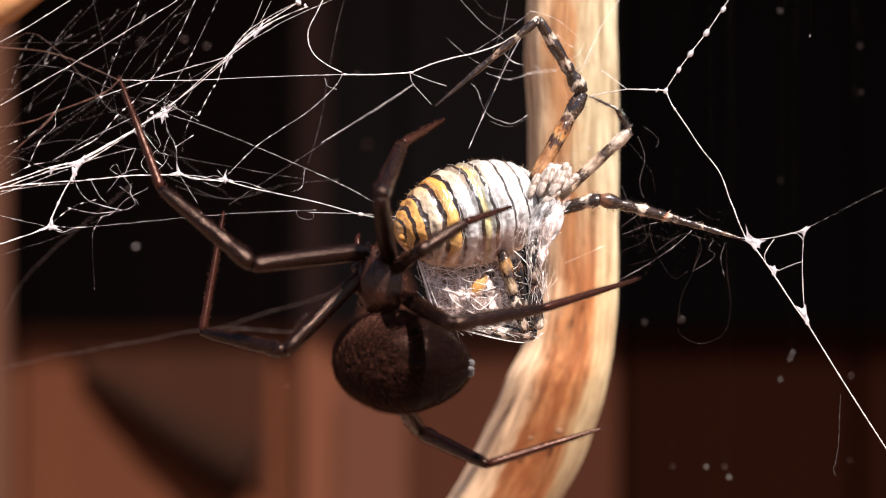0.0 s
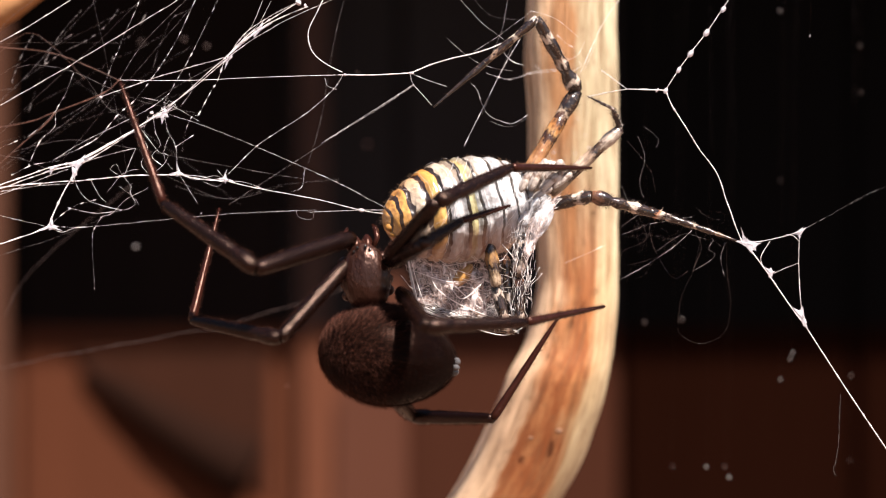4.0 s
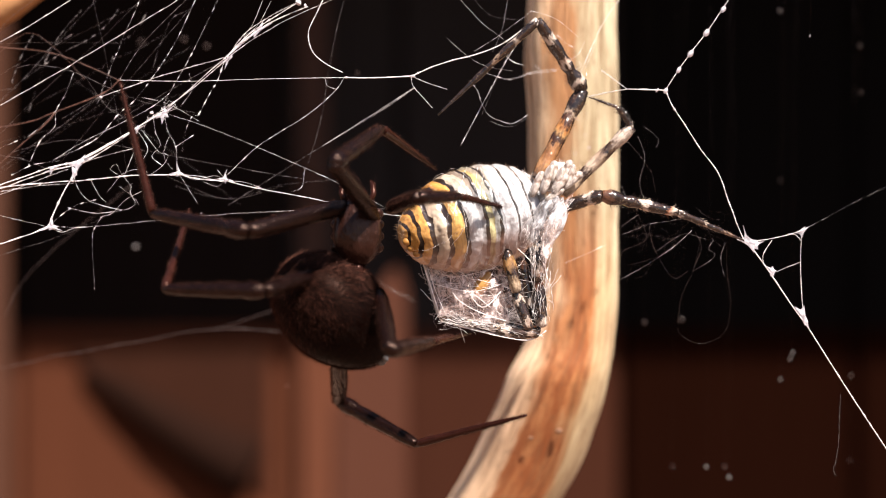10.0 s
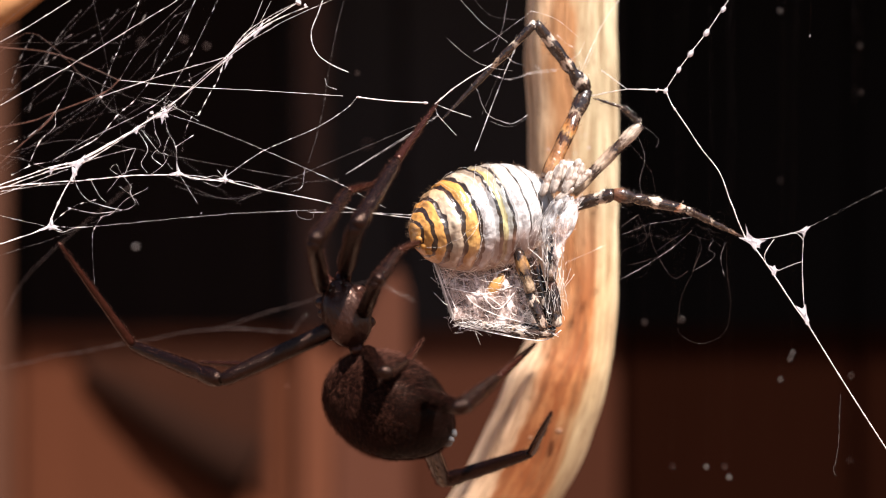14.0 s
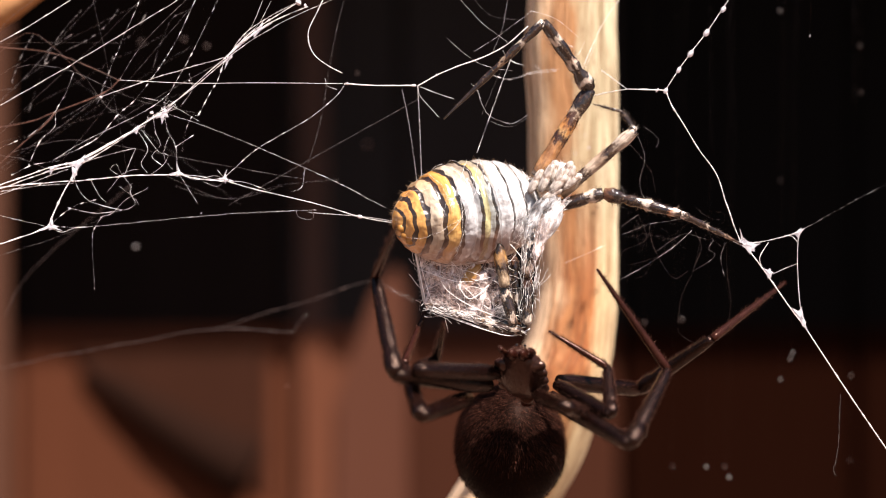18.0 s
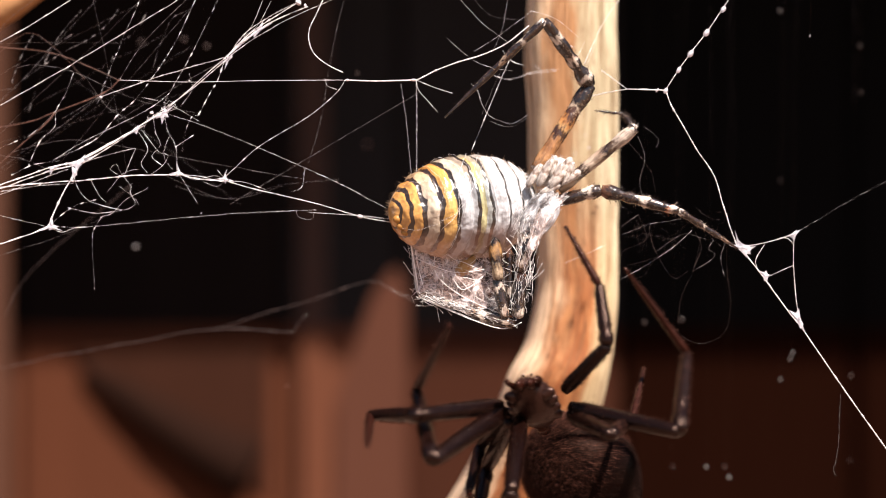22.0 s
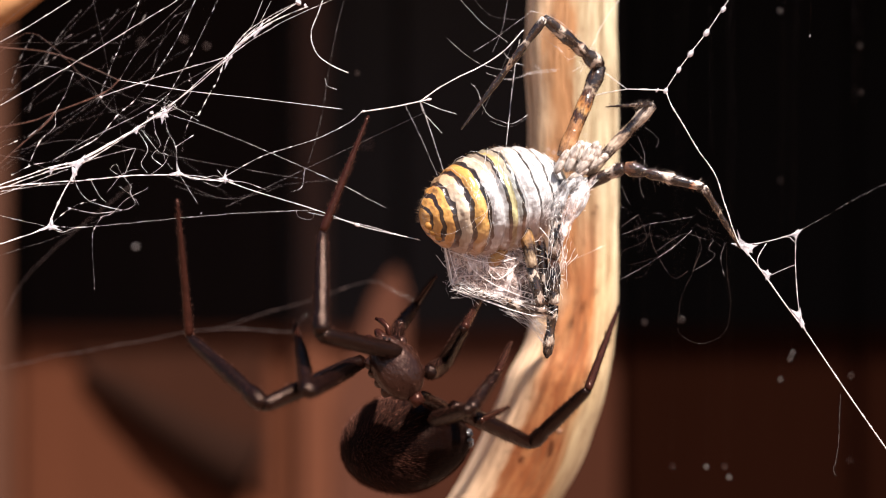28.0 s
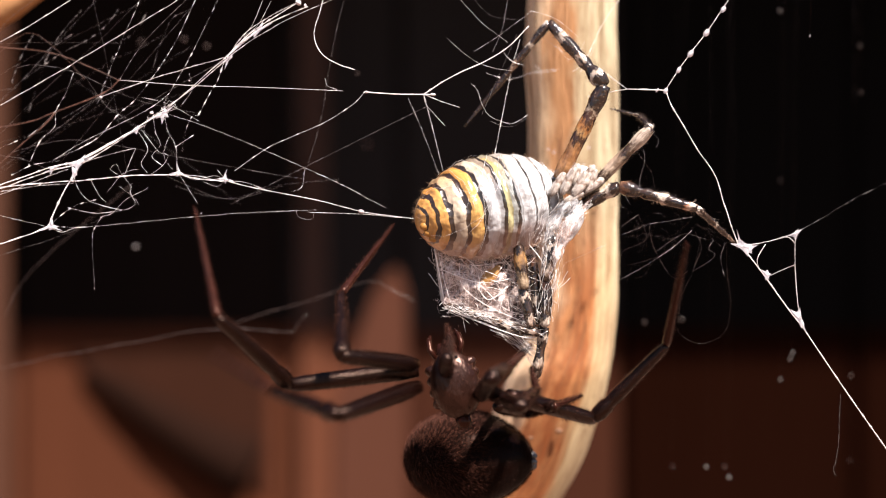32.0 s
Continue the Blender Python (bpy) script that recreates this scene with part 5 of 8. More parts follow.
for pts, r in (([(-1.84, -0.68), (-1.12, -2.84), (-0.36, -5.24)], 1.8), ([(-1.56, -0.84), (-0.76, -3.16), (0.04, -5)], 1.2), ([(-0.36, -5.24), (1.84, -5.8), (4.84, -6.52)], 1.8), ([(-1.36, -1.56), (0.64, -2.12), (3.44, -1.48)], 1.1), ([(-1.12, -2.56), (1.84, -3.16), (4.64, -2.36)], 1.0), ([(0.24, -1.96), (0.64, -3.56), (2.64, -4.76), (5.44, -5.56)], 1.3),
               ([(1.04, -2.36), (2.48, -4.28), (3.84, -3.16)], 1.4), ([(-0.56, -3.96), (1.44, -3.16), (3.84, -4.76), (6.24, -5.16)], 1.3), ([(4.84, 0.04), (6.04, -1.16), (7.04, -3.16)], 1.2), ([(7.24, 1.64), (6.84, 0.04), (7.12, -2.36)], 1.4), ([(7.04, -5.96), (5.84, -6.6), (3.84, -6.36), (0.64, -5.56)], 1.6)):
    wrapped(pts, r, -1.2)
for i in range(430):
    u, v = dice.random(), dice.random()
    x = -1.96 + 1.2 * v + u * (9.0 - v)
    z = -0.44 - 5.6 * v + 0.6 * u
    p = [back @ at(x, z, dice.uniform(-1.8, 1.5))]
    a = dice.choice((0.1, 0.5, -0.6, 2.0, 1.4)) + dice.gauss(0, 0.35)
    k = dice.uniform(0.14, 0.42) * (0.2 if u > 0.72 else 0.35 if v > 0.75 else 1.0)
    for s in range(8):
        a += dice.gauss(0, 0.20)
        p.append(p[-1] + Vector((math.cos(a), dice.gauss(0, 0.15), math.sin(a))) * k * MM)
    spin(bm, p, [dice.choice((0.006, 0.009, 0.012, 0.020)) * MM] * 9, 3)
for i in range(110):
    t = dice.random()
    x, z = 8.04 - 3.0 * t + dice.gauss(0, 0.36), 2.76 - 2.8 * t + dice.gauss(0, 0.36)
    p = back @ at(x, z, dice.uniform(-2.2, -0.2))
    a = 0.75 + dice.gauss(0, 0.4)
    q = p + Vector((math.cos(a), dice.gauss(0, 0.2), math.sin(a))) * dice.uniform(0.5, 1.4) * MM
    spin(bm, [p.lerp(q, s / 4) + Vector((dice.gauss(0, 0.03), 0, dice.gauss(0, 0.03))) * MM for s in range(5)], [dice.choice((0.006, 0.009, 0.014)) * MM] * 5, 3)
# silk laid up and down the bound legs
for i in range(90):
    x, z = dice.uniform(5.9, 7.5), dice.uniform(-5.4, 0.6)
    p = back @ at(x - 0.1 * z * 0.2, z, dice.uniform(-2.1, -1.5))
    a = 1.6 + dice.gauss(0, 0.2)
    q = p + Vector((math.cos(a), dice.gauss(0, 0.1), math.sin(a))) * dice.uniform(0.6, 1.8) * MM
    spin(bm, [p.lerp(q, s / 4) + Vector((dice.gauss(0, 0.04), 0, dice.gauss(0, 0.04))) * MM for s in range(5)], [dice.choice((0.006, 0.010, 0.015)) * MM] * 5, 3)
# the rolled lower edge, thick with silk
for i in range(260):
    t = dice.random()
    x, z = -0.55 + 6.2 * t + dice.gauss(0, 0.12), -5.05 - 1.05 * t + dice.gauss(0, 0.14)
    p = back @ at(x, z, dice.uniform(-2.0, -0.9))
    a = -0.15 + dice.gauss(0, 0.18)
    q = p + Vector((math.cos(a), dice.gauss(0, 0.2), math.sin(a))) * dice.uniform(0.5, 1.3) * MM
    spin(bm, [p.lerp(q, s / 4) + Vector((dice.gauss(0, 0.04), 0, dice.gauss(0, 0.04))) * MM for s in range(5)], [dice.choice((0.006, 0.009, 0.014)) * MM] * 5, 3)
tagged(part("fine_silk", bm, SILK, wrap), kind="stuff")


def film(c00, c10, c01, c11, y0, swell, name="silk_film"):
    """A thin crumpled sheet between four stage corners."""
    bm = bmesh.new()
    n = 22
    grid = []
    for i in range(n + 1):
        row = []
        for j in range(n + 1):
            u, v = i / n, j / n
            x = (c00[0] * (1 - u) + c10[0] * u) * (1 - v) + (c01[0] * (1 - u) + c11[0] * u) * v
            z = (c00[1] * (1 - u) + c10[1] * u) * (1 - v) + (c01[1] * (1 - u) + c11[1] * u) * v
            w = noise.noise(Vector((x * 0.9, z * 0.9, y0)))
            d = y0 - swell * math.sin(math.pi * u) * math.sin(math.pi * v) + 0.45 * w
            edge = 0.22 * noise.noise(Vector((x * 1.7, z * 1.7, 4.0)))
            row.append(bm.verts.new(back @ at(x + edge, z + edge * 0.7, d)))
        grid.append(row)
    for i in range(n):
        for j in range(n):
            bm.faces.new((grid[i][j], grid[i + 1][j], grid[i + 1][j + 1], grid[i][j + 1]))
    return part(name, bm, FILM, wrap, "thin see-through silk sheet")


# crumpled white silk over the waist
bm = bmesh.new()
blob(bm, Vector(), (1.15 * MM, 0.8 * MM, 1.75 * MM), None, 70, 60,
     lambda u, a: 1.0 + 0.08 * math.sin(5 * a + 6 * u) + 0.10 * math.sin(17 * u + 2 * math.sin(3 * a)) + 0.05 * math.sin(41 * u - 5 * a))
part("silk_cap", bm, CRUMPLED, wrap, "crumpled shiny white silk over the waist", prey_place(*(7.25, 1.85), -1.3, -24.0))
trailing = limb("trailing_leg", prey, 3.8, [(0, 0.34), (0.2, 0.40), (0.45, 0.30), (0.7, 0.40), (0.9, 0.34), (1, 0.08)], LEG_TIBIA, "dark ringed leg end bound in silk", 60, 0.4)
bm = bmesh.new()
for i in range(70):
    t = dice.random()
    p = Vector((dice.uniform(0.2, 3.0), dice.gauss(0, 0.3), dice.uniform(-0.5, -0.1))) * MM
    q = Vector((dice.uniform(-0.4, 0.6) + 0.5 * t, dice.gauss(0, 0.2), -1.0 - 2.8 * t)) * MM
    spin(bm, [p.lerp(q, s / 5) + Vector((dice.gauss(0, 0.05), dice.gauss(0, 0.05), dice.gauss(0, 0.05))) * MM for s in range(6)], [dice.choice((0.006, 0.009, 0.013)) * MM] * 6, 3)
tagged(part("fine_silk", bm, SILK, trailing, "loose white silk"), kind="stuff")

film(*[(-1.68, -0.84), (3.84, -2.04), (-0.48, -5.08), (4.72, -6.36)], -0.9, 0.5)
film(*[(-1.5, -0.3), (5.6, -0.4), (-0.40, -5.0), (6.0, -6.2)], 1.3, 0.3)
film(*[(6.84, 1.64), (8.96, 3.84), (6.64, -2.36), (8.04, 1.44)], -2.2, 0.4)


# ---- the dark spider that wraps it ----
HUNTER_Y = -5.0
hunter = empty("black_spider", Matrix.Translation(at(-4.5, -2.4, HUNTER_Y)), "black-brown widow spider with a round velvety abdomen", "spider")


def chest_shape(u, a):
    return 1.0 - 0.22 * u * u + 0.05 * math.cos(2 * a) + 0.06 * math.sin(6 * u) * max(math.sin(a), 0.0)


bm = bmesh.new()
blob(bm, Vector(), (2.35 * MM, 1.65 * MM, 1.25 * MM), None, 22, 26, chest_shape)
chest = part("cephalothorax", bm, CHEST, hunter, "dark brown shiny head and chest")
bm = bmesh.new()
for i in range(1500):
    u, a = dice.uniform(0.06, 0.96), dice.uniform(0, 6.283)
    r = math.sin(math.pi * u) * chest_shape(u, a)
    q = Vector((-math.cos(math.pi * u) * 2.35, r * math.cos(a) * 1.65, r * math.sin(a) * 1.25)) * MM
    hair(bm, q * 0.995, q.normalized() + Vector((0.8, dice.gauss(0, 0.4), dice.gauss(0, 0.4))), dice.uniform(0.12, 0.36) * MM, 0.009 * MM)
tagged(part("fine_hair", bm, HAIR_BROWN, chest, "short brown hairs"), kind="stuff")
for s in (-1, 1):
    for x in (-0.9, -0.25, 0.4, 1.0):
        bm = bmesh.new()
        blob(bm, Vector(), (0.50 * MM, 0.9 * MM, 0.42 * MM), None, 12, 14)
        part("coxa", bm, CHEST, hunter, "", pose(x * MM, s * 0.92 * MM, -0.30 * MM, 0, 0, s * x * -22))
for s in (-1, 1):
    bm = bmesh.new()
    blob(bm, Vector(), (0.75 * MM, 0.36 * MM, 0.42 * MM), None, 8, 10)
    part("chelicera", bm, LEG_RED, hunter, "", pose(2.2 * MM, s * 0.38 * MM, -0.35 * MM, 0, 30, 0))
    bm = bmesh.new()
    spin(bm, [Vector((0, 0, 0)), Vector((0.7, s * 0.25, 0.0)) * MM, Vector((1.3, s * 0.12, -0.2)) * MM, Vector((1.7, s * -0.1, -0.5)) * MM], [0.20 * MM, 0.19 * MM, 0.20 * MM, 0.10 * MM], 8)
    for i in range(40):
        hair(bm, Vector((dice.uniform(0.5, 1.6), s * 0.12, -0.2)) * MM, Vector((dice.uniform(0, 1), dice.gauss(0, 1), dice.gauss(0, 1))), dice.uniform(0.25, 0.55) * MM, 0.012 * MM)
    part("palp", bm, LEG_RED, hunter, "hairy brown palp", pose(1.9 * MM, s * 0.75 * MM, -0.2 * MM, 0, 12, s * 8))
    for x, y, z, e in ((2.05, 0.28, 0.62, 0.11), (1.8, 0.55, 0.6, 0.10)):
        bm = bmesh.new()
        blob(bm, Vector(), (e * MM, e * MM, e * MM), None, 6, 8)
        part("eye", bm, EYE_BLACK, hunter, "", pose(x * MM, s * y * MM, z * MM))


def ball_shape(u, a):
    return 1.04 + 0.06 * (0.5 - u) - 0.85 * max(u - 0.60, 0.0) ** 1.3 + 0.010 * math.sin(7 * a + 5 * u) + 0.012 * math.sin(17 * u + 2 * a)


BALL = (4.65, 3.22, 3.75)
bm = bmesh.new()
blob(bm, Vector(), tuple(b * MM for b in BALL), None, 48, 48, ball_shape)
ball = part("abdomen", bm, ABDOMEN_BLACK, hunter, "round black-brown abdomen with fine velvety hair")
bm = bmesh.new()
for i in range(38000):
    w = dice.uniform(-1, 1)
    u = math.acos(-w) / math.pi
    if dice.random() < (w + 0.42) * 1.3:
        continue
    a = dice.uniform(0, 6.283)
    r = math.sin(math.pi * u) * ball_shape(u, a)
    q = Vector((w * BALL[0], r * math.cos(a) * BALL[1], r * math.sin(a) * BALL[2])) * MM
    hair(bm, q * 0.998, q.normalized() + Vector((0.9, dice.gauss(0, 0.3), dice.gauss(0, 0.3))), dice.uniform(0.25, 0.66) * MM, 0.0085 * MM)
tagged(part("fine_hair", bm, HAIR_BROWN, ball, "short brown hairs"), kind="stuff")
bm = bmesh.new()
for i in range(16000):
    w = dice.uniform(-0.45, 0.97)
    u, a = math.acos(-w) / math.pi, dice.uniform(0, 6.283)
    r = math.sin(math.pi * u) * ball_shape(u, a)
    q = Vector((w * BALL[0], r * math.cos(a) * BALL[1], r * math.sin(a) * BALL[2])) * MM
    hair(bm, q * 0.998, q.normalized() + Vector((1.2, dice.gauss(0, 0.4), dice.gauss(0, 0.4))), dice.uniform(0.14, 0.36) * MM, 0.0085 * MM)
tagged(part("dark_hair", bm, HAIR_BLACK, ball, "short black hairs towards the tail"), kind="stuff")
for y, z, s in ((0.32, 0.28, 0.36), (-0.32, 0.28, 0.36), (0.3, -0.3, 0.34), (-0.3, -0.3, 0.34), (0.0, 0.62, 0.26)):
    bm = bmesh.new()
    spin(bm, [Vector((-0.4, 0, 0)) * MM, Vector((0.0, 0, 0)), Vector((0.45, 0, 0)) * MM, Vector((0.62, 0, 0)) * MM], [s * MM, s * MM, s * 0.8 * MM, s * 0.35 * MM], 10)
    part("spinneret", bm, SPINNERET, ball, "grey-brown spinneret", pose(4.28 * MM, y * 1.1 * MM, z * 1.1 * MM))
bm = bmesh.new()
spin(bm, [Vector((-2.2, 0, 0)) * MM, Vector((-3.0, 0, 0)) * MM], [0.55 * MM, 0.5 * MM], 10)
part("waist", bm, LEG_RED, hunter, "")

# eight legs by name; lengths of femur, tibia and metatarsus in mm, their thickness, the depth that each joint leans to
LEGS = {"a": ((8.6, 8.2, 9.2), 1.00, (-7.5, -7.0, -6.5)), "b": ((7.6, 6.8, 8.8), 0.92, (-8.0, -8.0, -5.0)),
        "c": ((7.8, 7.6, 8.8), 0.98, (-9.0, -7.0, -3.0)), "d": ((5.2, 4.2, 4.6), 0.80, (-7.0, -5.0, -3.5)),
        "e": ((8.0, 7.6, 8.2), 0.95, (-10.0, -7.5, -4.0)), "f": ((8.4, 7.4, 9.0), 0.98, (-2.0, -2.0, -1.0)),
        "g": ((5.8, 5.6, 5.0), 0.80, (-7.0, -6.0, -3.0)), "h": ((6.0, 5.0, 5.4), 0.76, (-2.0, -1.0, 0.0))}
HUNTER_LEGS = {}
for key, (lengths, w, lean) in LEGS.items():
    f, t, m = lengths
    w *= 0.85
    HUNTER_LEGS[key] = (
        limb("femur", hunter, f, [(0, 0.561 * w), (0.15, 0.708 * w), (0.6, 0.683 * w), (0.92, 0.61 * w), (1, 0.488 * w)], LEG_BLACK, "", 800, 0.27, HAIR_DARK, True),
        limb("tibia", hunter, t, [(0, 0.50 * w), (0.08, 0.70 * w), (0.20, 0.68 * w), (0.235, 0.54 * w), (0.30, 0.62 * w), (0.85, 0.50 * w), (1, 0.37 * w)], LEG_BLACK, "", 800, 0.27, HAIR_DARK, True),
        limb("metatarsus", hunter, m, [(0, 0.329 * w), (0.05, 0.378 * w), (0.4, 0.305 * w), (0.66, 0.256 * w), (0.68, 0.226 * w), (1, 0.11 * w)], LEG_RED, "red-brown outer leg", 480, 0.30, HAIR_DARK, True))


# ---- what moves, and when ----
def blend(keys, t):
    """Values between keyed rows [(t, (numbers...))], gliding without overshoot."""
    if t <= keys[0][0]:
        return list(keys[0][1])
    if t >= keys[-1][0]:
        return list(keys[-1][1])
    i = max(k for k in range(len(keys) - 1) if keys[k][0] <= t)
    (t0, v0), (t1, v1) = keys[i], keys[i + 1]
    h = t1 - t0
    s = (t - t0) / h
    out = []
    for n in range(len(v0)):
        d = (v1[n] - v0[n]) / h
        before = (v0[n] - keys[i - 1][1][n]) / (t0 - keys[i - 1][0]) if i > 0 else d
        after = (keys[i + 2][1][n] - v1[n]) / (keys[i + 2][0] - t1) if i + 2 < len(keys) else d
        m0 = 2 * before * d / (before + d) if before * d > 0 else 0.0
        m1 = 2 * after * d / (after + d) if after * d > 0 else 0.0
        out.append((2 * s ** 3 - 3 * s * s + 1) * v0[n] + (s ** 3 - 2 * s * s + s) * h * m0 + (3 * s * s - 2 * s ** 3) * v1[n] + (s ** 3 - s * s) * h * m1)
    return out


STEP = 0.1
TIMES = [round(i * STEP, 2) for i in range(int(32.0 / STEP) + 1)]


def reach(start, x, z, length, lean):
    """The point over stage (x, z) that lies length from start, on the side towards the depth lean; mm."""
    o, d = Vector((x, 0, z)), Vector((x / NEAR, 1.0, z / NEAR))
    q = o - start
    a, b, c = d.dot(d), q.dot(d), q.dot(q) - length * length
    disc = b * b - a * c
    if disc <= 0:
        p = o + d * (-b / a)
        return start + (p - start).normalized() * length
    roots = [(-b + k * math.sqrt(disc)) / a for k in (-1, 1)]
    y = min(roots, key=lambda r: abs(r - lean) + 5 * max(-15.2 - r, 0.0) + 3 * max(r - 3.0, 0.0))
    y = max(min(y, 6.0), -16.0)
    p = o + d * y
    return start + (p - start).normalized() * length


def chain(points, lengths, lean, root_y):
    """The four joints of a leg in mm, from its four stage points."""
    joints = [at_mm(points[0][0], points[0][1], root_y)]
    for (x, z), n, y in zip(points[1:], lengths, lean):
        joints.append(reach(joints[-1], x, z, n, y))
    return joints


def to_world(p):
    return Vector((p.x, p.y, p.z + STAGE_HIGH)) * MM


def leg_rows(keys, lengths, frames_of):
    """Rows for the three lengths of a leg, in the space of its thing."""
    rows = [[], [], []]
    turn = [None, None, None]
    for t in TIMES:
        flat = blend(keys, t)
        j = [Vector(flat[3 * i:3 * i + 3]) for i in range(4)]
        p = j[0]
        back = frames_of[t].inverted()
        for k in range(3):
            way = (j[k + 1] - j[k]).normalized()
            if turn[k] is None:
                turn[k] = (Vector((1, 0, 0)).rotation_difference(way), way)
            else:
                q, old = turn[k]
                turn[k] = (old.rotation_difference(way) @ q, way)
            rows[k].append((t, back @ (Matrix.Translation(to_world(p)) @ turn[k][0].to_matrix().to_4x4())))
            p = p + way * lengths[k]
    return rows


def flat_turn(x, z):
    """The turn that lays x along (x, z) in the web's plane, with z to the front."""
    n = math.hypot(x, z) or 1.0
    c, s = x / n, z / n
    return Matrix(((c, -s, 0), (0, 0, -1), (s, c, 0))).to_4x4()


BODY, LEG_KEYS = [], {k: {} for k in LEGS}


def stance(t, body, back="", **legs):
    """How the dark spider stands at t: chest, head, abdomen and tail on the stage; then root, knee, ankle and tip of its legs."""
    BODY.append((t, [n for p in body for n in p]))
    ax, az = body[2]
    tucked = [(ax - 0.8, az + 1.5), (ax + 1.0, az), (ax - 1.0, az - 0.6), (ax + 0.6, az + 0.3)]
    for key in "gh":
        if t < 13.2:
            legs[key] = tucked
    for key, points in legs.items():
        lean = [y + 10.0 for y in LEGS[key][2]] if key in back or points is tucked else LEGS[key][2]
        LEG_KEYS[key][t] = [n for p in chain(points, LEGS[key][0], lean, HUNTER_Y + (1.0 if key in "fh" else 0.0)) for n in p]


# how far the chest rolls over and tips up, and how far the abdomen rolls, in degrees
TURNED = [(0.0, (0, 0, 0)), (13.2, (0, 0, 0)), (14.6, (20, 0, 10)), (16.5, (150, 40, 80)), (17.0, (165, 45, 90)), (24.0, (165, 40, 90)), (25.5, (130, 20, 60)), (27.5, (20, 0, 10)), (32.0, (0, 0, 0))]


def move_hunter():
    where = {}
    belly = []
    for t in TIMES:
        cx, cz, hx, hz, ax, az, sx, sz = blend(BODY, t)
        over = blend(TURNED, t)
        m = Matrix.Translation(at(cx, cz, HUNTER_Y)) @ flat_turn(hx - cx, hz - cz) @ pose(0, 0, 0, over[0], 0, 0) @ pose(0, 0, 0, 0, over[1], 0)
        where[t] = m
        deep = 0.6 + 6.4 * min(max((t - 14.6) / 1.8, 0.0), 1.0)
        belly.append((t, m.inverted() @ Matrix.Translation(at(ax, az, HUNTER_Y + deep)) @ flat_turn(sx - ax, sz - az) @ pose(0, 0, 0, over[2], 0, 0)))
    walk(hunter, [(t, where[t]) for t in TIMES])
    walk(ball, belly)
    for key, known in LEG_KEYS.items():
        keys = []
        seen = sorted(known)
        for t, body in BODY:
            c = at_mm(body[0], body[1], HUNTER_Y)
            if t in known:
                keys.append((t, known[t]))
                continue
            near = [s for s in seen if s < t][-1:] + [s for s in seen if s > t][:1]
            mixed = [0.0] * 12
            for s in near:
                o = blend(BODY, s)
                shift = c - at_mm(o[0], o[1], HUNTER_Y)
                wgt = 1.0 if len(near) == 1 else 1.0 - abs(s - t) / (near[1] - near[0])
                for i in range(12):
                    mixed[i] += wgt * (known[s][i] + shift[i % 3])
            keys.append((t, mixed))
        for ob, rows in zip(HUNTER_LEGS[key], leg_rows(keys, LEGS[key][0], where)):
            walk(ob, rows)


PREY_ROWS = []


def lie(t, chest_tail, upper_leg, side_leg, far_leg):
    """How the prey lies at t: its chest and tail; knee, bend and tip of three legs."""
    PREY_ROWS.append((t, [n for group in (chest_tail, upper_leg, side_leg, far_leg) for p in group for n in p]))


PREY_LEGS = {"upper": ((7.3, 6.3, 9.6), (-0.5, -1.0, -1.0)), "side": ((6.9, 2.1, 2.1), (-0.5, 0.0, 0.5)), "far": ((4.0, 5.6, 5.2), (-0.8, -0.6, 0.0))}
PREY_PARTS = {"upper": prey_leg(PREY_LEGS["upper"][0], 0.58, (LEG_FEMUR, LEG_TIBIA, LEG_TARSUS)),
              "side": prey_leg(PREY_LEGS["side"][0], 0.47, (LEG_SIDE, LEG_TARSUS, LEG_TARSUS), 0.45),
              "far": prey_leg(PREY_LEGS["far"][0], 0.50, (LEG_FAR, LEG_FAR, LEG_TARSUS))}


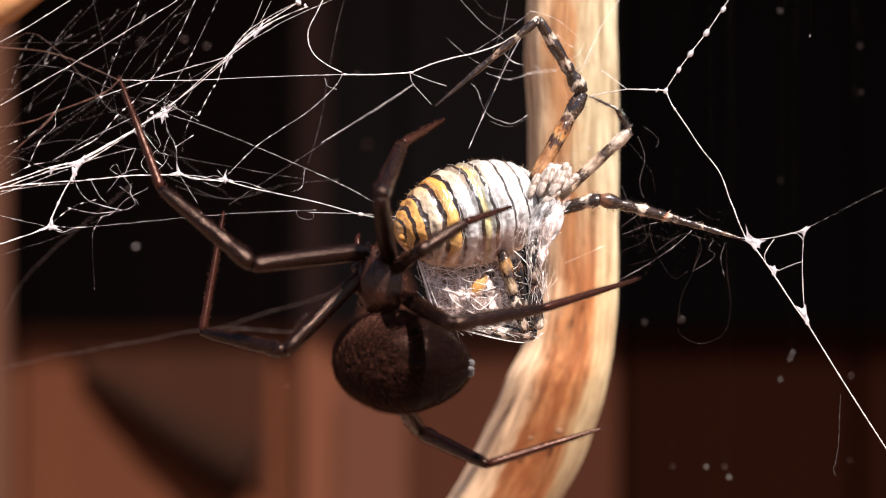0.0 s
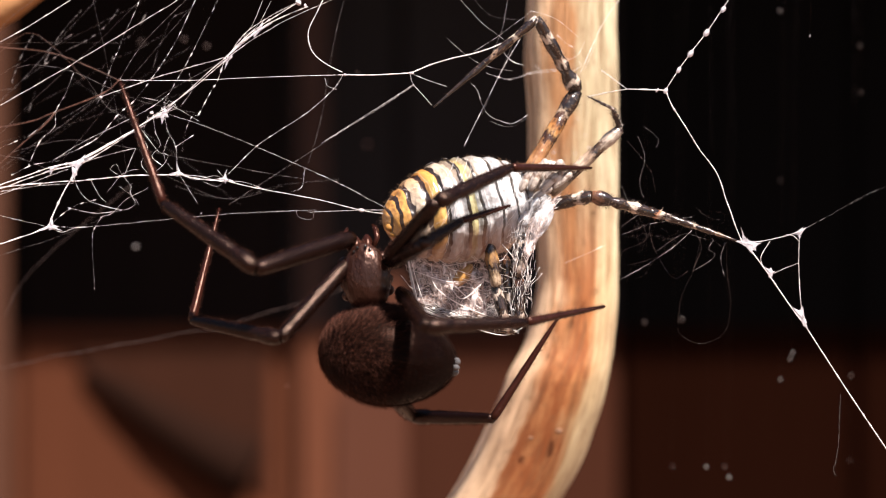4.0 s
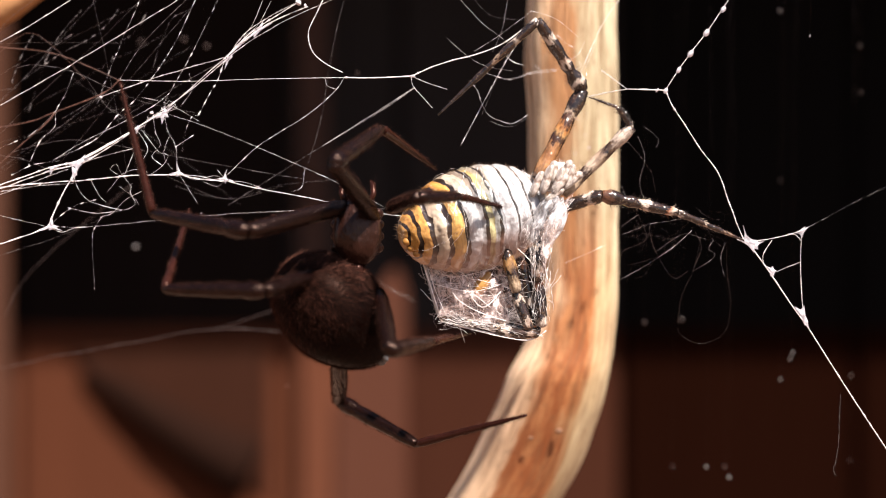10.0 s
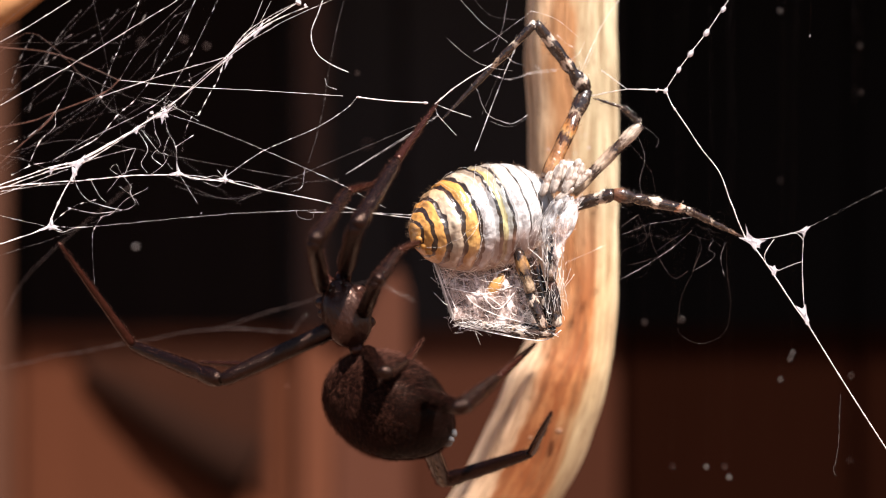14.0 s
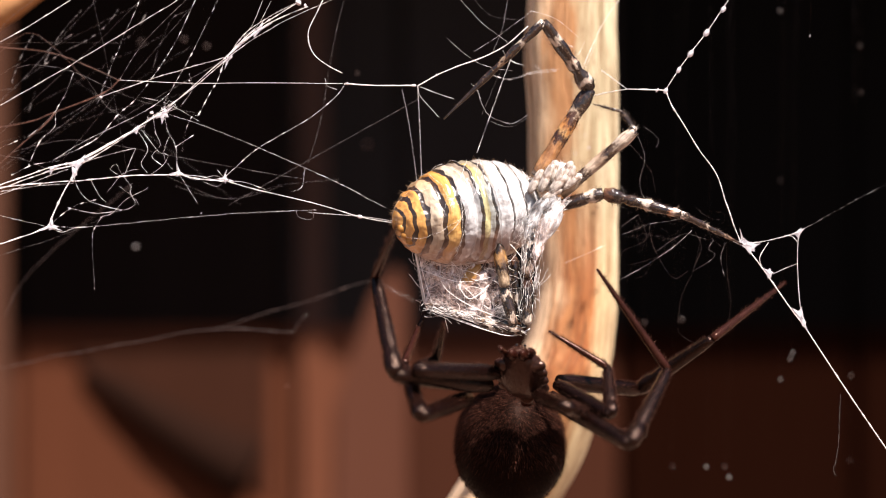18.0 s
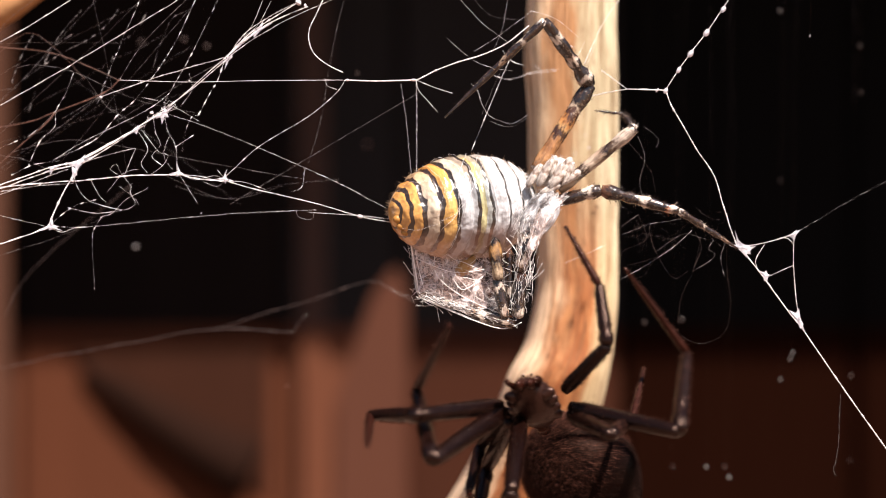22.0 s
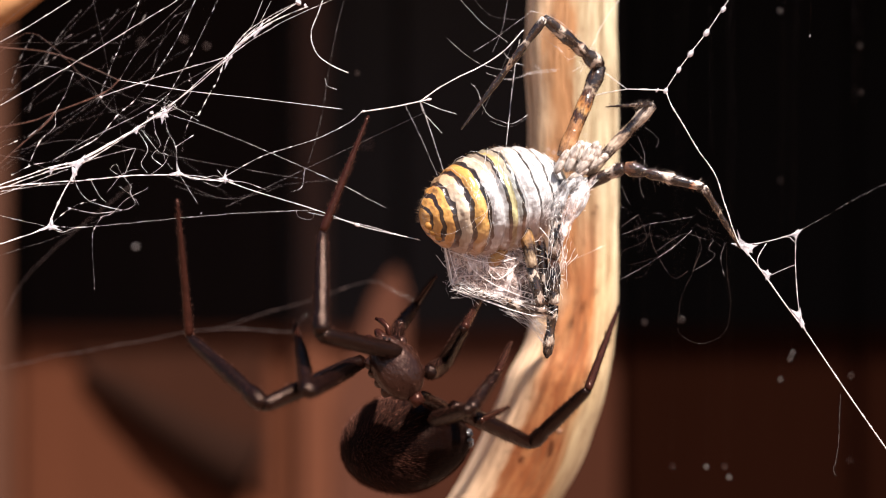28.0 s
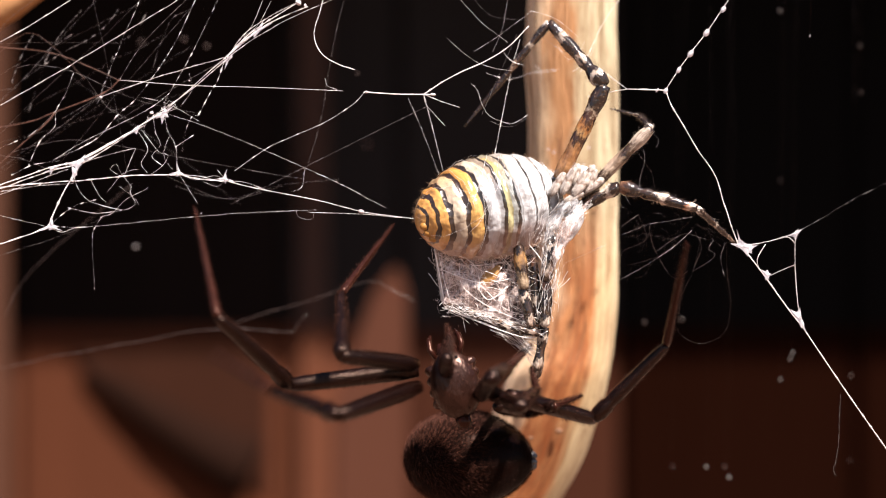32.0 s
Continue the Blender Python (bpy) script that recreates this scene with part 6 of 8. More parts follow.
def move_prey():
    where = {}
    zero = PREY_ROWS[0][1]
    rest = math.atan2(zero[3] - zero[1], zero[2] - zero[0])
    for t in TIMES:
        v = blend(PREY_ROWS, t)
        a = math.atan2(v[3] - v[1], v[2] - v[0]) - rest
        where[t] = Matrix.Translation(at(v[0], v[1], 0.0)) @ Matrix.Rotation(-a, 4, "Y")
    walk(prey, [(t, where[t]) for t in TIMES])
    lies = prey_place(*(1.68, 2.28), 0.0, 15.0)
    half = lambda a: math.hypot(5.85 * math.cos(radians(a)), 3.8 * math.sin(radians(a)))
    walk(prey_abdomen, [(t, Matrix.Translation((0.1 * MM, 0, sink * MM)) @ lies @ pose((half(yaw) - 5.4) * MM, 0, 0, 0, tip, yaw)) for t, yaw, tip, sink in
                        ((0.0, 23, 0, 0.1), (3.0, 21, 0, -0.25), (6.0, 20, 0, -0.5), (10.0, 25, 0, -0.35), (11.0, 28, 0, -0.25), (12.0, 24, 0, -0.15), (14.0, 30, 2, -0.1), (16.5, 24, 0, -0.4), (18.0, 28, 0, -0.55), (20.0, 31, 0, -0.8),
                         (21.0, 30, 0, -0.2), (22.0, 29, 0, -0.8), (23.0, 28, 0, -1.0), (25.5, 27, -2, -1.0), (28.0, 26, -6, -1.1), (30.0, 25, -6, -1.1), (31.0, 25, -6, -0.95), (32.0, 28, -4, -0.1))])
    folded = back @ aim(at(*(6.64, -5.88), -0.6), at(*(4, -5.56), -0.6))
    dropped = where[28.0].inverted() @ aim(at(*(7.84, -3.96), -0.6), at(*(7.36, -7.64), -0.6))
    walk(trailing, [(0.0, folded), (25.0, folded), (26.4, folded.lerp(dropped, 0.5)), (27.6, dropped), (32.0, dropped)])
    hips = {"upper": (6.48, 4.84), "side": (8.24, 3.72), "far": (7.52, 2.6)}
    for n, (key, (lengths, lean)) in enumerate(PREY_LEGS.items()):
        keys = []
        for t, v in PREY_ROWS:
            m = where[min(TIMES, key=lambda s: abs(s - t))] @ Matrix.Translation(-at(*PREY_C, 0.0))
            hip = m @ at(*hips[key], 0.0)
            start = Vector((hip.x / MM, hip.y / MM, hip.z / MM - STAGE_HIGH))
            joints = [start]
            for i in range(3):
                k = 4 + n * 6 + i * 2
                joints.append(reach(joints[-1], v[k], v[k + 1], lengths[i], lean[i]))
            keys.append((t, [c for p in joints for c in p]))
        for ob, rows in zip(PREY_PARTS[key], leg_rows(keys, lengths, where)):
            walk(ob, rows)


def sway(ob, rows, y0, y1):
    """A line that starts at one moving stage point and points at another."""
    lift = ob.parent.matrix_basis.inverted()
    walk(ob, [(t, lift @ aim(at(a[0], a[1], y0), at(b[0], b[1], y1))) for t, (a, b) in rows])


def motions():
    move_hunter()
    move_prey()
    move_lines()


stance(0.0, [(-4.48, -2.36), (-4.96, 0.44), (-2.88, -7.96), (2.04, -8.44)], a=[(-5.36, -0.16), (-13.48, -1.16), (-19.96, 4.24), (-22.96, 12.24)], b=[(-5.76, -1.76), (-11.16, -7.24), (-17.04, -5.88), (-15.52, 2.64)], c=[(-3.76, -0.96), (-4.48, 3.64), (-2.88, 7.44), (0.08, 9.16)], d=[(-3.36, -1.36), (-1.76, -0.28), (1.64, 1.92), (4.84, 3)], e=[(-2.76, -3.36), (0.64, -5.36), (7.04, -4.2), (13.84, -2.12)], f=[(-3.76, -9.96), (-1.56, -12.96), (3.12, -15.24), (11.44, -12.64)], g=[(-3.36, -4.76), (-1.76, -6.36), (0.24, -5.96), (1.84, -4.76)], h=[(-3.36, -4.76), (-0.56, -6.36), (2.64, -5.96), (5.84, -6.36)])
stance(0.5, [(-5.16, -1.96), (-5.56, 0.64), (-4.36, -6.96), (0.64, -7.96)], a=[(-5.96, 0.44), (-13.36, -0.84), (-19.96, 4.24), (-22.96, 12.24)], b=[(-6.36, -2.36), (-12.16, -7.36), (-16.96, -5.76), (-15.52, 2.64)], c=[(-4.16, -0.16), (-5.56, 5.04), (-3.36, 7.84), (-0.16, 7.44)], d=[(-3.36, -0.56), (-1.36, 1.64), (1.64, 2.76), (4.84, 2.84)], e=[(-2.56, -3.36), (-2.16, -4.76), (0.64, -5.96), (4.64, -4.76)], f=[(-4.96, -9.96), (-4.56, -11.76), (-0.56, -12.16), (4.64, -11.96)], g=[(-3.76, -4.76), (-1.76, -6.36), (0.24, -6.36), (1.84, -5.16)])
stance(1.0, [(-4.76, -1.56), (-5.16, 0.84), (-5.76, -6.84), (-3.36, -9.96)], a=[(-5.76, 0.64), (-13.16, -0.84), (-20.08, 4.44), (-23.04, 12.24)], b=[(-8.16, -5.16), (-11.96, -7.36), (-17.36, -5.64), (-15.6, 2.64)], c=[(-4.24, 0.64), (-8.48, 3.04), (-6.56, 7.16), (-0.96, 10.52)], d=[(-3.16, 0.44), (-2.36, 2.24), (0.84, 3.64), (4.32, 2.76)], e=[(-2.76, -3.56), (1.24, -12.36), (8.64, -12.96), (16.32, -10.16)], f=[(-5.36, -7.96), (-3.36, -9.36), (-0.76, -8.56), (1.76, -6.36)])
stance(1.5, [(-4.64, -1.96), (-5.16, 0.64), (-3.36, -7.56), (1.44, -8.56)], a=[(-5.76, 0.44), (-13.36, -0.96), (-19.96, 4.24), (-22.96, 12.12)], b=[(-6.36, -2.36), (-11.76, -7.36), (-17.16, -5.76), (-15.52, 2.64)], c=[(-3.96, -0.36), (-4.96, 3.84), (-2.56, 6.44), (1.44, 8.04)], d=[(-3.16, -0.76), (-1.96, 0.64), (1.24, 2.64), (4.64, 3)], e=[(-2.76, -3.36), (-0.96, -7.16), (2.24, -7.96), (5.84, -5.96)], f=[(-4.16, -9.56), (-2.16, -11.76), (3.04, -11.96), (7.84, -7.96)])
stance(2.0, [(-4.64, -2.56), (-5.16, 0.24), (-3.24, -8.36), (1.68, -8.96)], a=[(-5.76, 0.24), (-13.56, -1.24), (-19.96, 3.84), (-22.88, 11.92)], b=[(-5.96, -1.76), (-11.24, -7.24), (-17.04, -5.76), (-15.52, 2.64)], c=[(-3.96, -0.56), (-4.24, 3.64), (-0.76, 6.64), (5.44, 8.44)], d=[(-3.36, -1.36), (-1.96, 0.12), (1.24, 2.04), (4.04, 2.84)], e=[(-2.76, -3.36), (-2.48, -5.56), (3.84, -3.36), (9.12, -1.08)], f=[(-3.76, -10.36), (-1.36, -12.28), (4.52, -11.48), (8.24, -4.16)])
stance(3.0, [(-5.36, -2.16), (-5.76, 0.64), (-3.84, -7.76), (1.04, -8.56)], a=[(-6.36, 0.64), (-13.16, -1.48), (-19.76, 3.24), (-22.84, 11.84)], b=[(-6.56, -1.16), (-11.36, -6.56), (-17.56, -5.24), (-15.2, 2.76)], c=[(-3.96, -0.96), (-0.36, 3.32), (4.84, 5.68), (10.56, 5.76)], d=[(-3.56, -1.16), (-1.56, 0.04), (1.24, 1.84), (4.64, 3)], e=[(-2.96, -3.16), (-1.08, -5.64), (5.84, -5.24), (11.52, -3.76)], f=[(-4.16, -9.96), (-1.88, -12.04), (3.72, -11.96), (8.04, -4.76)])
stance(5.5, [(-5.56, -1.76), (-5.92, 1.04), (-3.92, -7.16), (0.96, -7.96)], a=[(-6.56, 1.04), (-13.36, -1.16), (-19.88, 3.16), (-22.84, 11.84)], b=[(-6.96, -0.76), (-11.84, -5.96), (-18.16, -4.68), (-17.36, 3.08)], c=[(-4.04, -0.36), (-0.64, 3.32), (4.72, 6.04), (10.32, 5.72)], d=[(-3.76, -0.76), (-1.76, 0.84), (1.36, 2.52), (4.84, 3.16)], e=[(-2.96, -2.96), (-1.36, -4.96), (5.92, -4.96), (11.04, -4.44)], f=[(-4.36, -9.16), (-2.56, -11.56), (3.36, -12.04), (8.32, -5.16)])
stance(6.0, [(-5.76, -1.48), (-6.16, 1.32), (-4, -6.68), (0.96, -7.48)], a=[(-6.76, 1.64), (-13.56, -1.04), (-19.96, 2.96), (-22.88, 11.84)], b=[(-7.36, -0.36), (-12.08, -5.64), (-18.64, -4.24), (-17.52, 3.16)], c=[(-4.16, 0.44), (-0.76, 3.24), (4.64, 6.2), (10.24, 5.64)], d=[(-3.96, -0.36), (-1.96, 1.16), (1.44, 2.84), (5.12, 3.32)], e=[(-3.16, -2.76), (-1.48, -4.44), (6.04, -4.84), (10.88, -5.04)], f=[(-4.56, -8.76), (-3.04, -11.24), (3.12, -12.16), (8.56, -5.56)])
stance(7.0, [(-6.08, -0.76), (-6.36, 1.84), (-4.32, -6.36), (0.72, -6.84)], a=[(-7.36, 1.84), (-13.96, -0.56), (-20.36, 2.36), (-22.96, 11.84)], b=[(-7.56, 0.04), (-12.28, -5.24), (-19.04, -4.16), (-18, 3.16)], c=[(-4.88, 0.44), (-5.76, 5.16), (-2.48, 7.92), (1.12, 6.36)], d=[(-4.48, 0.04), (-2.56, 1.32), (0.64, 2.44), (4.64, 2.84)], e=[(-4.16, -2.36), (-3.28, -3.64), (3.84, -3.4), (10.08, -1.96)], f=[(-5.36, -8.76), (-3.96, -11.36), (1.52, -11.76), (7.76, -5.76)])
stance(8.0, [(-5.56, 0.04), (-5.76, 2.64), (-4.64, -5.16), (0.48, -5.56)], a=[(-6.36, 3.04), (-13.16, 1.16), (-19.96, 2.92), (-22.96, 12.04)], b=[(-7.16, 0.84), (-11.88, -2.64), (-18.72, -2.96), (-17.96, 3.04)], c=[(-4.08, 2.04), (-6.88, 5.64), (-3.48, 8.2), (-0.24, 5.64)], d=[(-3.76, 1.24), (-2.28, 2.28), (1.12, 2.84), (4.16, 2.76)], e=[(-4.16, -1.16), (-3.68, -2.36), (3.92, -1.96), (8.08, -0.88)], f=[(-5.76, -7.96), (-4.88, -10.04), (0.88, -10.44), (7.56, -5.24)])
stance(9.0, [(-5.56, 0.24), (-5.84, 2.84), (-4.36, -5.36), (0.72, -5.88)], a=[(-6.36, 3.04), (-13.36, 1.12), (-20.08, 3.16), (-22.96, 11.84)], b=[(-7.16, 0.44), (-11.76, -3.28), (-18.64, -3.24), (-18.16, 2.92)], c=[(-4.08, 2.04), (-6.96, 5.36), (-3.64, 7.88), (-0.32, 5.44)], d=[(-3.76, 1.24), (-2.48, 1.88), (1.24, 2.84), (4.24, 2.76)], e=[(-3.96, -1.56), (-3.16, -3.24), (3.84, -2.6), (8.08, -0.96)], f=[(-5.76, -8.36), (-4.76, -10.28), (1.12, -10.6), (7.8, -5.24)])
stance(10.0, [(-6.08, 1.24), (-6.08, 3.64), (-7.68, -4.44), (-3.76, -7.96)], a=[(-6.96, 3.04), (-13.76, 1.24), (-20.56, 2.52), (-22.88, 11.84)], b=[(-8.16, -1.56), (-12.56, -2.96), (-19.68, -2.84), (-17.96, 2.84)], c=[(-4.88, 2.24), (-7.76, 6.04), (-4.36, 8.52), (-0.48, 5.64)], d=[(-3.76, 2.84), (-1.76, 3.64), (1.24, 3.72), (4.16, 3)], e=[(-4.56, -3.16), (-3.76, -7.16), (-0.76, -6.56), (1.92, -5.96)], f=[(-7.36, -7.96), (-7.36, -10.76), (-1.88, -13.8), (5.92, -11.76)])
stance(10.5, [(-5.36, -1.96), (-5.56, 0.64), (-4.96, -7.96), (-0.96, -9.96)], a=[(-6.56, 0.04), (-13.76, -0.76), (-20.36, 2.64), (-22.8, 11.76)], b=[(-7.36, -2.36), (-13.36, -5.16), (-19.36, -4.36), (-17.56, 2.92)], c=[(-4.16, 0.04), (-7.36, 4.84), (-4.76, 7.64), (-0.96, 6.04)], d=[(-3.36, -0.36), (-1.76, 1.24), (1.24, 2.64), (3.84, 2.84)], e=[(-2.96, -2.36), (0.64, -1.56), (7.04, -1.56), (12.24, -1.16)], f=[(-4.16, -9.96), (-2.56, -12.76), (2.64, -13.36), (7.84, -13.16)])
stance(11.0, [(-6.08, -2.96), (-6.64, -0.56), (-1.84, -8.16), (3.24, -7.48)], a=[(-7.28, -1.24), (-13.88, -1.96), (-19.96, 2.76), (-22.64, 11.64)], b=[(-7.76, -4.16), (-14.16, -8.84), (-19.16, -5.56), (-17.28, 2.92)], c=[(-4.96, -1.16), (-7.16, 4.36), (-5.36, 7.04), (-1.56, 6.64)], d=[(-4.16, -1.56), (-3.36, 0.44), (-0.96, 1.84), (1.44, 2.64)], e=[(-3.36, -1.96), (1.84, 1.16), (7.12, 3.84), (12.12, 7.64)], f=[(-0.96, -9.96), (0.96, -12.6), (4.64, -9.96), (6.08, -3.96)])
stance(11.5, [(-3.76, 1.64), (-4.16, 3.64), (-1.76, -1.56), (0.64, -5.96)], a=[(-5.76, 1.44), (-13.56, 0.16), (-19.36, 4.44), (-22.16, 10.84)], b=[(-6.96, -1.56), (-8.96, -6.36), (-11.36, -4.76), (-12.16, -2.36)], c=[(-3.36, 2.44), (-7.16, 5.24), (-5.36, 7.84), (-1.76, 6.24)], d=[(-0.96, 2.44), (-1.56, 4.44), (0.24, 6.84), (3.04, 9.24)], e=[(-0.16, 2.44), (-3.36, 4.84), (-1.76, 6.24), (0.64, 5.64)], f=[(0.24, -7.16), (3.84, -9.56), (9.44, -9.56), (14.24, -2.76)])
stance(12.0, [(-5.36, 0.04), (-5.56, 2.44), (-4.96, -5.56), (0.04, -6.84)], a=[(-7.16, 1.44), (-13.76, -0.04), (-20.16, 2.64), (-22.84, 11.84)], b=[(-7.16, -1.16), (-11.76, -3.36), (-14.16, -4.76), (-11.36, -5.36)], c=[(-4.56, 1.64), (-8.16, 5.24), (-4.96, 7.8), (-0.48, 5.64)], d=[(-3.76, 1.24), (-2.56, 3.96), (0.64, 4.12), (3.12, 3.24)], e=[(-3.36, -0.56), (0.64, 2.12), (8.04, 3.64), (14.64, 4.44)], f=[(-6.36, -8.76), (-6.36, -11.36), (-0.08, -13.64), (7.12, -8.76)])
stance(12.5, [(-5.36, 0.84), (-5.44, 3.24), (-5.76, -3.96), (-0.96, -5.56)], a=[(-7.16, 1.84), (-13.76, 0.44), (-20.16, 2.64), (-22.76, 11.64)], b=[(-7.36, -0.36), (-12.16, -1.56), (-14.56, -3.96), (-11.36, -5.16)], c=[(-4.56, 2.04), (-8.16, 5.64), (-4.96, 8.04), (-0.56, 5.64)], d=[(-3.76, 1.64), (-2.56, 3.96), (0.64, 4.12), (3.12, 3.24)], e=[(-3.36, 0.04), (0.64, 1.64), (7.04, 4.44), (11.84, 6.44)], f=[(-4.96, -7.16), (-3.76, -11.16), (2.64, -11.56), (9.84, -5.96)])
stance(13.0, [(-5.36, -2.36), (-5.56, 0.44), (-5.44, -7.16), (-2.16, -9.96)], a=[(-7.36, -1.76), (-15.36, -1.96), (-18.56, 0.44), (-21.04, 3.64)], b=[(-7.36, 0.44), (-9.96, 2.92), (-6.88, 5.96), (-3.68, 6.04)], c=[(-4.56, 0.04), (-5.36, 2.76), (-2.48, 7.64), (0.64, 8.04)], d=[(-3.76, -0.36), (-2.56, 0.84), (-0.16, 1.64), (2.24, 2.04)], e=[(-3.36, -3.16), (-0.96, -7.96), (2.64, -7.16), (4.64, -4.76)], f=[(-2.56, -8.36), (-0.96, -10.16), (2.64, -8.16), (4.84, -6.36)])
stance(13.5, [(-7.36, -4.76), (-8.96, -1.16), (-7.68, -10.56), (-4.56, -13.16)], a=[(-8.56, -2.76), (-15.76, -1.36), (-18.96, 0.84), (-20.76, 4.04)], b=[(-8.96, -1.96), (-9.96, 1.84), (-7.36, 4.84), (-2.56, 5.24)], c=[(-8.96, -1.56), (-9.76, -0.36), (-6.56, 2.44), (-2.56, 3.64)], d=[(-7.36, -3.96), (-5.76, -2.76), (-3.76, -0.36), (-2.96, 1.64)], e=[(-4.96, -6.36), (-3.36, -10.36), (0.24, -9.96), (2.24, -6.36)], f=[(-3.76, -9.56), (-2.16, -11.96), (0.64, -11.16), (5.84, -7.16)], g=[(-5.36, -7.16), (-2.56, -14.36), (0.64, -13.96), (4.64, -11.96)])
stance(14.0, [(-6.88, -4.56), (-8.16, -0.56), (-3.76, -11.16), (-0.3, -12.9)], a=[(-7.36, -5.48), (-15.76, -9.32), (-21.96, -6.84), (-27.2, 0.44)], b=[(-8.56, -2.76), (-9.16, 0.44), (-6.76, 4.04), (-3.76, 4.92)], c=[(-6.96, -1.56), (-6.16, 1.56), (-3.28, 6.24), (-0.32, 10.44)], d=[(-5.76, -4.76), (-4.76, -2.36), (-3.16, -0.16), (-0.96, 0.84)], e=[(-1.76, -10.36), (1.24, -11.24), (3.84, -9.16), (6.56, -6.68)], f=[(-0.96, -13.96), (0.04, -16.44), (6.24, -14.44), (7.68, -11.56)], g=[(-5.36, -7.16), (-4.16, -8.76), (-2.56, -7.96), (-1.36, -6.36)])
stance(14.5, [(-5.36, -9.56), (-5.76, -6.36), (-6.16, -14.36), (-5.76, -18.36)], a=[(-7.76, -7.96), (-15.36, -9.84), (-21.96, -7.36), (-27.28, 0.36)], b=[(-6.96, -8.36), (-7.96, -5.16), (-8.16, -0.76), (-3.76, 4.44)], c=[(-6.56, -7.96), (-7.76, -5.16), (-6.96, -1.56), (-3.36, 1.24)], d=[(-5.36, -7.96), (-5.16, -7.36), (-4.16, -3.96), (-3.76, -0.36)], e=[(-3.36, -10.36), (3.84, -14.28), (8.24, -7.96), (10.24, -0.56)], f=[(-3.76, -10.76), (-0.56, -12.76), (4.24, -11.16), (5.64, -6.76)], g=[(-2.56, -11.56), (-0.96, -14.76), (2.24, -11.96), (1.84, -6.36)], h=[(-6.96, -9.96), (-8.96, -9.56), (-11.36, -10.96), (-14.56, -11.16)])
stance(16.5, [(2.64, -7.96), (3.04, -5.56), (0.24, -11.56), (-0.16, -16.36)], a=[(0.64, -8.36), (-4.56, -7.56), (-5.16, -2.76), (-3.76, 2.24)], b=[(0.64, -8.36), (-4.96, -7.16), (-4.76, -2.36), (-1.96, 0.04)], c=[(1.84, -7.96), (-1.76, -7.96), (-2.56, -6.36), (-0.96, -4.76)], d=[(4.64, -8.76), (7.04, -12.36), (10.24, -10.36), (7.44, -5.76)], e=[(4.64, -8.76), (8.64, -13.16), (10.64, -9.96), (7.84, -5.96)], f=[(5.04, -9.56), (6.44, -16.56), (12.44, -16.36), (16.44, -8.36)])
stance(17.0, [(6.24, -8.84), (6.04, -6.16), (4.64, -14.36), (4.64, -17.96)], a=[(4.24, -9.96), (-3.84, -8.56), (-5.12, -1.96), (-3.28, 2.24)], b=[(1.84, -10.56), (-1.16, -11.88), (-1.56, -6.36), (-3.04, 0.44)], c=[(4.64, -8.84), (-1.16, -8.04), (0.04, -6.76), (0.24, -5.16)], d=[(8.24, -9.56), (11.24, -11.24), (10.88, -8.28), (7.16, -5.48)], e=[(8.04, -8.96), (12.96, -13.56), (13.44, -8.16), (10.24, -1.96)], f=[(7.64, -10.56), (11.76, -14.84), (17.24, -15.64), (21.84, -9.64)], g=[(4.64, -10.36), (3.84, -11.96), (4.64, -10.36), (5.44, -7.96)], h=[(7.84, -10.36), (11.84, -13.96), (13.84, -13.16), (16.04, -9.96)])
stance(18.0, [(5.64, -8.76), (5.76, -6.04), (4.76, -14.16), (4.76, -17.96)], a=[(3.24, -9.64), (-3.36, -8.92), (-4.8, -1.96), (-3.28, 1.72)], b=[(1.84, -10.56), (-1.56, -11.8), (-2.76, -8.16), (-1.28, -4.44)], c=[(3.84, -8.76), (-1.68, -8.6), (-0.56, -7.96), (0.04, -5.24)], d=[(8.04, -9.56), (11.92, -11.76), (11.64, -8.36), (7.24, -5.64)], e=[(7.84, -10.68), (13.24, -13.84), (15.92, -8.56), (10.8, -1.28)], f=[(8.24, -9.36), (13.84, -9.96), (19.04, -6.36), (24.24, -2.36)], g=[(6.64, -10.36), (8.64, -11.16), (11.04, -11.96), (12.24, -10.36)], h=[(7.64, -10.36), (11.84, -13.16), (14.24, -13.16), (14.64, -10.36)])
stance(19.0, [(5.64, -8.56), (5.76, -5.96), (4.84, -14.68), (4.84, -18.36)], a=[(4.24, -9.96), (-3.36, -8.56), (-4.16, -1.96), (-3.2, 1.64)], b=[(1.44, -10.88), (-1.16, -11.64), (-2.56, -7.96), (-0.96, -4.56)], c=[(3.84, -8.6), (-1.68, -8.68), (-0.76, -7.96), (-0.32, -5.96)], d=[(8.24, -10.36), (12.56, -11.48), (11.64, -8.16), (7.36, -5.56)], e=[(8.04, -11.08), (14.48, -14.04), (15.44, -8.44), (10.4, -1.32)], f=[(8.04, -9.24), (15.24, -8.44), (21.44, -4.84), (25.12, 0.64)], g=[(6.64, -10.36), (8.64, -10.36), (11.04, -11.96), (12.44, -11.16)], h=[(7.64, -10.36), (12.64, -13.16), (15.04, -13.16), (16.04, -8.76)])
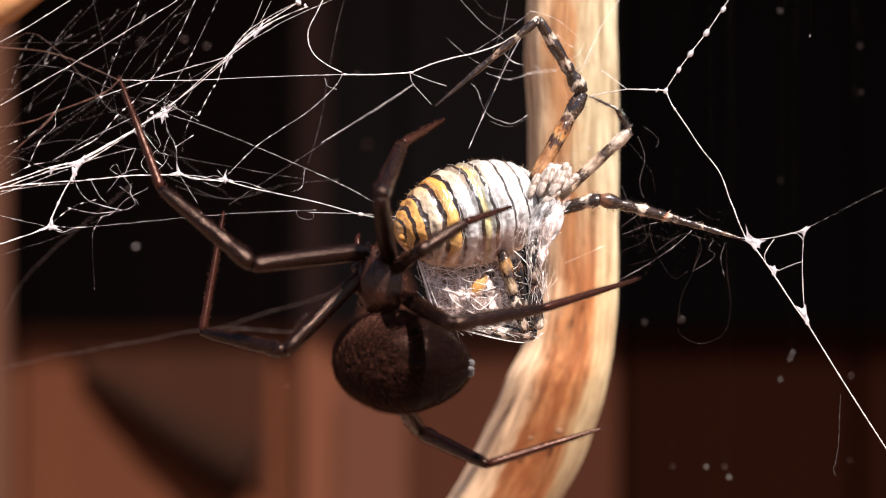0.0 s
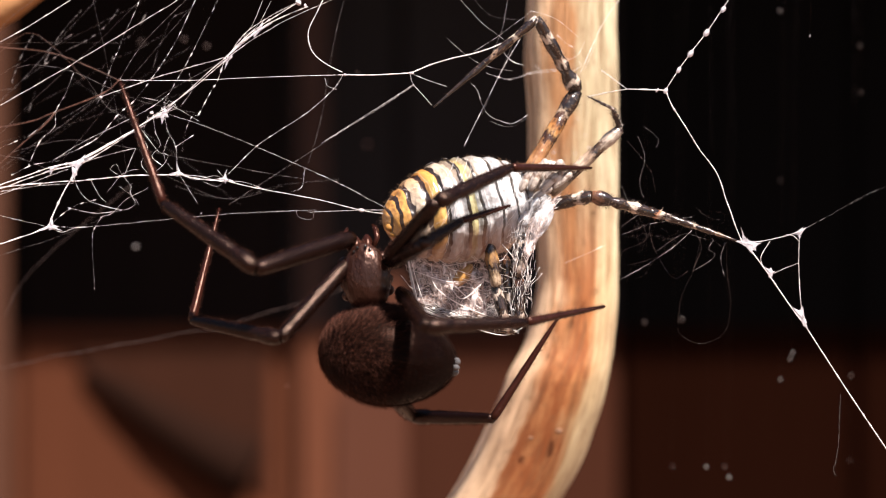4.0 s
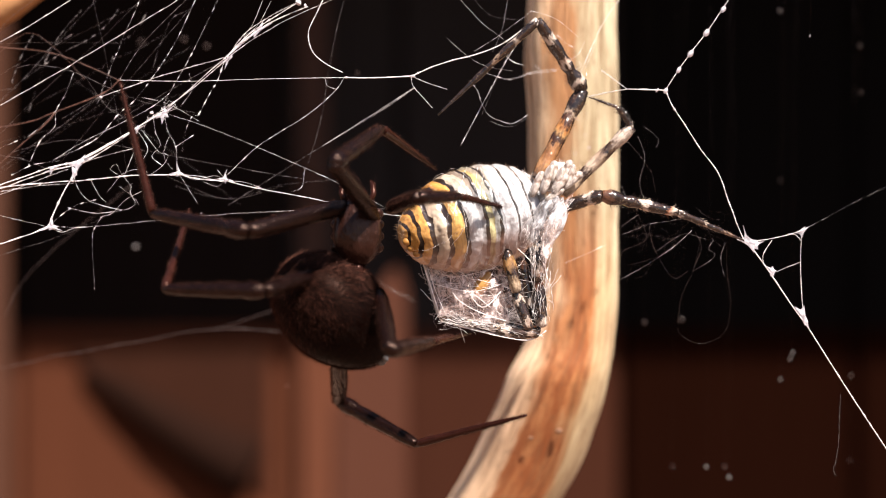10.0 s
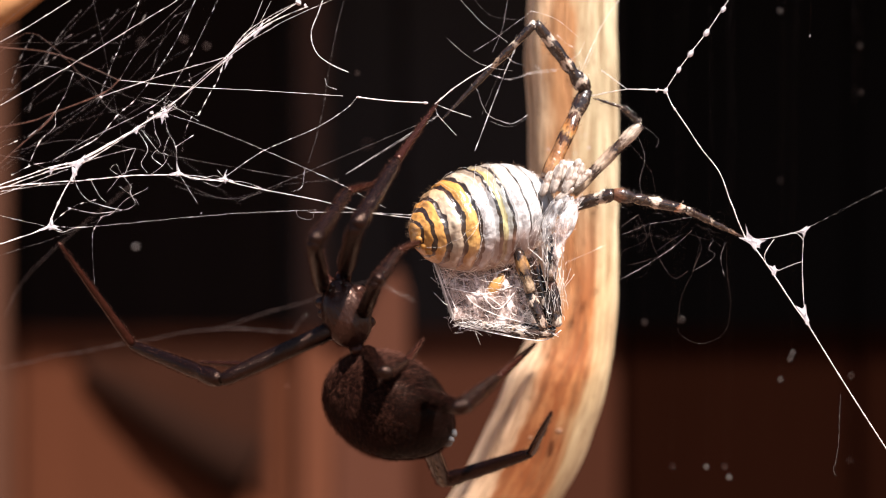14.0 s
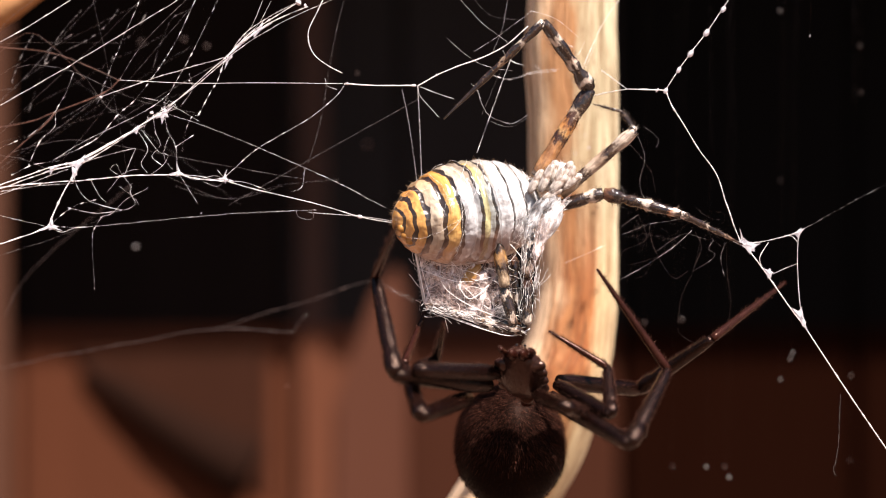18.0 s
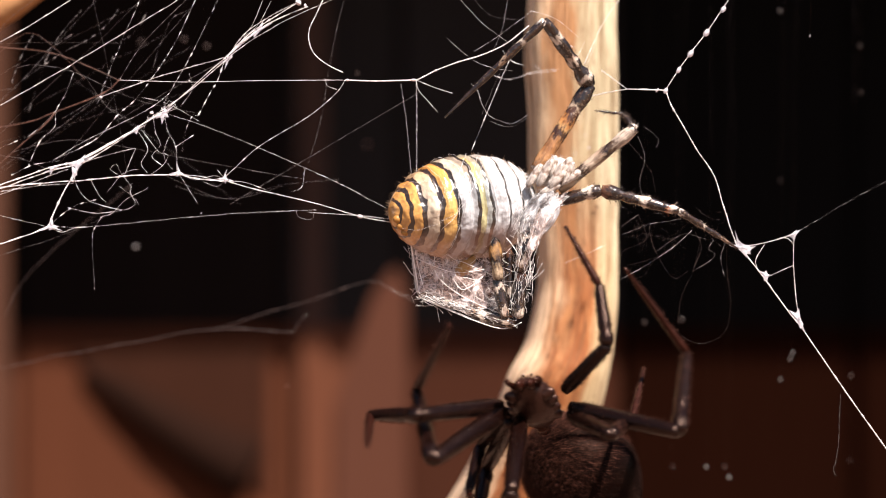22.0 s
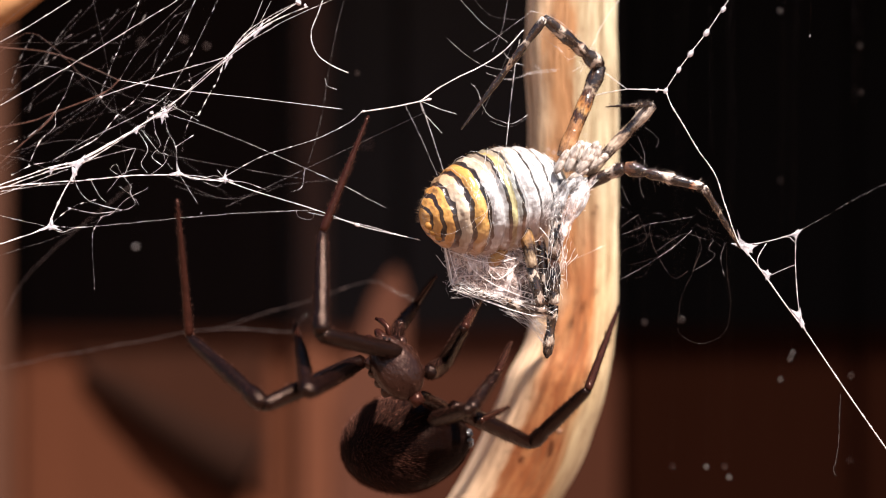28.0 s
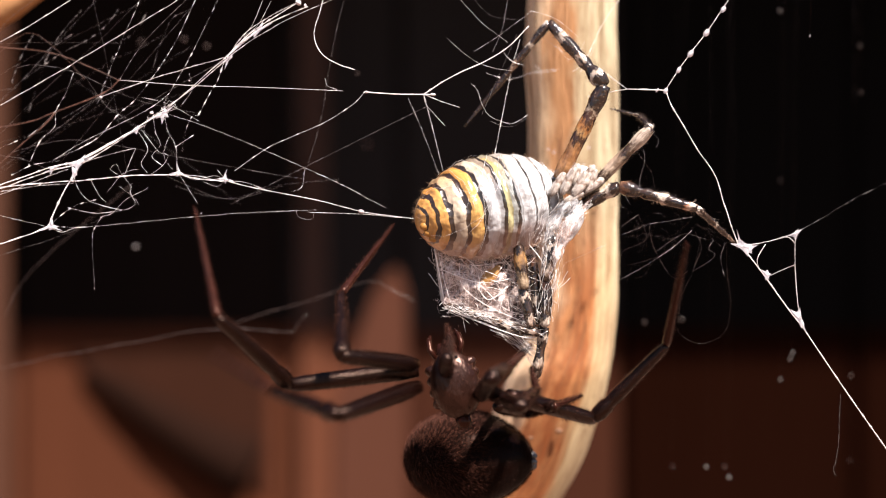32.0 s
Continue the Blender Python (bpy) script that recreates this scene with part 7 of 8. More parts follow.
stance(20.0, [(6.72, -9.08), (6.84, -6.36), (6.24, -14.36), (6.44, -18.36)], a=[(5.44, -10.36), (-1.96, -9.56), (-3.76, -4.44), (-3.36, 0.04)], b=[(4.64, -9.08), (-1.96, -8.44), (-2.36, -3.96), (-2.32, 0.04)], c=[(4.64, -8.6), (-0.56, -8.56), (-0.36, -6.36), (-0.56, -4.76)], d=[(8.64, -10.36), (12.64, -11.08), (12.16, -7.96), (8.04, -5.76)], e=[(8.64, -11.16), (15.12, -13.88), (16.12, -7.96), (10.8, -1.16)], f=[(8.44, -8.96), (15.44, -8.56), (21.12, -4.56), (24.84, 0.64)], g=[(7.04, -10.36), (9.04, -10.36), (11.04, -11.16), (12.84, -11.16)], h=[(8.64, -11.16), (13.04, -13.16), (16.24, -11.96), (16.24, -8.36)])
stance(20.5, [(9.04, -9.16), (9.04, -6.56), (6.44, -13.56), (6.24, -17.96)], a=[(7.04, -10.36), (0.24, -9.96), (-1.96, -6.36), (-2.16, -1.56)], b=[(7.04, -9.56), (-0.16, -9.16), (-1.56, -4.76), (-1.96, -1.16)], c=[(7.04, -8.96), (1.84, -8.36), (1.44, -6.36), (0.64, -4.76)], d=[(10.64, -9.96), (13.84, -10.36), (13.44, -7.16), (9.44, -4.76)], e=[(10.64, -10.36), (13.44, -11.96), (16.24, -4.76), (14.64, -1.16)], f=[(10.64, -9.56), (15.84, -12.76), (19.84, -11.16), (24.24, -7.16)])
stance(21.0, [(9.04, -11.16), (8.64, -8.36), (8.84, -14.96), (9.04, -18.76)], a=[(7.04, -11.16), (3.44, -14.84), (2.04, -9.96), (0.64, -6.36)], b=[(7.04, -11.16), (3.84, -14.36), (2.24, -10.36), (1.04, -7.16)], c=[(7.84, -10.36), (5.84, -9.56), (4.64, -7.96), (3.84, -6.36)], d=[(11.04, -10.36), (14.64, -9.96), (16.24, -6.36), (15.04, -2.36)], e=[(11.04, -10.36), (16.24, -9.96), (21.04, -5.56), (20.24, 0.44)], f=[(11.84, -10.76), (15.04, -13.16), (18.24, -15.56), (20.24, -15.76)], g=[(7.84, -11.96), (4.64, -15.56), (3.04, -13.56), (3.44, -12.76)])
stance(21.5, [(11.04, -11.16), (9.44, -8.76), (12.64, -15.56), (13.84, -19.16)], a=[(8.64, -11.96), (4.64, -14.36), (2.64, -11.16), (2.24, -7.96)], b=[(8.64, -11.96), (4.64, -13.96), (3.04, -10.36), (2.64, -7.16)], d=[(11.84, -9.56), (15.04, -7.16), (18.64, -3.96), (15.04, -0.36)], e=[(12.24, -10.36), (16.64, -7.96), (21.84, -7.16), (20.64, -4.76)], f=[(12.24, -11.16), (16.24, -10.36), (19.04, -8.36), (20.64, -7.16)])
stance(22.0, [(6.44, -10.84), (6.04, -8.16), (9.84, -15.76), (12.24, -17.56)], a=[(4.24, -11.48), (-0.76, -14.96), (-1.88, -9.96), (0.48, -5.36)], b=[(4.04, -11.08), (-1.56, -11.76), (-5.16, -11.76), (-5.36, -13.96)], c=[(5.44, -12.16), (4.84, -17.16), (4.04, -20.76), (3.84, -23.16)], d=[(8.64, -9.96), (11.64, -6.84), (11.04, -2.56), (8.64, 1.64)], e=[(9.04, -11.24), (16.72, -12.96), (17.24, -7.36), (12.84, -1.36)], f=[(4.84, -12.16), (3.04, -15.56), (2.24, -19.96), (3.04, -23.16)], g=[(9.04, -11.76), (11.84, -13.16), (13.44, -11.96), (14.24, -8.36)], h=[(4.64, -11.56), (2.64, -13.96), (1.84, -17.16), (2.24, -19.56)])
stance(22.5, [(4.24, -11.96), (3.44, -9.16), (7.04, -16.76), (9.44, -18.76)], a=[(1.84, -12.36), (-3.76, -13.96), (-8.56, -7.96), (-10.56, 1.64)], b=[(1.84, -12.16), (-1.76, -13.56), (-1.96, -9.56), (-0.96, -5.96)], c=[(5.04, -11.16), (7.04, -7.96), (8.64, -4.76), (10.24, -2.36)], d=[(6.64, -11.16), (10.24, -8.76), (11.04, -5.16), (9.44, -1.16)], e=[(7.04, -11.96), (11.84, -12.76), (13.84, -10.36), (14.24, -6.36)], f=[(4.64, -12.76), (4.24, -16.36), (3.44, -19.96), (3.84, -22.36)])
stance(23.0, [(1.84, -12.16), (1.04, -9.76), (6.04, -17.56), (8.64, -19.56)], a=[(-0.56, -13.24), (-8.36, -13.72), (-11.76, -7.48), (-11.8, 2.04)], b=[(-0.16, -12.76), (-1.56, -12.96), (-1.84, -8.76), (-1.84, -4.36)], c=[(3.04, -12.56), (4.24, -9.96), (5.84, -6.76), (6.72, -3.96)], d=[(4.24, -12.56), (8.84, -12.16), (9.52, -9.96), (9.12, -7.96)], e=[(6.24, -16.36), (8.64, -13.76), (10.24, -11.36), (11.52, -8.68)], f=[(8.64, -16.76), (13.04, -17.56), (15.04, -15.56), (19.12, -9.96)], g=[(3.04, -14.36), (3.84, -16.76), (4.64, -18.36), (5.04, -20.36)])
stance(23.5, [(3.44, -8.76), (2.64, -6.36), (7.04, -13.96), (9.84, -16.36)], a=[(0.64, -9.96), (-5.76, -11.96), (-10.16, -7.16), (-11.36, 1.64)], b=[(0.64, -10.36), (-3.36, -11.16), (-3.76, -7.96), (-2.96, -4.36)], c=[(4.64, -7.96), (6.24, -6.36), (7.44, -3.96), (8.24, -2.36)], d=[(5.44, -9.16), (8.64, -9.96), (10.24, -7.16), (10.64, -3.96)], f=[(7.04, -12.76), (11.04, -13.56), (14.64, -10.36), (16.64, -5.96)])
stance(24.0, [(-0.36, -9.56), (-1.16, -6.96), (3.84, -14.56), (7.04, -16.76)], a=[(-2.36, -9.76), (-8.56, -13.4), (-12.8, -7.96), (-11.72, 1.64)], b=[(-2.36, -10.36), (-5.56, -13.48), (-7.36, -9.96), (-4.96, -2.76)], c=[(2.64, -9.96), (4.64, -7.96), (5.84, -5.76), (7.12, -3.48)], d=[(3.04, -11.16), (7.04, -11.16), (8.24, -9.56), (7.84, -7.96)], e=[(2.64, -11.96), (6.04, -15.56), (8.04, -13.96), (8.64, -11.16)], f=[(4.64, -12.36), (8.64, -13.96), (12.64, -12.16), (17.04, -5.16)], g=[(0.64, -8.76), (1.84, -7.16), (3.44, -6.76), (4.84, -7.96)])
stance(25.0, [(-2.36, -11.16), (-3.16, -8.36), (0.24, -16.56), (3.84, -18.36)], a=[(-3.36, -10.56), (-12.16, -12.36), (-15.16, -5.96), (-11.56, 2.24)], b=[(-2.76, -11.96), (-10.36, -14.16), (-7.96, -9.96), (-6.56, -1.56)], c=[(-1.36, -9.96), (-0.36, -8.36), (0.12, -5.96), (0.64, -3.96)], d=[(0.24, -13.96), (2.04, -11.96), (2.72, -9.96), (2.84, -8.36)], e=[(-0.96, -13.16), (0.64, -14.56), (2.24, -14.76), (3.44, -16.36)], f=[(1.44, -15.16), (6.64, -17.16), (12.64, -13.96), (17.68, -9.96)], g=[(-3.36, -12.76), (-3.76, -15.16), (-1.76, -16.76), (-0.16, -16.36)])
stance(25.5, [(-1.96, -11.96), (-3.36, -9.56), (-0.96, -16.76), (3.84, -17.56)], a=[(-4.76, -9.96), (-12.56, -12.56), (-14.36, -5.96), (-10.36, 2.24)], b=[(-4.16, -9.96), (-6.16, -8.76), (-4.96, -4.76), (-2.16, -0.36)], c=[(-0.96, -11.56), (-0.56, -9.56), (-0.16, -7.16), (0.44, -4.76)], d=[(-0.96, -10.36), (-1.16, -11.96), (-0.56, -9.96), (-0.76, -8.36)], e=[(-0.56, -11.16), (1.04, -14.36), (3.84, -11.56), (3.84, -7.16)], f=[(-0.16, -11.76), (7.84, -12.96), (11.04, -6.76), (11.24, -1.96)])
stance(27.5, [(-3.56, -7.96), (-4.96, -5.96), (-0.56, -13.16), (3.84, -14.36)], a=[(-5.76, -8.76), (-8.96, -14.36), (-10.56, -14.16), (-10.36, -9.16)], b=[(-5.36, -8.36), (-7.76, -12.76), (-7.36, -10.36), (-6.56, -8.76)], c=[(-5.36, -7.36), (-10.76, -5.56), (-9.96, 0.84), (-5.76, 9.32)], d=[(-3.76, -7.16), (-3.36, -6.36), (-2.56, -6.36), (-0.96, -5.16)], e=[(-2.56, -7.56), (-2.56, -7.16), (0.64, -5.16), (2.24, -3.36)], f=[(-0.96, -9.56), (4.64, -13.36), (9.04, -8.76), (11.64, -4.04)], g=[(-2.16, -8.76), (0.24, -12.36), (3.44, -13.96), (5.44, -12.76)])
stance(28.0, [(-3.36, -8.36), (-4.76, -6.16), (-2.64, -13.76), (2.04, -13.36)], back="de", a=[(-5.76, -7.96), (-12.68, -11.08), (-17.96, -6.24), (-18.88, 4.04)], b=[(-6.16, -8.16), (-9.56, -10.16), (-10.16, -6.76), (-10.56, -5.16)], c=[(-2.96, -7.36), (-8.64, -6.04), (-8.56, 1.16), (-5.28, 9.44)], d=[(-3.36, -6.76), (-3.16, -5.56), (-1.96, -3.96), (-0.48, -1.88)], e=[(-0.96, -8.76), (0.04, -8.16), (1.52, -5.56), (3.12, -2.76)], f=[(0.64, -11.16), (6.24, -13.8), (10.24, -9.96), (12.48, -3.96)], g=[(-0.76, -12.16), (1.92, -11.36), (3.84, -8.76), (4.84, -6.56)], h=[(-1.76, -10.36), (0.64, -11.56), (2.64, -12.16), (4.64, -11.16)])
stance(28.5, [(-2.56, -9.96), (-3.76, -7.56), (-0.96, -14.76), (3.44, -15.16)], back="de", a=[(-5.76, -7.96), (-12.24, -11.16), (-17.84, -6.36), (-18.16, 3.24)], b=[(-5.76, -8.36), (-8.96, -9.16), (-9.76, -5.16), (-8.16, -1.16)], c=[(-2.16, -7.96), (-7.36, -6.36), (-7.76, 1.24), (-5.28, 9.84)], d=[(-2.76, -7.16), (-3.16, -5.96), (-1.76, -4.36), (-0.56, -2.36)], e=[(-0.56, -10.36), (0.24, -8.76), (1.52, -5.96), (2.64, -2.96)], f=[(1.44, -13.96), (6.64, -16.76), (10.24, -14.36), (13.84, -9.56)], g=[(0.04, -11.56), (2.16, -12.76), (4.84, -10.36), (6.04, -7.16)])
stance(29.0, [(-1.96, -10.56), (-3.16, -7.96), (-0.48, -14.96), (4.04, -15.16)], back="de", a=[(-5.36, -8.16), (-11.84, -11.08), (-17.76, -6.64), (-17.56, 2.44)], b=[(-5.76, -8.56), (-8.48, -8.56), (-9.56, -4.16), (-7.12, 0.92)], c=[(-1.36, -8.96), (-6.76, -6.44), (-7.04, 1.16), (-5.24, 10.24)], d=[(-2.56, -7.56), (-3.36, -6.44), (-1.96, -4.56), (-0.64, -2.96)], e=[(-0.36, -12.36), (0.44, -9.08), (1.44, -6.36), (2.24, -3.16)], f=[(2.64, -17.16), (6.64, -17.64), (10.32, -16.36), (15.44, -13.08)], g=[(0.84, -10.56), (2.44, -14.16), (6.04, -11.88), (7.28, -7.96)], h=[(-0.56, -12.36), (1.44, -15.56), (3.44, -17.56), (4.64, -19.16)])
stance(30.0, [(0.24, -10.96), (-0.76, -8.36), (1.52, -16.16), (5.84, -16.76)], back="de", a=[(-1.76, -8.36), (-9.56, -10.92), (-15.44, -6.44), (-17.28, 2.64)], b=[(-1.44, -9.96), (-1.96, -7.96), (-4.16, -4.36), (-1.16, 0.84)], c=[(0.24, -9.96), (-0.76, -6.36), (2.64, 0.12), (8.16, 5.56)], d=[(-0.56, -8.76), (-0.76, -7.16), (-0.56, -5.16), (0.04, -3.16)], e=[(2.04, -13.16), (2.16, -11.76), (2.24, -7.96), (2.44, -3.96)], f=[(3.84, -13.76), (10.64, -13.68), (7.64, -9.96), (3.36, -8.76)], g=[(3.44, -13.56), (5.64, -14.24), (7.44, -11.16), (7.44, -7.96)], h=[(3.84, -12.36), (5.04, -11.76), (7.24, -10.56), (11.28, -8.56)])
stance(31.0, [(-0.24, -10.96), (-1.16, -8.36), (1.84, -16.36), (6.24, -16.96)], back="de", a=[(-1.96, -9.08), (-10.16, -10.6), (-16.16, -6.16), (-17.72, 2.64)], b=[(-1.76, -9.96), (-7.24, -10.56), (-8.36, -6.28), (-4.04, -1.16)], c=[(2.24, -12.16), (-1.56, -6.36), (-1.16, 0.44), (2.72, 7.04)], d=[(0.24, -10.36), (0.64, -8.76), (1.44, -7.96), (3.04, -8.16)], e=[(3.04, -12.36), (3.36, -8.36), (2.84, -5.56), (2.44, -3.16)], f=[(3.44, -13.16), (10.84, -13.16), (8.04, -9.56), (4.64, -8.16)], g=[(3.04, -11.56), (6.84, -12.64), (8.04, -9.96), (7.24, -7.76)], h=[(4.24, -12.16), (5.44, -11.36), (7.24, -9.96), (10.48, -7.56)])
stance(31.5, [(0.64, -10.36), (-0.16, -7.96), (1.84, -15.96), (6.04, -16.76)], back="de", a=[(-1.76, -8.76), (-10.36, -10.16), (-16.08, -5.56), (-17.64, 2.76)], b=[(-1.76, -9.56), (-7.36, -9.16), (-7.76, -4.76), (-3.76, 0.24)], c=[(2.24, -11.56), (-1.56, -6.36), (-1.16, 0.44), (2.24, 6.44)], e=[(3.04, -11.96), (3.84, -8.76), (3.24, -5.96), (2.64, -3.56)], f=[(4.24, -11.96), (10.64, -12.76), (11.84, -8.76), (8.64, -7.16)], g=[(3.04, -11.16), (6.64, -12.36), (8.04, -9.96), (7.24, -7.76)], h=[(4.24, -11.96), (5.44, -11.16), (7.24, -9.96), (10.24, -7.96)])
stance(32.0, [(0.84, -9.56), (0.24, -7.16), (1.84, -14.84), (6.24, -14.96)], a=[(-1.76, -8.56), (-10.96, -9.64), (-15.96, -4.84), (-17.56, 2.84)], b=[(-1.96, -8.16), (-7.16, -7.56), (-7.2, -3.16), (-3.52, 1.72)], c=[(-1.76, -9.76), (-7.36, -11.76), (-12.16, -9.96), (-16.56, -7.24)], d=[(0.24, -8.76), (0.24, -7.96), (0.44, -6.36), (0.24, -5.36)], e=[(2.64, -10.36), (3.44, -9.16), (4.64, -8.36), (6.24, -6.76)], f=[(4.64, -10.36), (10.64, -12.04), (16.24, -6.36), (17.28, 0.44)], g=[(3.04, -9.96), (5.44, -11.16), (6.64, -9.96), (6.24, -8.36)], h=[(3.84, -11.16), (5.84, -11.56), (7.84, -11.16), (9.84, -10.36)])
lie(0.0, [(8.04, 4.12), (-2.92, 0.92)], [(9.88, 11.04), (6.76, 16.28), (-0.56, 10.12)], [(13.2, 8.36), (12.24, 9.96), (10.32, 10.84)], [(11.12, 3.56), (16.28, 2.16), (21.56, 0.6)])
lie(1.0, [(8.44, 4.04), (-2.48, 0.36)], [(10, 10.92), (6.76, 16.2), (-0.52, 10.04)], [(13.32, 8.44), (12.32, 9.96), (10.32, 10.84)], [(11.44, 3.56), (16.52, 2.2), (21.6, 0.72)])
lie(2.0, [(8.04, 4.16), (-2.92, 0.92)], [(9.76, 11.04), (6.72, 16.24), (-0.6, 10.04)], [(13.04, 8.44), (12.16, 9.96), (10.32, 10.84)], [(11.12, 3.64), (16.24, 2.28), (21.44, 0.56)])
lie(3.0, [(7.6, 4.36), (-3.36, 1.84)], [(9.52, 11.16), (6.64, 16.32), (-0.68, 10.04)], [(12.64, 8.52), (12.04, 9.96), (10.24, 10.84)], [(10.64, 3.72), (15.88, 2.32), (21.28, 0.48)])
lie(6.0, [(7.36, 4.4), (-3.76, 2.44)], [(9.4, 11.2), (6.64, 16.28), (-0.68, 10.04)], [(12.44, 8.44), (11.92, 9.96), (10.16, 10.84)], [(10.44, 3.8), (15.6, 2.28), (21.16, 0.44)])
lie(7.0, [(7.84, 4.36), (-3.24, 2.04)], [(9.72, 11.24), (6.68, 16.24), (-0.56, 9.72)], [(12.92, 8.48), (12.08, 9.96), (10.24, 10.84)], [(10.84, 3.8), (16.16, 2.4), (21.24, 0.48)])
lie(8.0, [(8.28, 4.24), (-2.48, 0.84)], [(9.92, 11.2), (6.76, 16.2), (-0.4, 9.48)], [(13.36, 8.56), (12.32, 10.04), (10.32, 10.76)], [(11.28, 3.72), (16.6, 2.52), (21.36, 0.6)])
lie(10.0, [(8.28, 4.28), (-2.76, 1.04)], [(9.88, 11.24), (6.72, 16.2), (-0.36, 9.48)], [(13.36, 8.6), (12.32, 10.04), (10.32, 10.76)], [(11.28, 3.8), (16.64, 2.56), (21.32, 0.6)])
lie(10.5, [(8.04, 4.36), (-3.04, 1.44)], [(9.72, 11.2), (6.68, 16.2), (-0.36, 9.64)], [(13.08, 8.52), (12.24, 10.04), (10.32, 10.76)], [(11.04, 3.8), (16.36, 2.52), (21.28, 0.56)])
lie(11.0, [(6.36, 4.84), (-4.44, 3.04)], [(9.04, 11.32), (6.56, 16.36), (-0.56, 10.2)], [(12.24, 8.36), (11.92, 9.84), (10.04, 10.76)], [(9.64, 3.96), (15, 2.28), (21.04, 0.4)])
lie(11.5, [(7.76, 4.4), (-3.16, 1.84)], [(9.6, 11.16), (6.68, 16.2), (-0.4, 9.72)], [(12.8, 8.44), (12.16, 9.96), (10.24, 10.76)], [(10.84, 3.88), (16.04, 2.4), (21.24, 0.56)])
lie(12.0, [(8.04, 4.28), (-2.76, 1.44)], [(9.76, 11.2), (6.68, 16.2), (-0.32, 9.48)], [(13.04, 8.52), (12.24, 10.04), (10.32, 10.76)], [(11.12, 3.84), (16.28, 2.52), (21.32, 0.6)])
lie(13.0, [(8.24, 4.2), (-2.72, 1.44)], [(9.92, 11.12), (6.72, 16.08), (-0.24, 9.4)], [(13.36, 8.48), (12.32, 10.04), (10.32, 10.76)], [(11.36, 3.8), (16.52, 2.44), (21.32, 0.6)])
lie(13.5, [(8.76, 4.32), (-2.24, 1.24)], [(10.08, 11.32), (6.84, 16.12), (-0.24, 9.16)], [(13.8, 8.68), (12.56, 10.04), (10.4, 10.76)], [(11.84, 3.84), (16.92, 2.68), (21.36, 0.6)])
lie(14.0, [(8.96, 4.36), (-2.16, 0.64)], [(10.16, 11.24), (6.56, 16.04), (-0.24, 9)], [(13.96, 8.8), (12.64, 10.04), (10.4, 10.76)], [(12.08, 3.92), (17.2, 2.8), (21.44, 0.72)])
lie(14.5, [(8.16, 4.6), (-3.2, 1.84)], [(9.84, 11.44), (6.64, 16.12), (-0.36, 9.16)], [(13.52, 8.76), (12.44, 10.12), (10.32, 10.76)], [(11.28, 4.12), (16.52, 2.68), (21.28, 0.52)])
lie(16.5, [(8.44, 4.04), (-2.08, 1.16)], [(10.4, 11.12), (6.92, 15.92), (-0.16, 9)], [(13.76, 8.4), (12.64, 9.84), (10.56, 10.6)], [(11.84, 3.64), (17.32, 2.64), (21.36, 0.56)])
lie(17.0, [(8.08, 4.16), (-2.68, 2.16)], [(10.28, 11.24), (7.04, 16.08), (-0.16, 9)], [(13.52, 8.32), (12.56, 9.72), (10.56, 10.28)], [(11.44, 3.96), (16.84, 2.52), (21.24, 0.36)])
lie(18.0, [(8.16, 4.28), (-2.56, 2.28)], [(10.4, 11.32), (7.12, 16.08), (-0.16, 9)], [(13.6, 8.4), (12.64, 9.72), (10.56, 10.28)], [(11.52, 4), (16.96, 2.44), (21.2, 0.32)])
lie(19.0, [(8.28, 4.4), (-2.44, 2.28)], [(10.4, 11.48), (7.04, 16.12), (-0.12, 8.92)], [(13.68, 8.64), (12.72, 9.72), (10.64, 10.2)], [(11.68, 4.08), (17.16, 2.76), (21.08, 0.32)])
lie(20.0, [(8.56, 4.52), (-2.08, 2.04)], [(10.48, 11.6), (7.04, 16.12), (0.04, 8.76)], [(13.88, 8.88), (12.84, 9.8), (10.72, 10.2)], [(11.92, 4.24), (17.52, 3), (20.96, 0.24)])
lie(21.0, [(8.76, 4.48), (-1.84, 1.84)], [(10.56, 11.44), (7.12, 16.08), (0.24, 8.92)], [(14.08, 8.76), (12.96, 9.8), (10.8, 10.2)], [(12.16, 4.2), (17.52, 2.92), (20.8, 0.04)])
lie(21.5, [(8.28, 4.52), (-2.56, 2.68)], [(10.56, 11.44), (7.24, 16.16), (0.04, 9)], [(13.84, 8.56), (12.84, 9.72), (10.72, 10.12)], [(11.68, 4.2), (17.08, 2.68), (20.88, 0.12)])
lie(22.0, [(8.04, 4.6), (-2.88, 3.12)], [(10.4, 11.6), (7.2, 16.16), (-0.2, 9)], [(13.6, 8.56), (12.72, 9.56), (10.72, 9.8)], [(11.44, 4.24), (16.84, 2.64), (20.92, 0)])
lie(23.0, [(7.92, 4.64), (-3, 3.32)], [(10.4, 11.48), (7.2, 16.16), (-0.24, 9.08)], [(13.52, 8.44), (12.64, 9.56), (10.72, 9.8)], [(11.36, 4.28), (16.72, 2.48), (20.88, 0)])
lie(23.5, [(7.68, 4.84), (-3.32, 3.92)], [(10.08, 11.84), (7.12, 16.28), (-0.24, 9.16)], [(13.28, 8.88), (12.56, 9.72), (10.72, 9.8)], [(11.12, 4.52), (16.52, 2.8), (20.88, 0)])
lie(24.0, [(7.84, 4.76), (-3.08, 3.48)], [(10.2, 11.72), (7.08, 16.2), (-0.28, 9.08)], [(13.4, 8.76), (12.64, 9.64), (10.72, 9.8)], [(11.28, 4.44), (16.64, 2.76), (20.92, 0)])
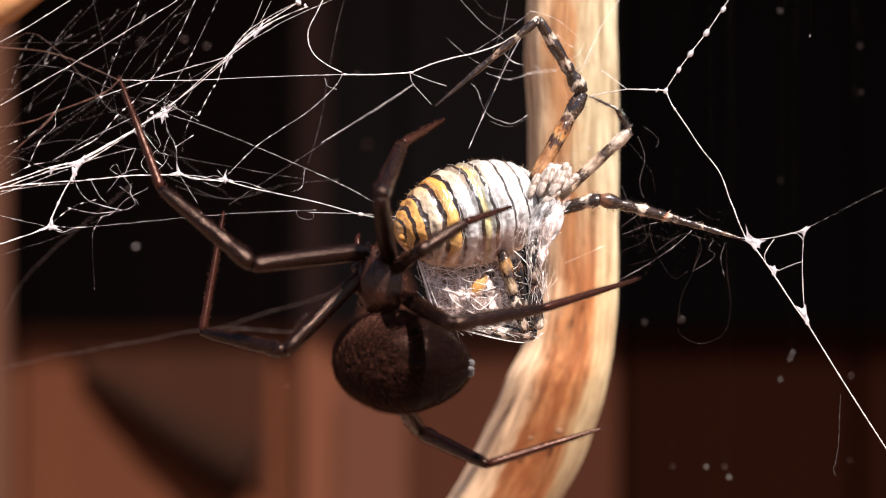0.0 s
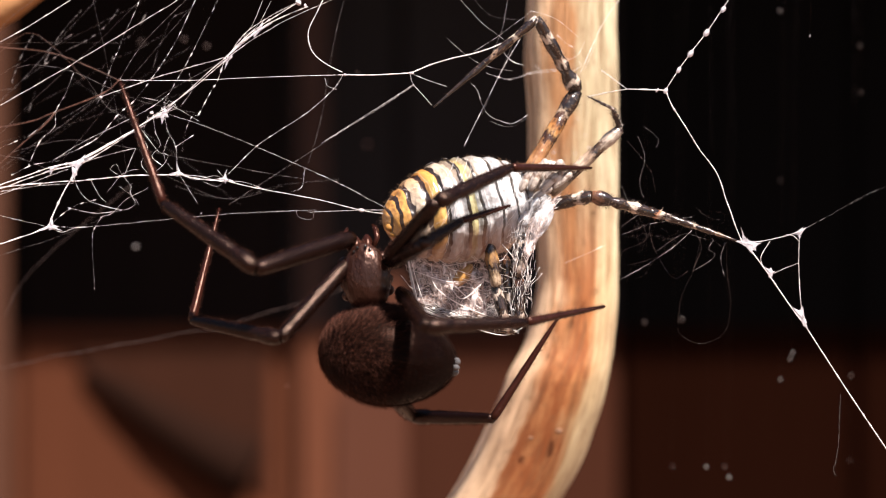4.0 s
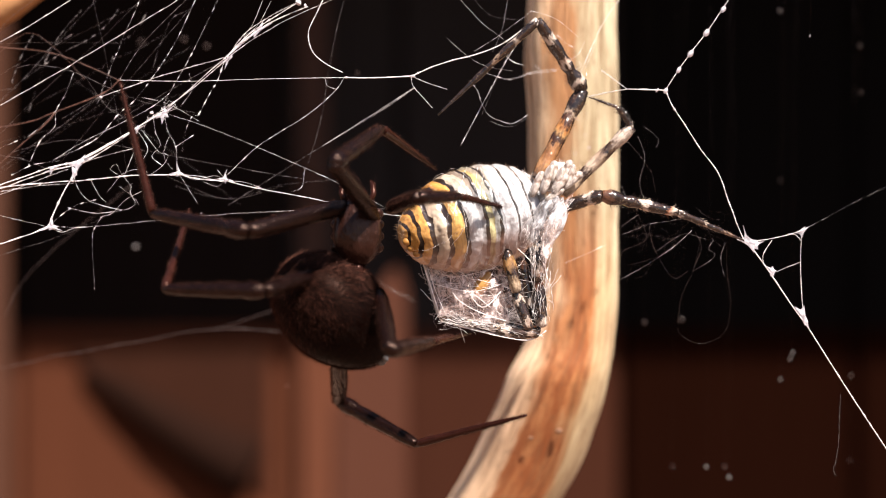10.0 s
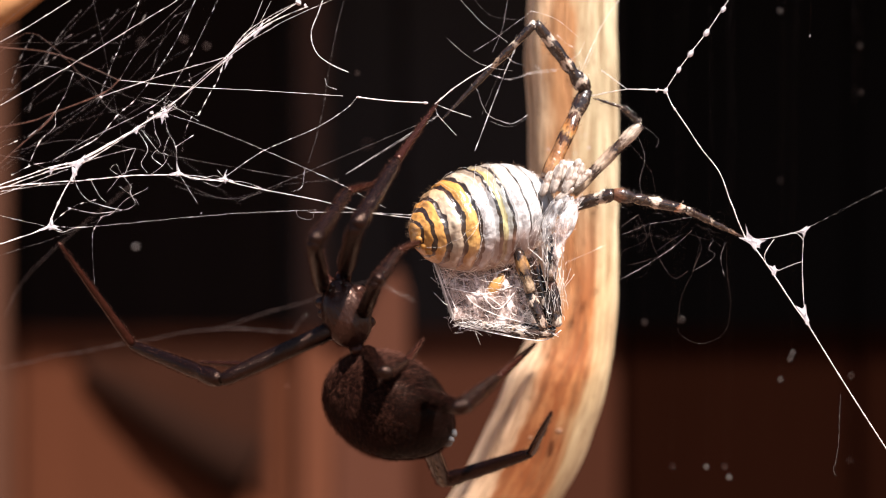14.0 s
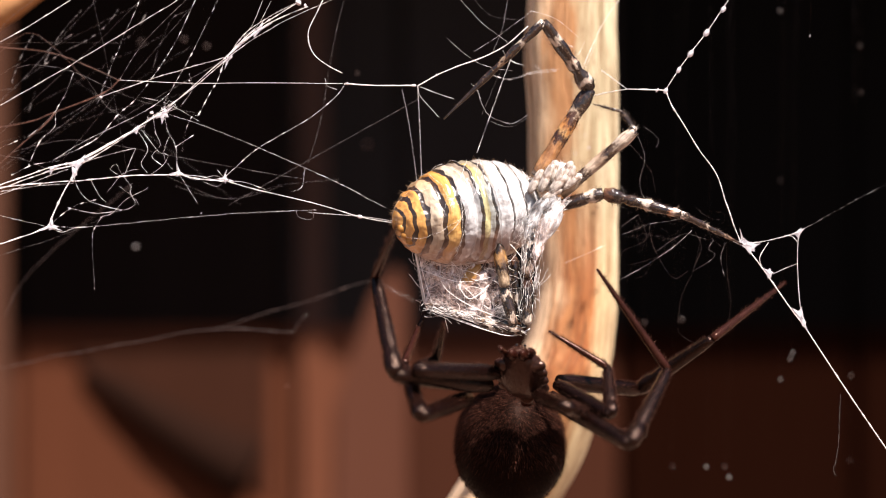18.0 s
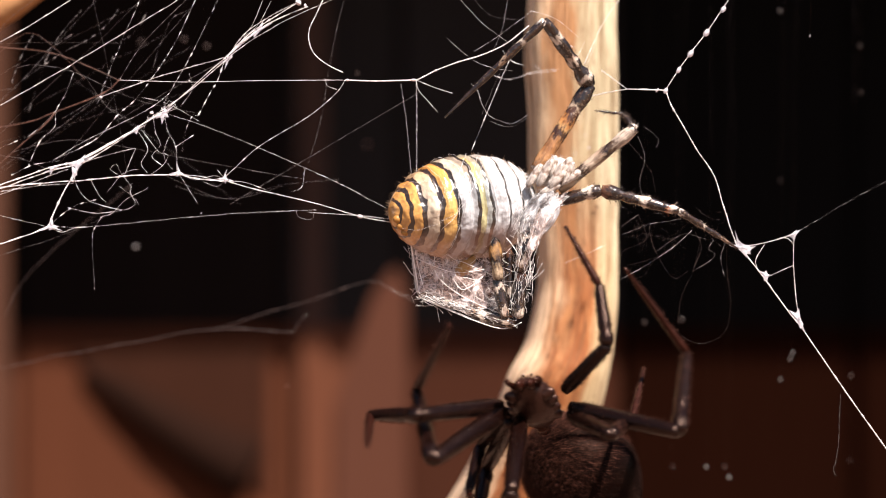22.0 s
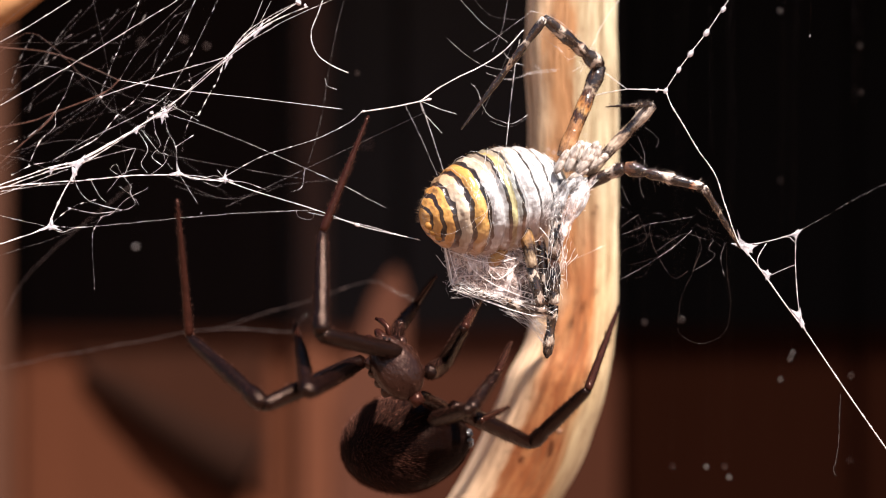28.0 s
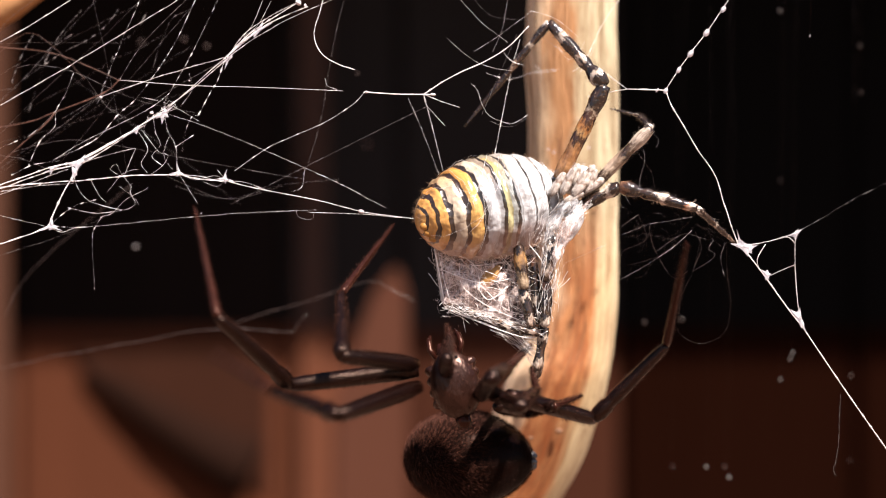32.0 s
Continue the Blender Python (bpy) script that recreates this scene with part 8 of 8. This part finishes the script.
lie(25.0, [(7.84, 4.84), (-3.08, 3.48)], [(10.12, 11.84), (6.96, 16.24), (-0.28, 9.08)], [(13.4, 9), (12.64, 9.72), (10.72, 9.8)], [(11.28, 4.52), (16.64, 3.12), (20.96, 0.08)])
lie(25.5, [(8.16, 4.64), (-2.68, 2.8)], [(10.24, 11.56), (7, 16.12), (-0.24, 9)], [(13.6, 8.76), (12.72, 9.72), (10.72, 9.88)], [(11.6, 4.36), (17.08, 2.8), (20.96, 0.12)])
lie(27.5, [(9.48, 5.4), (-1.48, 3.2)], [(10.76, 12.64), (6.96, 16.24), (0.64, 8.24)], [(14.48, 10), (13.36, 10.2), (11.04, 10.04)], [(12.32, 5.56), (18.24, 4.12), (21.04, 0.04)])
lie(28.0, [(10, 5.68), (-0.96, 3.56)], [(11.12, 12.96), (7.2, 16.32), (0.96, 8.04)], [(14.84, 10.2), (13.64, 10.2), (11.12, 10.04)], [(12.84, 5.8), (18.56, 4.36), (21.04, 0.04)])
lie(29.0, [(9.72, 5.52), (-1.36, 3.72)], [(11.2, 12.8), (7.28, 16.32), (0.88, 7.88)], [(14.84, 9.96), (13.64, 10.12), (11.12, 10.04)], [(12.64, 5.64), (18.24, 4), (21.04, 0)])
lie(30.0, [(9.88, 5.28), (-1.16, 3.48)], [(11.36, 12.56), (7.44, 16.28), (0.84, 7.8)], [(14.96, 9.72), (13.76, 10.04), (11.04, 10.04)], [(12.8, 5.44), (18.36, 3.76), (21.04, 0)])
lie(31.0, [(9.8, 4.96), (-1.28, 3.2)], [(11.36, 12.32), (7.44, 16.2), (0.84, 7.8)], [(14.92, 9.44), (13.76, 9.88), (11.04, 10.04)], [(12.72, 5.24), (18.24, 3.56), (21.04, 0)])
lie(32.0, [(9.68, 4.04), (-1.28, 2.32)], [(11.44, 11.6), (7.52, 16.04), (0.88, 7.88)], [(14.88, 8.72), (13.84, 9.44), (11.44, 10.04)], [(12.48, 4.44), (18.2, 2.8), (21, 0.12)])

# joints of the crossing line: west end, middle, and the tail line's end, as they are pulled about
LINE_ROWS = [(0.0, [(-7.12, 12.36), (-2.32, 12.48), (-3.68, 2.28)]), (6.0, [(-7.04, 12.28), (-2.28, 12.4), (-3.96, 2.76)]), (9.0, [(-6.96, 12.08), (-2.2, 12.08), (-3.36, 1.64)]), (11.0, [(-7.04, 12.2), (-2.32, 12.4), (-4.96, 3.64)]), (13.0, [(-6.88, 11.96), (-2.12, 12.04), (-3.36, 2.24)]), (13.6, [(-6.8, 11.96), (-2.04, 12), (-3.12, 2.44)])]
LINE_ROWS += [(14.0, [(-6.08, 10.76), (-0.56, 10.28), (-3.04, 2.44)]), (14.5, [(-6.88, 11.44), (-1.76, 11.16), (-3.76, 2.76)]), (17.0, [(-7, 11.76), (-1.84, 11.64), (-3.28, 2.24)]), (20.0, [(-6.72, 11.56), (-1.64, 11.36), (-2.8, 1.52)]), (22.0, [(-6.92, 11.96), (-1.88, 11.96), (-3.48, 2.04)]), (25.0, [(-7.12, 12.2), (-1.96, 12.08), (-3.68, 1.8)]),
             (25.5, [(-7.12, 12.16), (-1.88, 11.76), (-3.36, 2.04)]), (27.5, [(-6.24, 9.32), (-1.84, 10.4), (-1.44, 0.64)]), (28.0, [(-5.76, 9.72), (-1.6, 10.48), (-0.96, 0.44)]), (29.0, [(-5.28, 10.2), (-1.48, 10.72), (-1.36, 1.16)]), (29.5, [(-5.76, 11.36), (-1.48, 11.2), (-1.44, 1.32)]), (31.0, [(-5.76, 11.36), (-1.4, 11.16), (-1.68, 1.56)]), (32.0, [(-5.56, 11.12), (-1.36, 10.96), (-1.56, 2.12)])]
JOINT_ROWS = [(0.0, [(21.52, 0.6)]), (1.0, [(21.6, 0.72)]), (3.0, [(21.28, 0.48)]), (6.0, [(21.16, 0.44)]), (8.0, [(21.36, 0.6)]), (10.5, [(21.28, 0.56)]), (11.0, [(21, 0.4)]), (12.0, [(21.32, 0.6)]), (14.0, [(21.44, 0.72)]), (16.5, [(21.36, 0.6)]),
              (17.0, [(21.24, 0.36)]), (19.0, [(21.12, 0.32)]), (20.0, [(21, 0.28)]), (21.0, [(20.8, 0.08)]), (22.0, [(20.92, 0)]), (25.0, [(21, 0.08)]), (28.0, [(21.08, 0.08)]), (30.0, [(21.08, 0)]), (32.0, [(21, 0.12)])]


def move_lines():
    west, mid, tail = [], [], []
    for t, (w, m, e) in LINE_ROWS:
        west.append((t, w))
        mid.append((t, m))
        tail.append((t, e))
    fixed = lambda rows, p: [(t, (p, q)) for t, q in rows]
    sway(SWAY["west"], fixed(west, (-22.88, 11.96)), -4.0, -0.5)
    sway(SWAY["mid"], [(t, (w, m)) for t, (w, m, e) in LINE_ROWS], -0.5, -0.5)
    sway(SWAY["east"], [(t, (m, (6.24, 15.88))) for t, m in mid], -0.5, 0.0)
    sway(SWAY["loop"], fixed(west, (-8.48, 17.72)), 1.0, -0.5)
    sway(SWAY["down"], [(t, (q, (-15.36, 5.16))) for t, q in west], 0.0, 0.0)
    sway(SWAY["slant"], [(t, ((q[0] + 0.24, q[1] - 0.85), (-15.36, 3.0))) for t, q in mid], 0.0, 2.0)
    for key, x, z in (("hook", 1.6, -2.4), ("hook_2", 2.6, -0.95)):
        sway(SWAY[key], [(t, (q, (q[0] + x, q[1] + z))) for t, q in mid], 0.0, 0.0)
    sway(SWAY["guy"], fixed(tail, (-15.36, 4.84)), 0.0, 0.0)
    sway(SWAY["guy_2"], fixed(tail, (-9.56, 2.6)), 0.0, 0.0)
    sway(SWAY["tie"], [(t, ((5.44, 14.84), (e[0] + 5.1, e[1] + 4.0))) for t, e in tail], 2.0, 0.0)
    # two lines that lie along the slanting one until the spider fastens them to the prey
    fast = lambda t, m, e, x, z: (e[0] + x, e[1] + z) if t > 14.2 else (m[0] - 7.06, m[1] - 5.45)
    sway(SWAY["tie_3"], [(t, (m if t > 14.2 else (m[0] + 0.24, m[1] - 0.8), fast(t, m, e, 1.6, 3.2))) for t, (w, m, e) in LINE_ROWS], 1.0, 1.0)
    sway(SWAY["tie_4"], [(t, ((m[0] - 1.1, m[1] - 0.3) if t > 14.2 else (m[0] + 0.24, m[1] - 0.85), fast(t, m, e, 1.2, 3.2))) for t, (w, m, e) in LINE_ROWS], 1.0, 1.0)
    foot = (31.36, -14.16)
    rest = JOINT_ROWS[3][1][0]
    still = math.atan2(rest[1] - foot[1], rest[0] - foot[0])
    top = (15.76, 11.24)
    rows = []
    for t, (j,) in JOINT_ROWS:
        a = math.atan2(j[1] - foot[1], j[0] - foot[0]) - still
        rows.append((t, Matrix.Translation(at(*foot, 0.0)) @ Matrix.Rotation(-a, 4, "Y")))
    walk(anchor, rows)
    sway(swing, [(t, (top, j)) for t, (j,) in JOINT_ROWS], 0.0, 0.0)


motions()
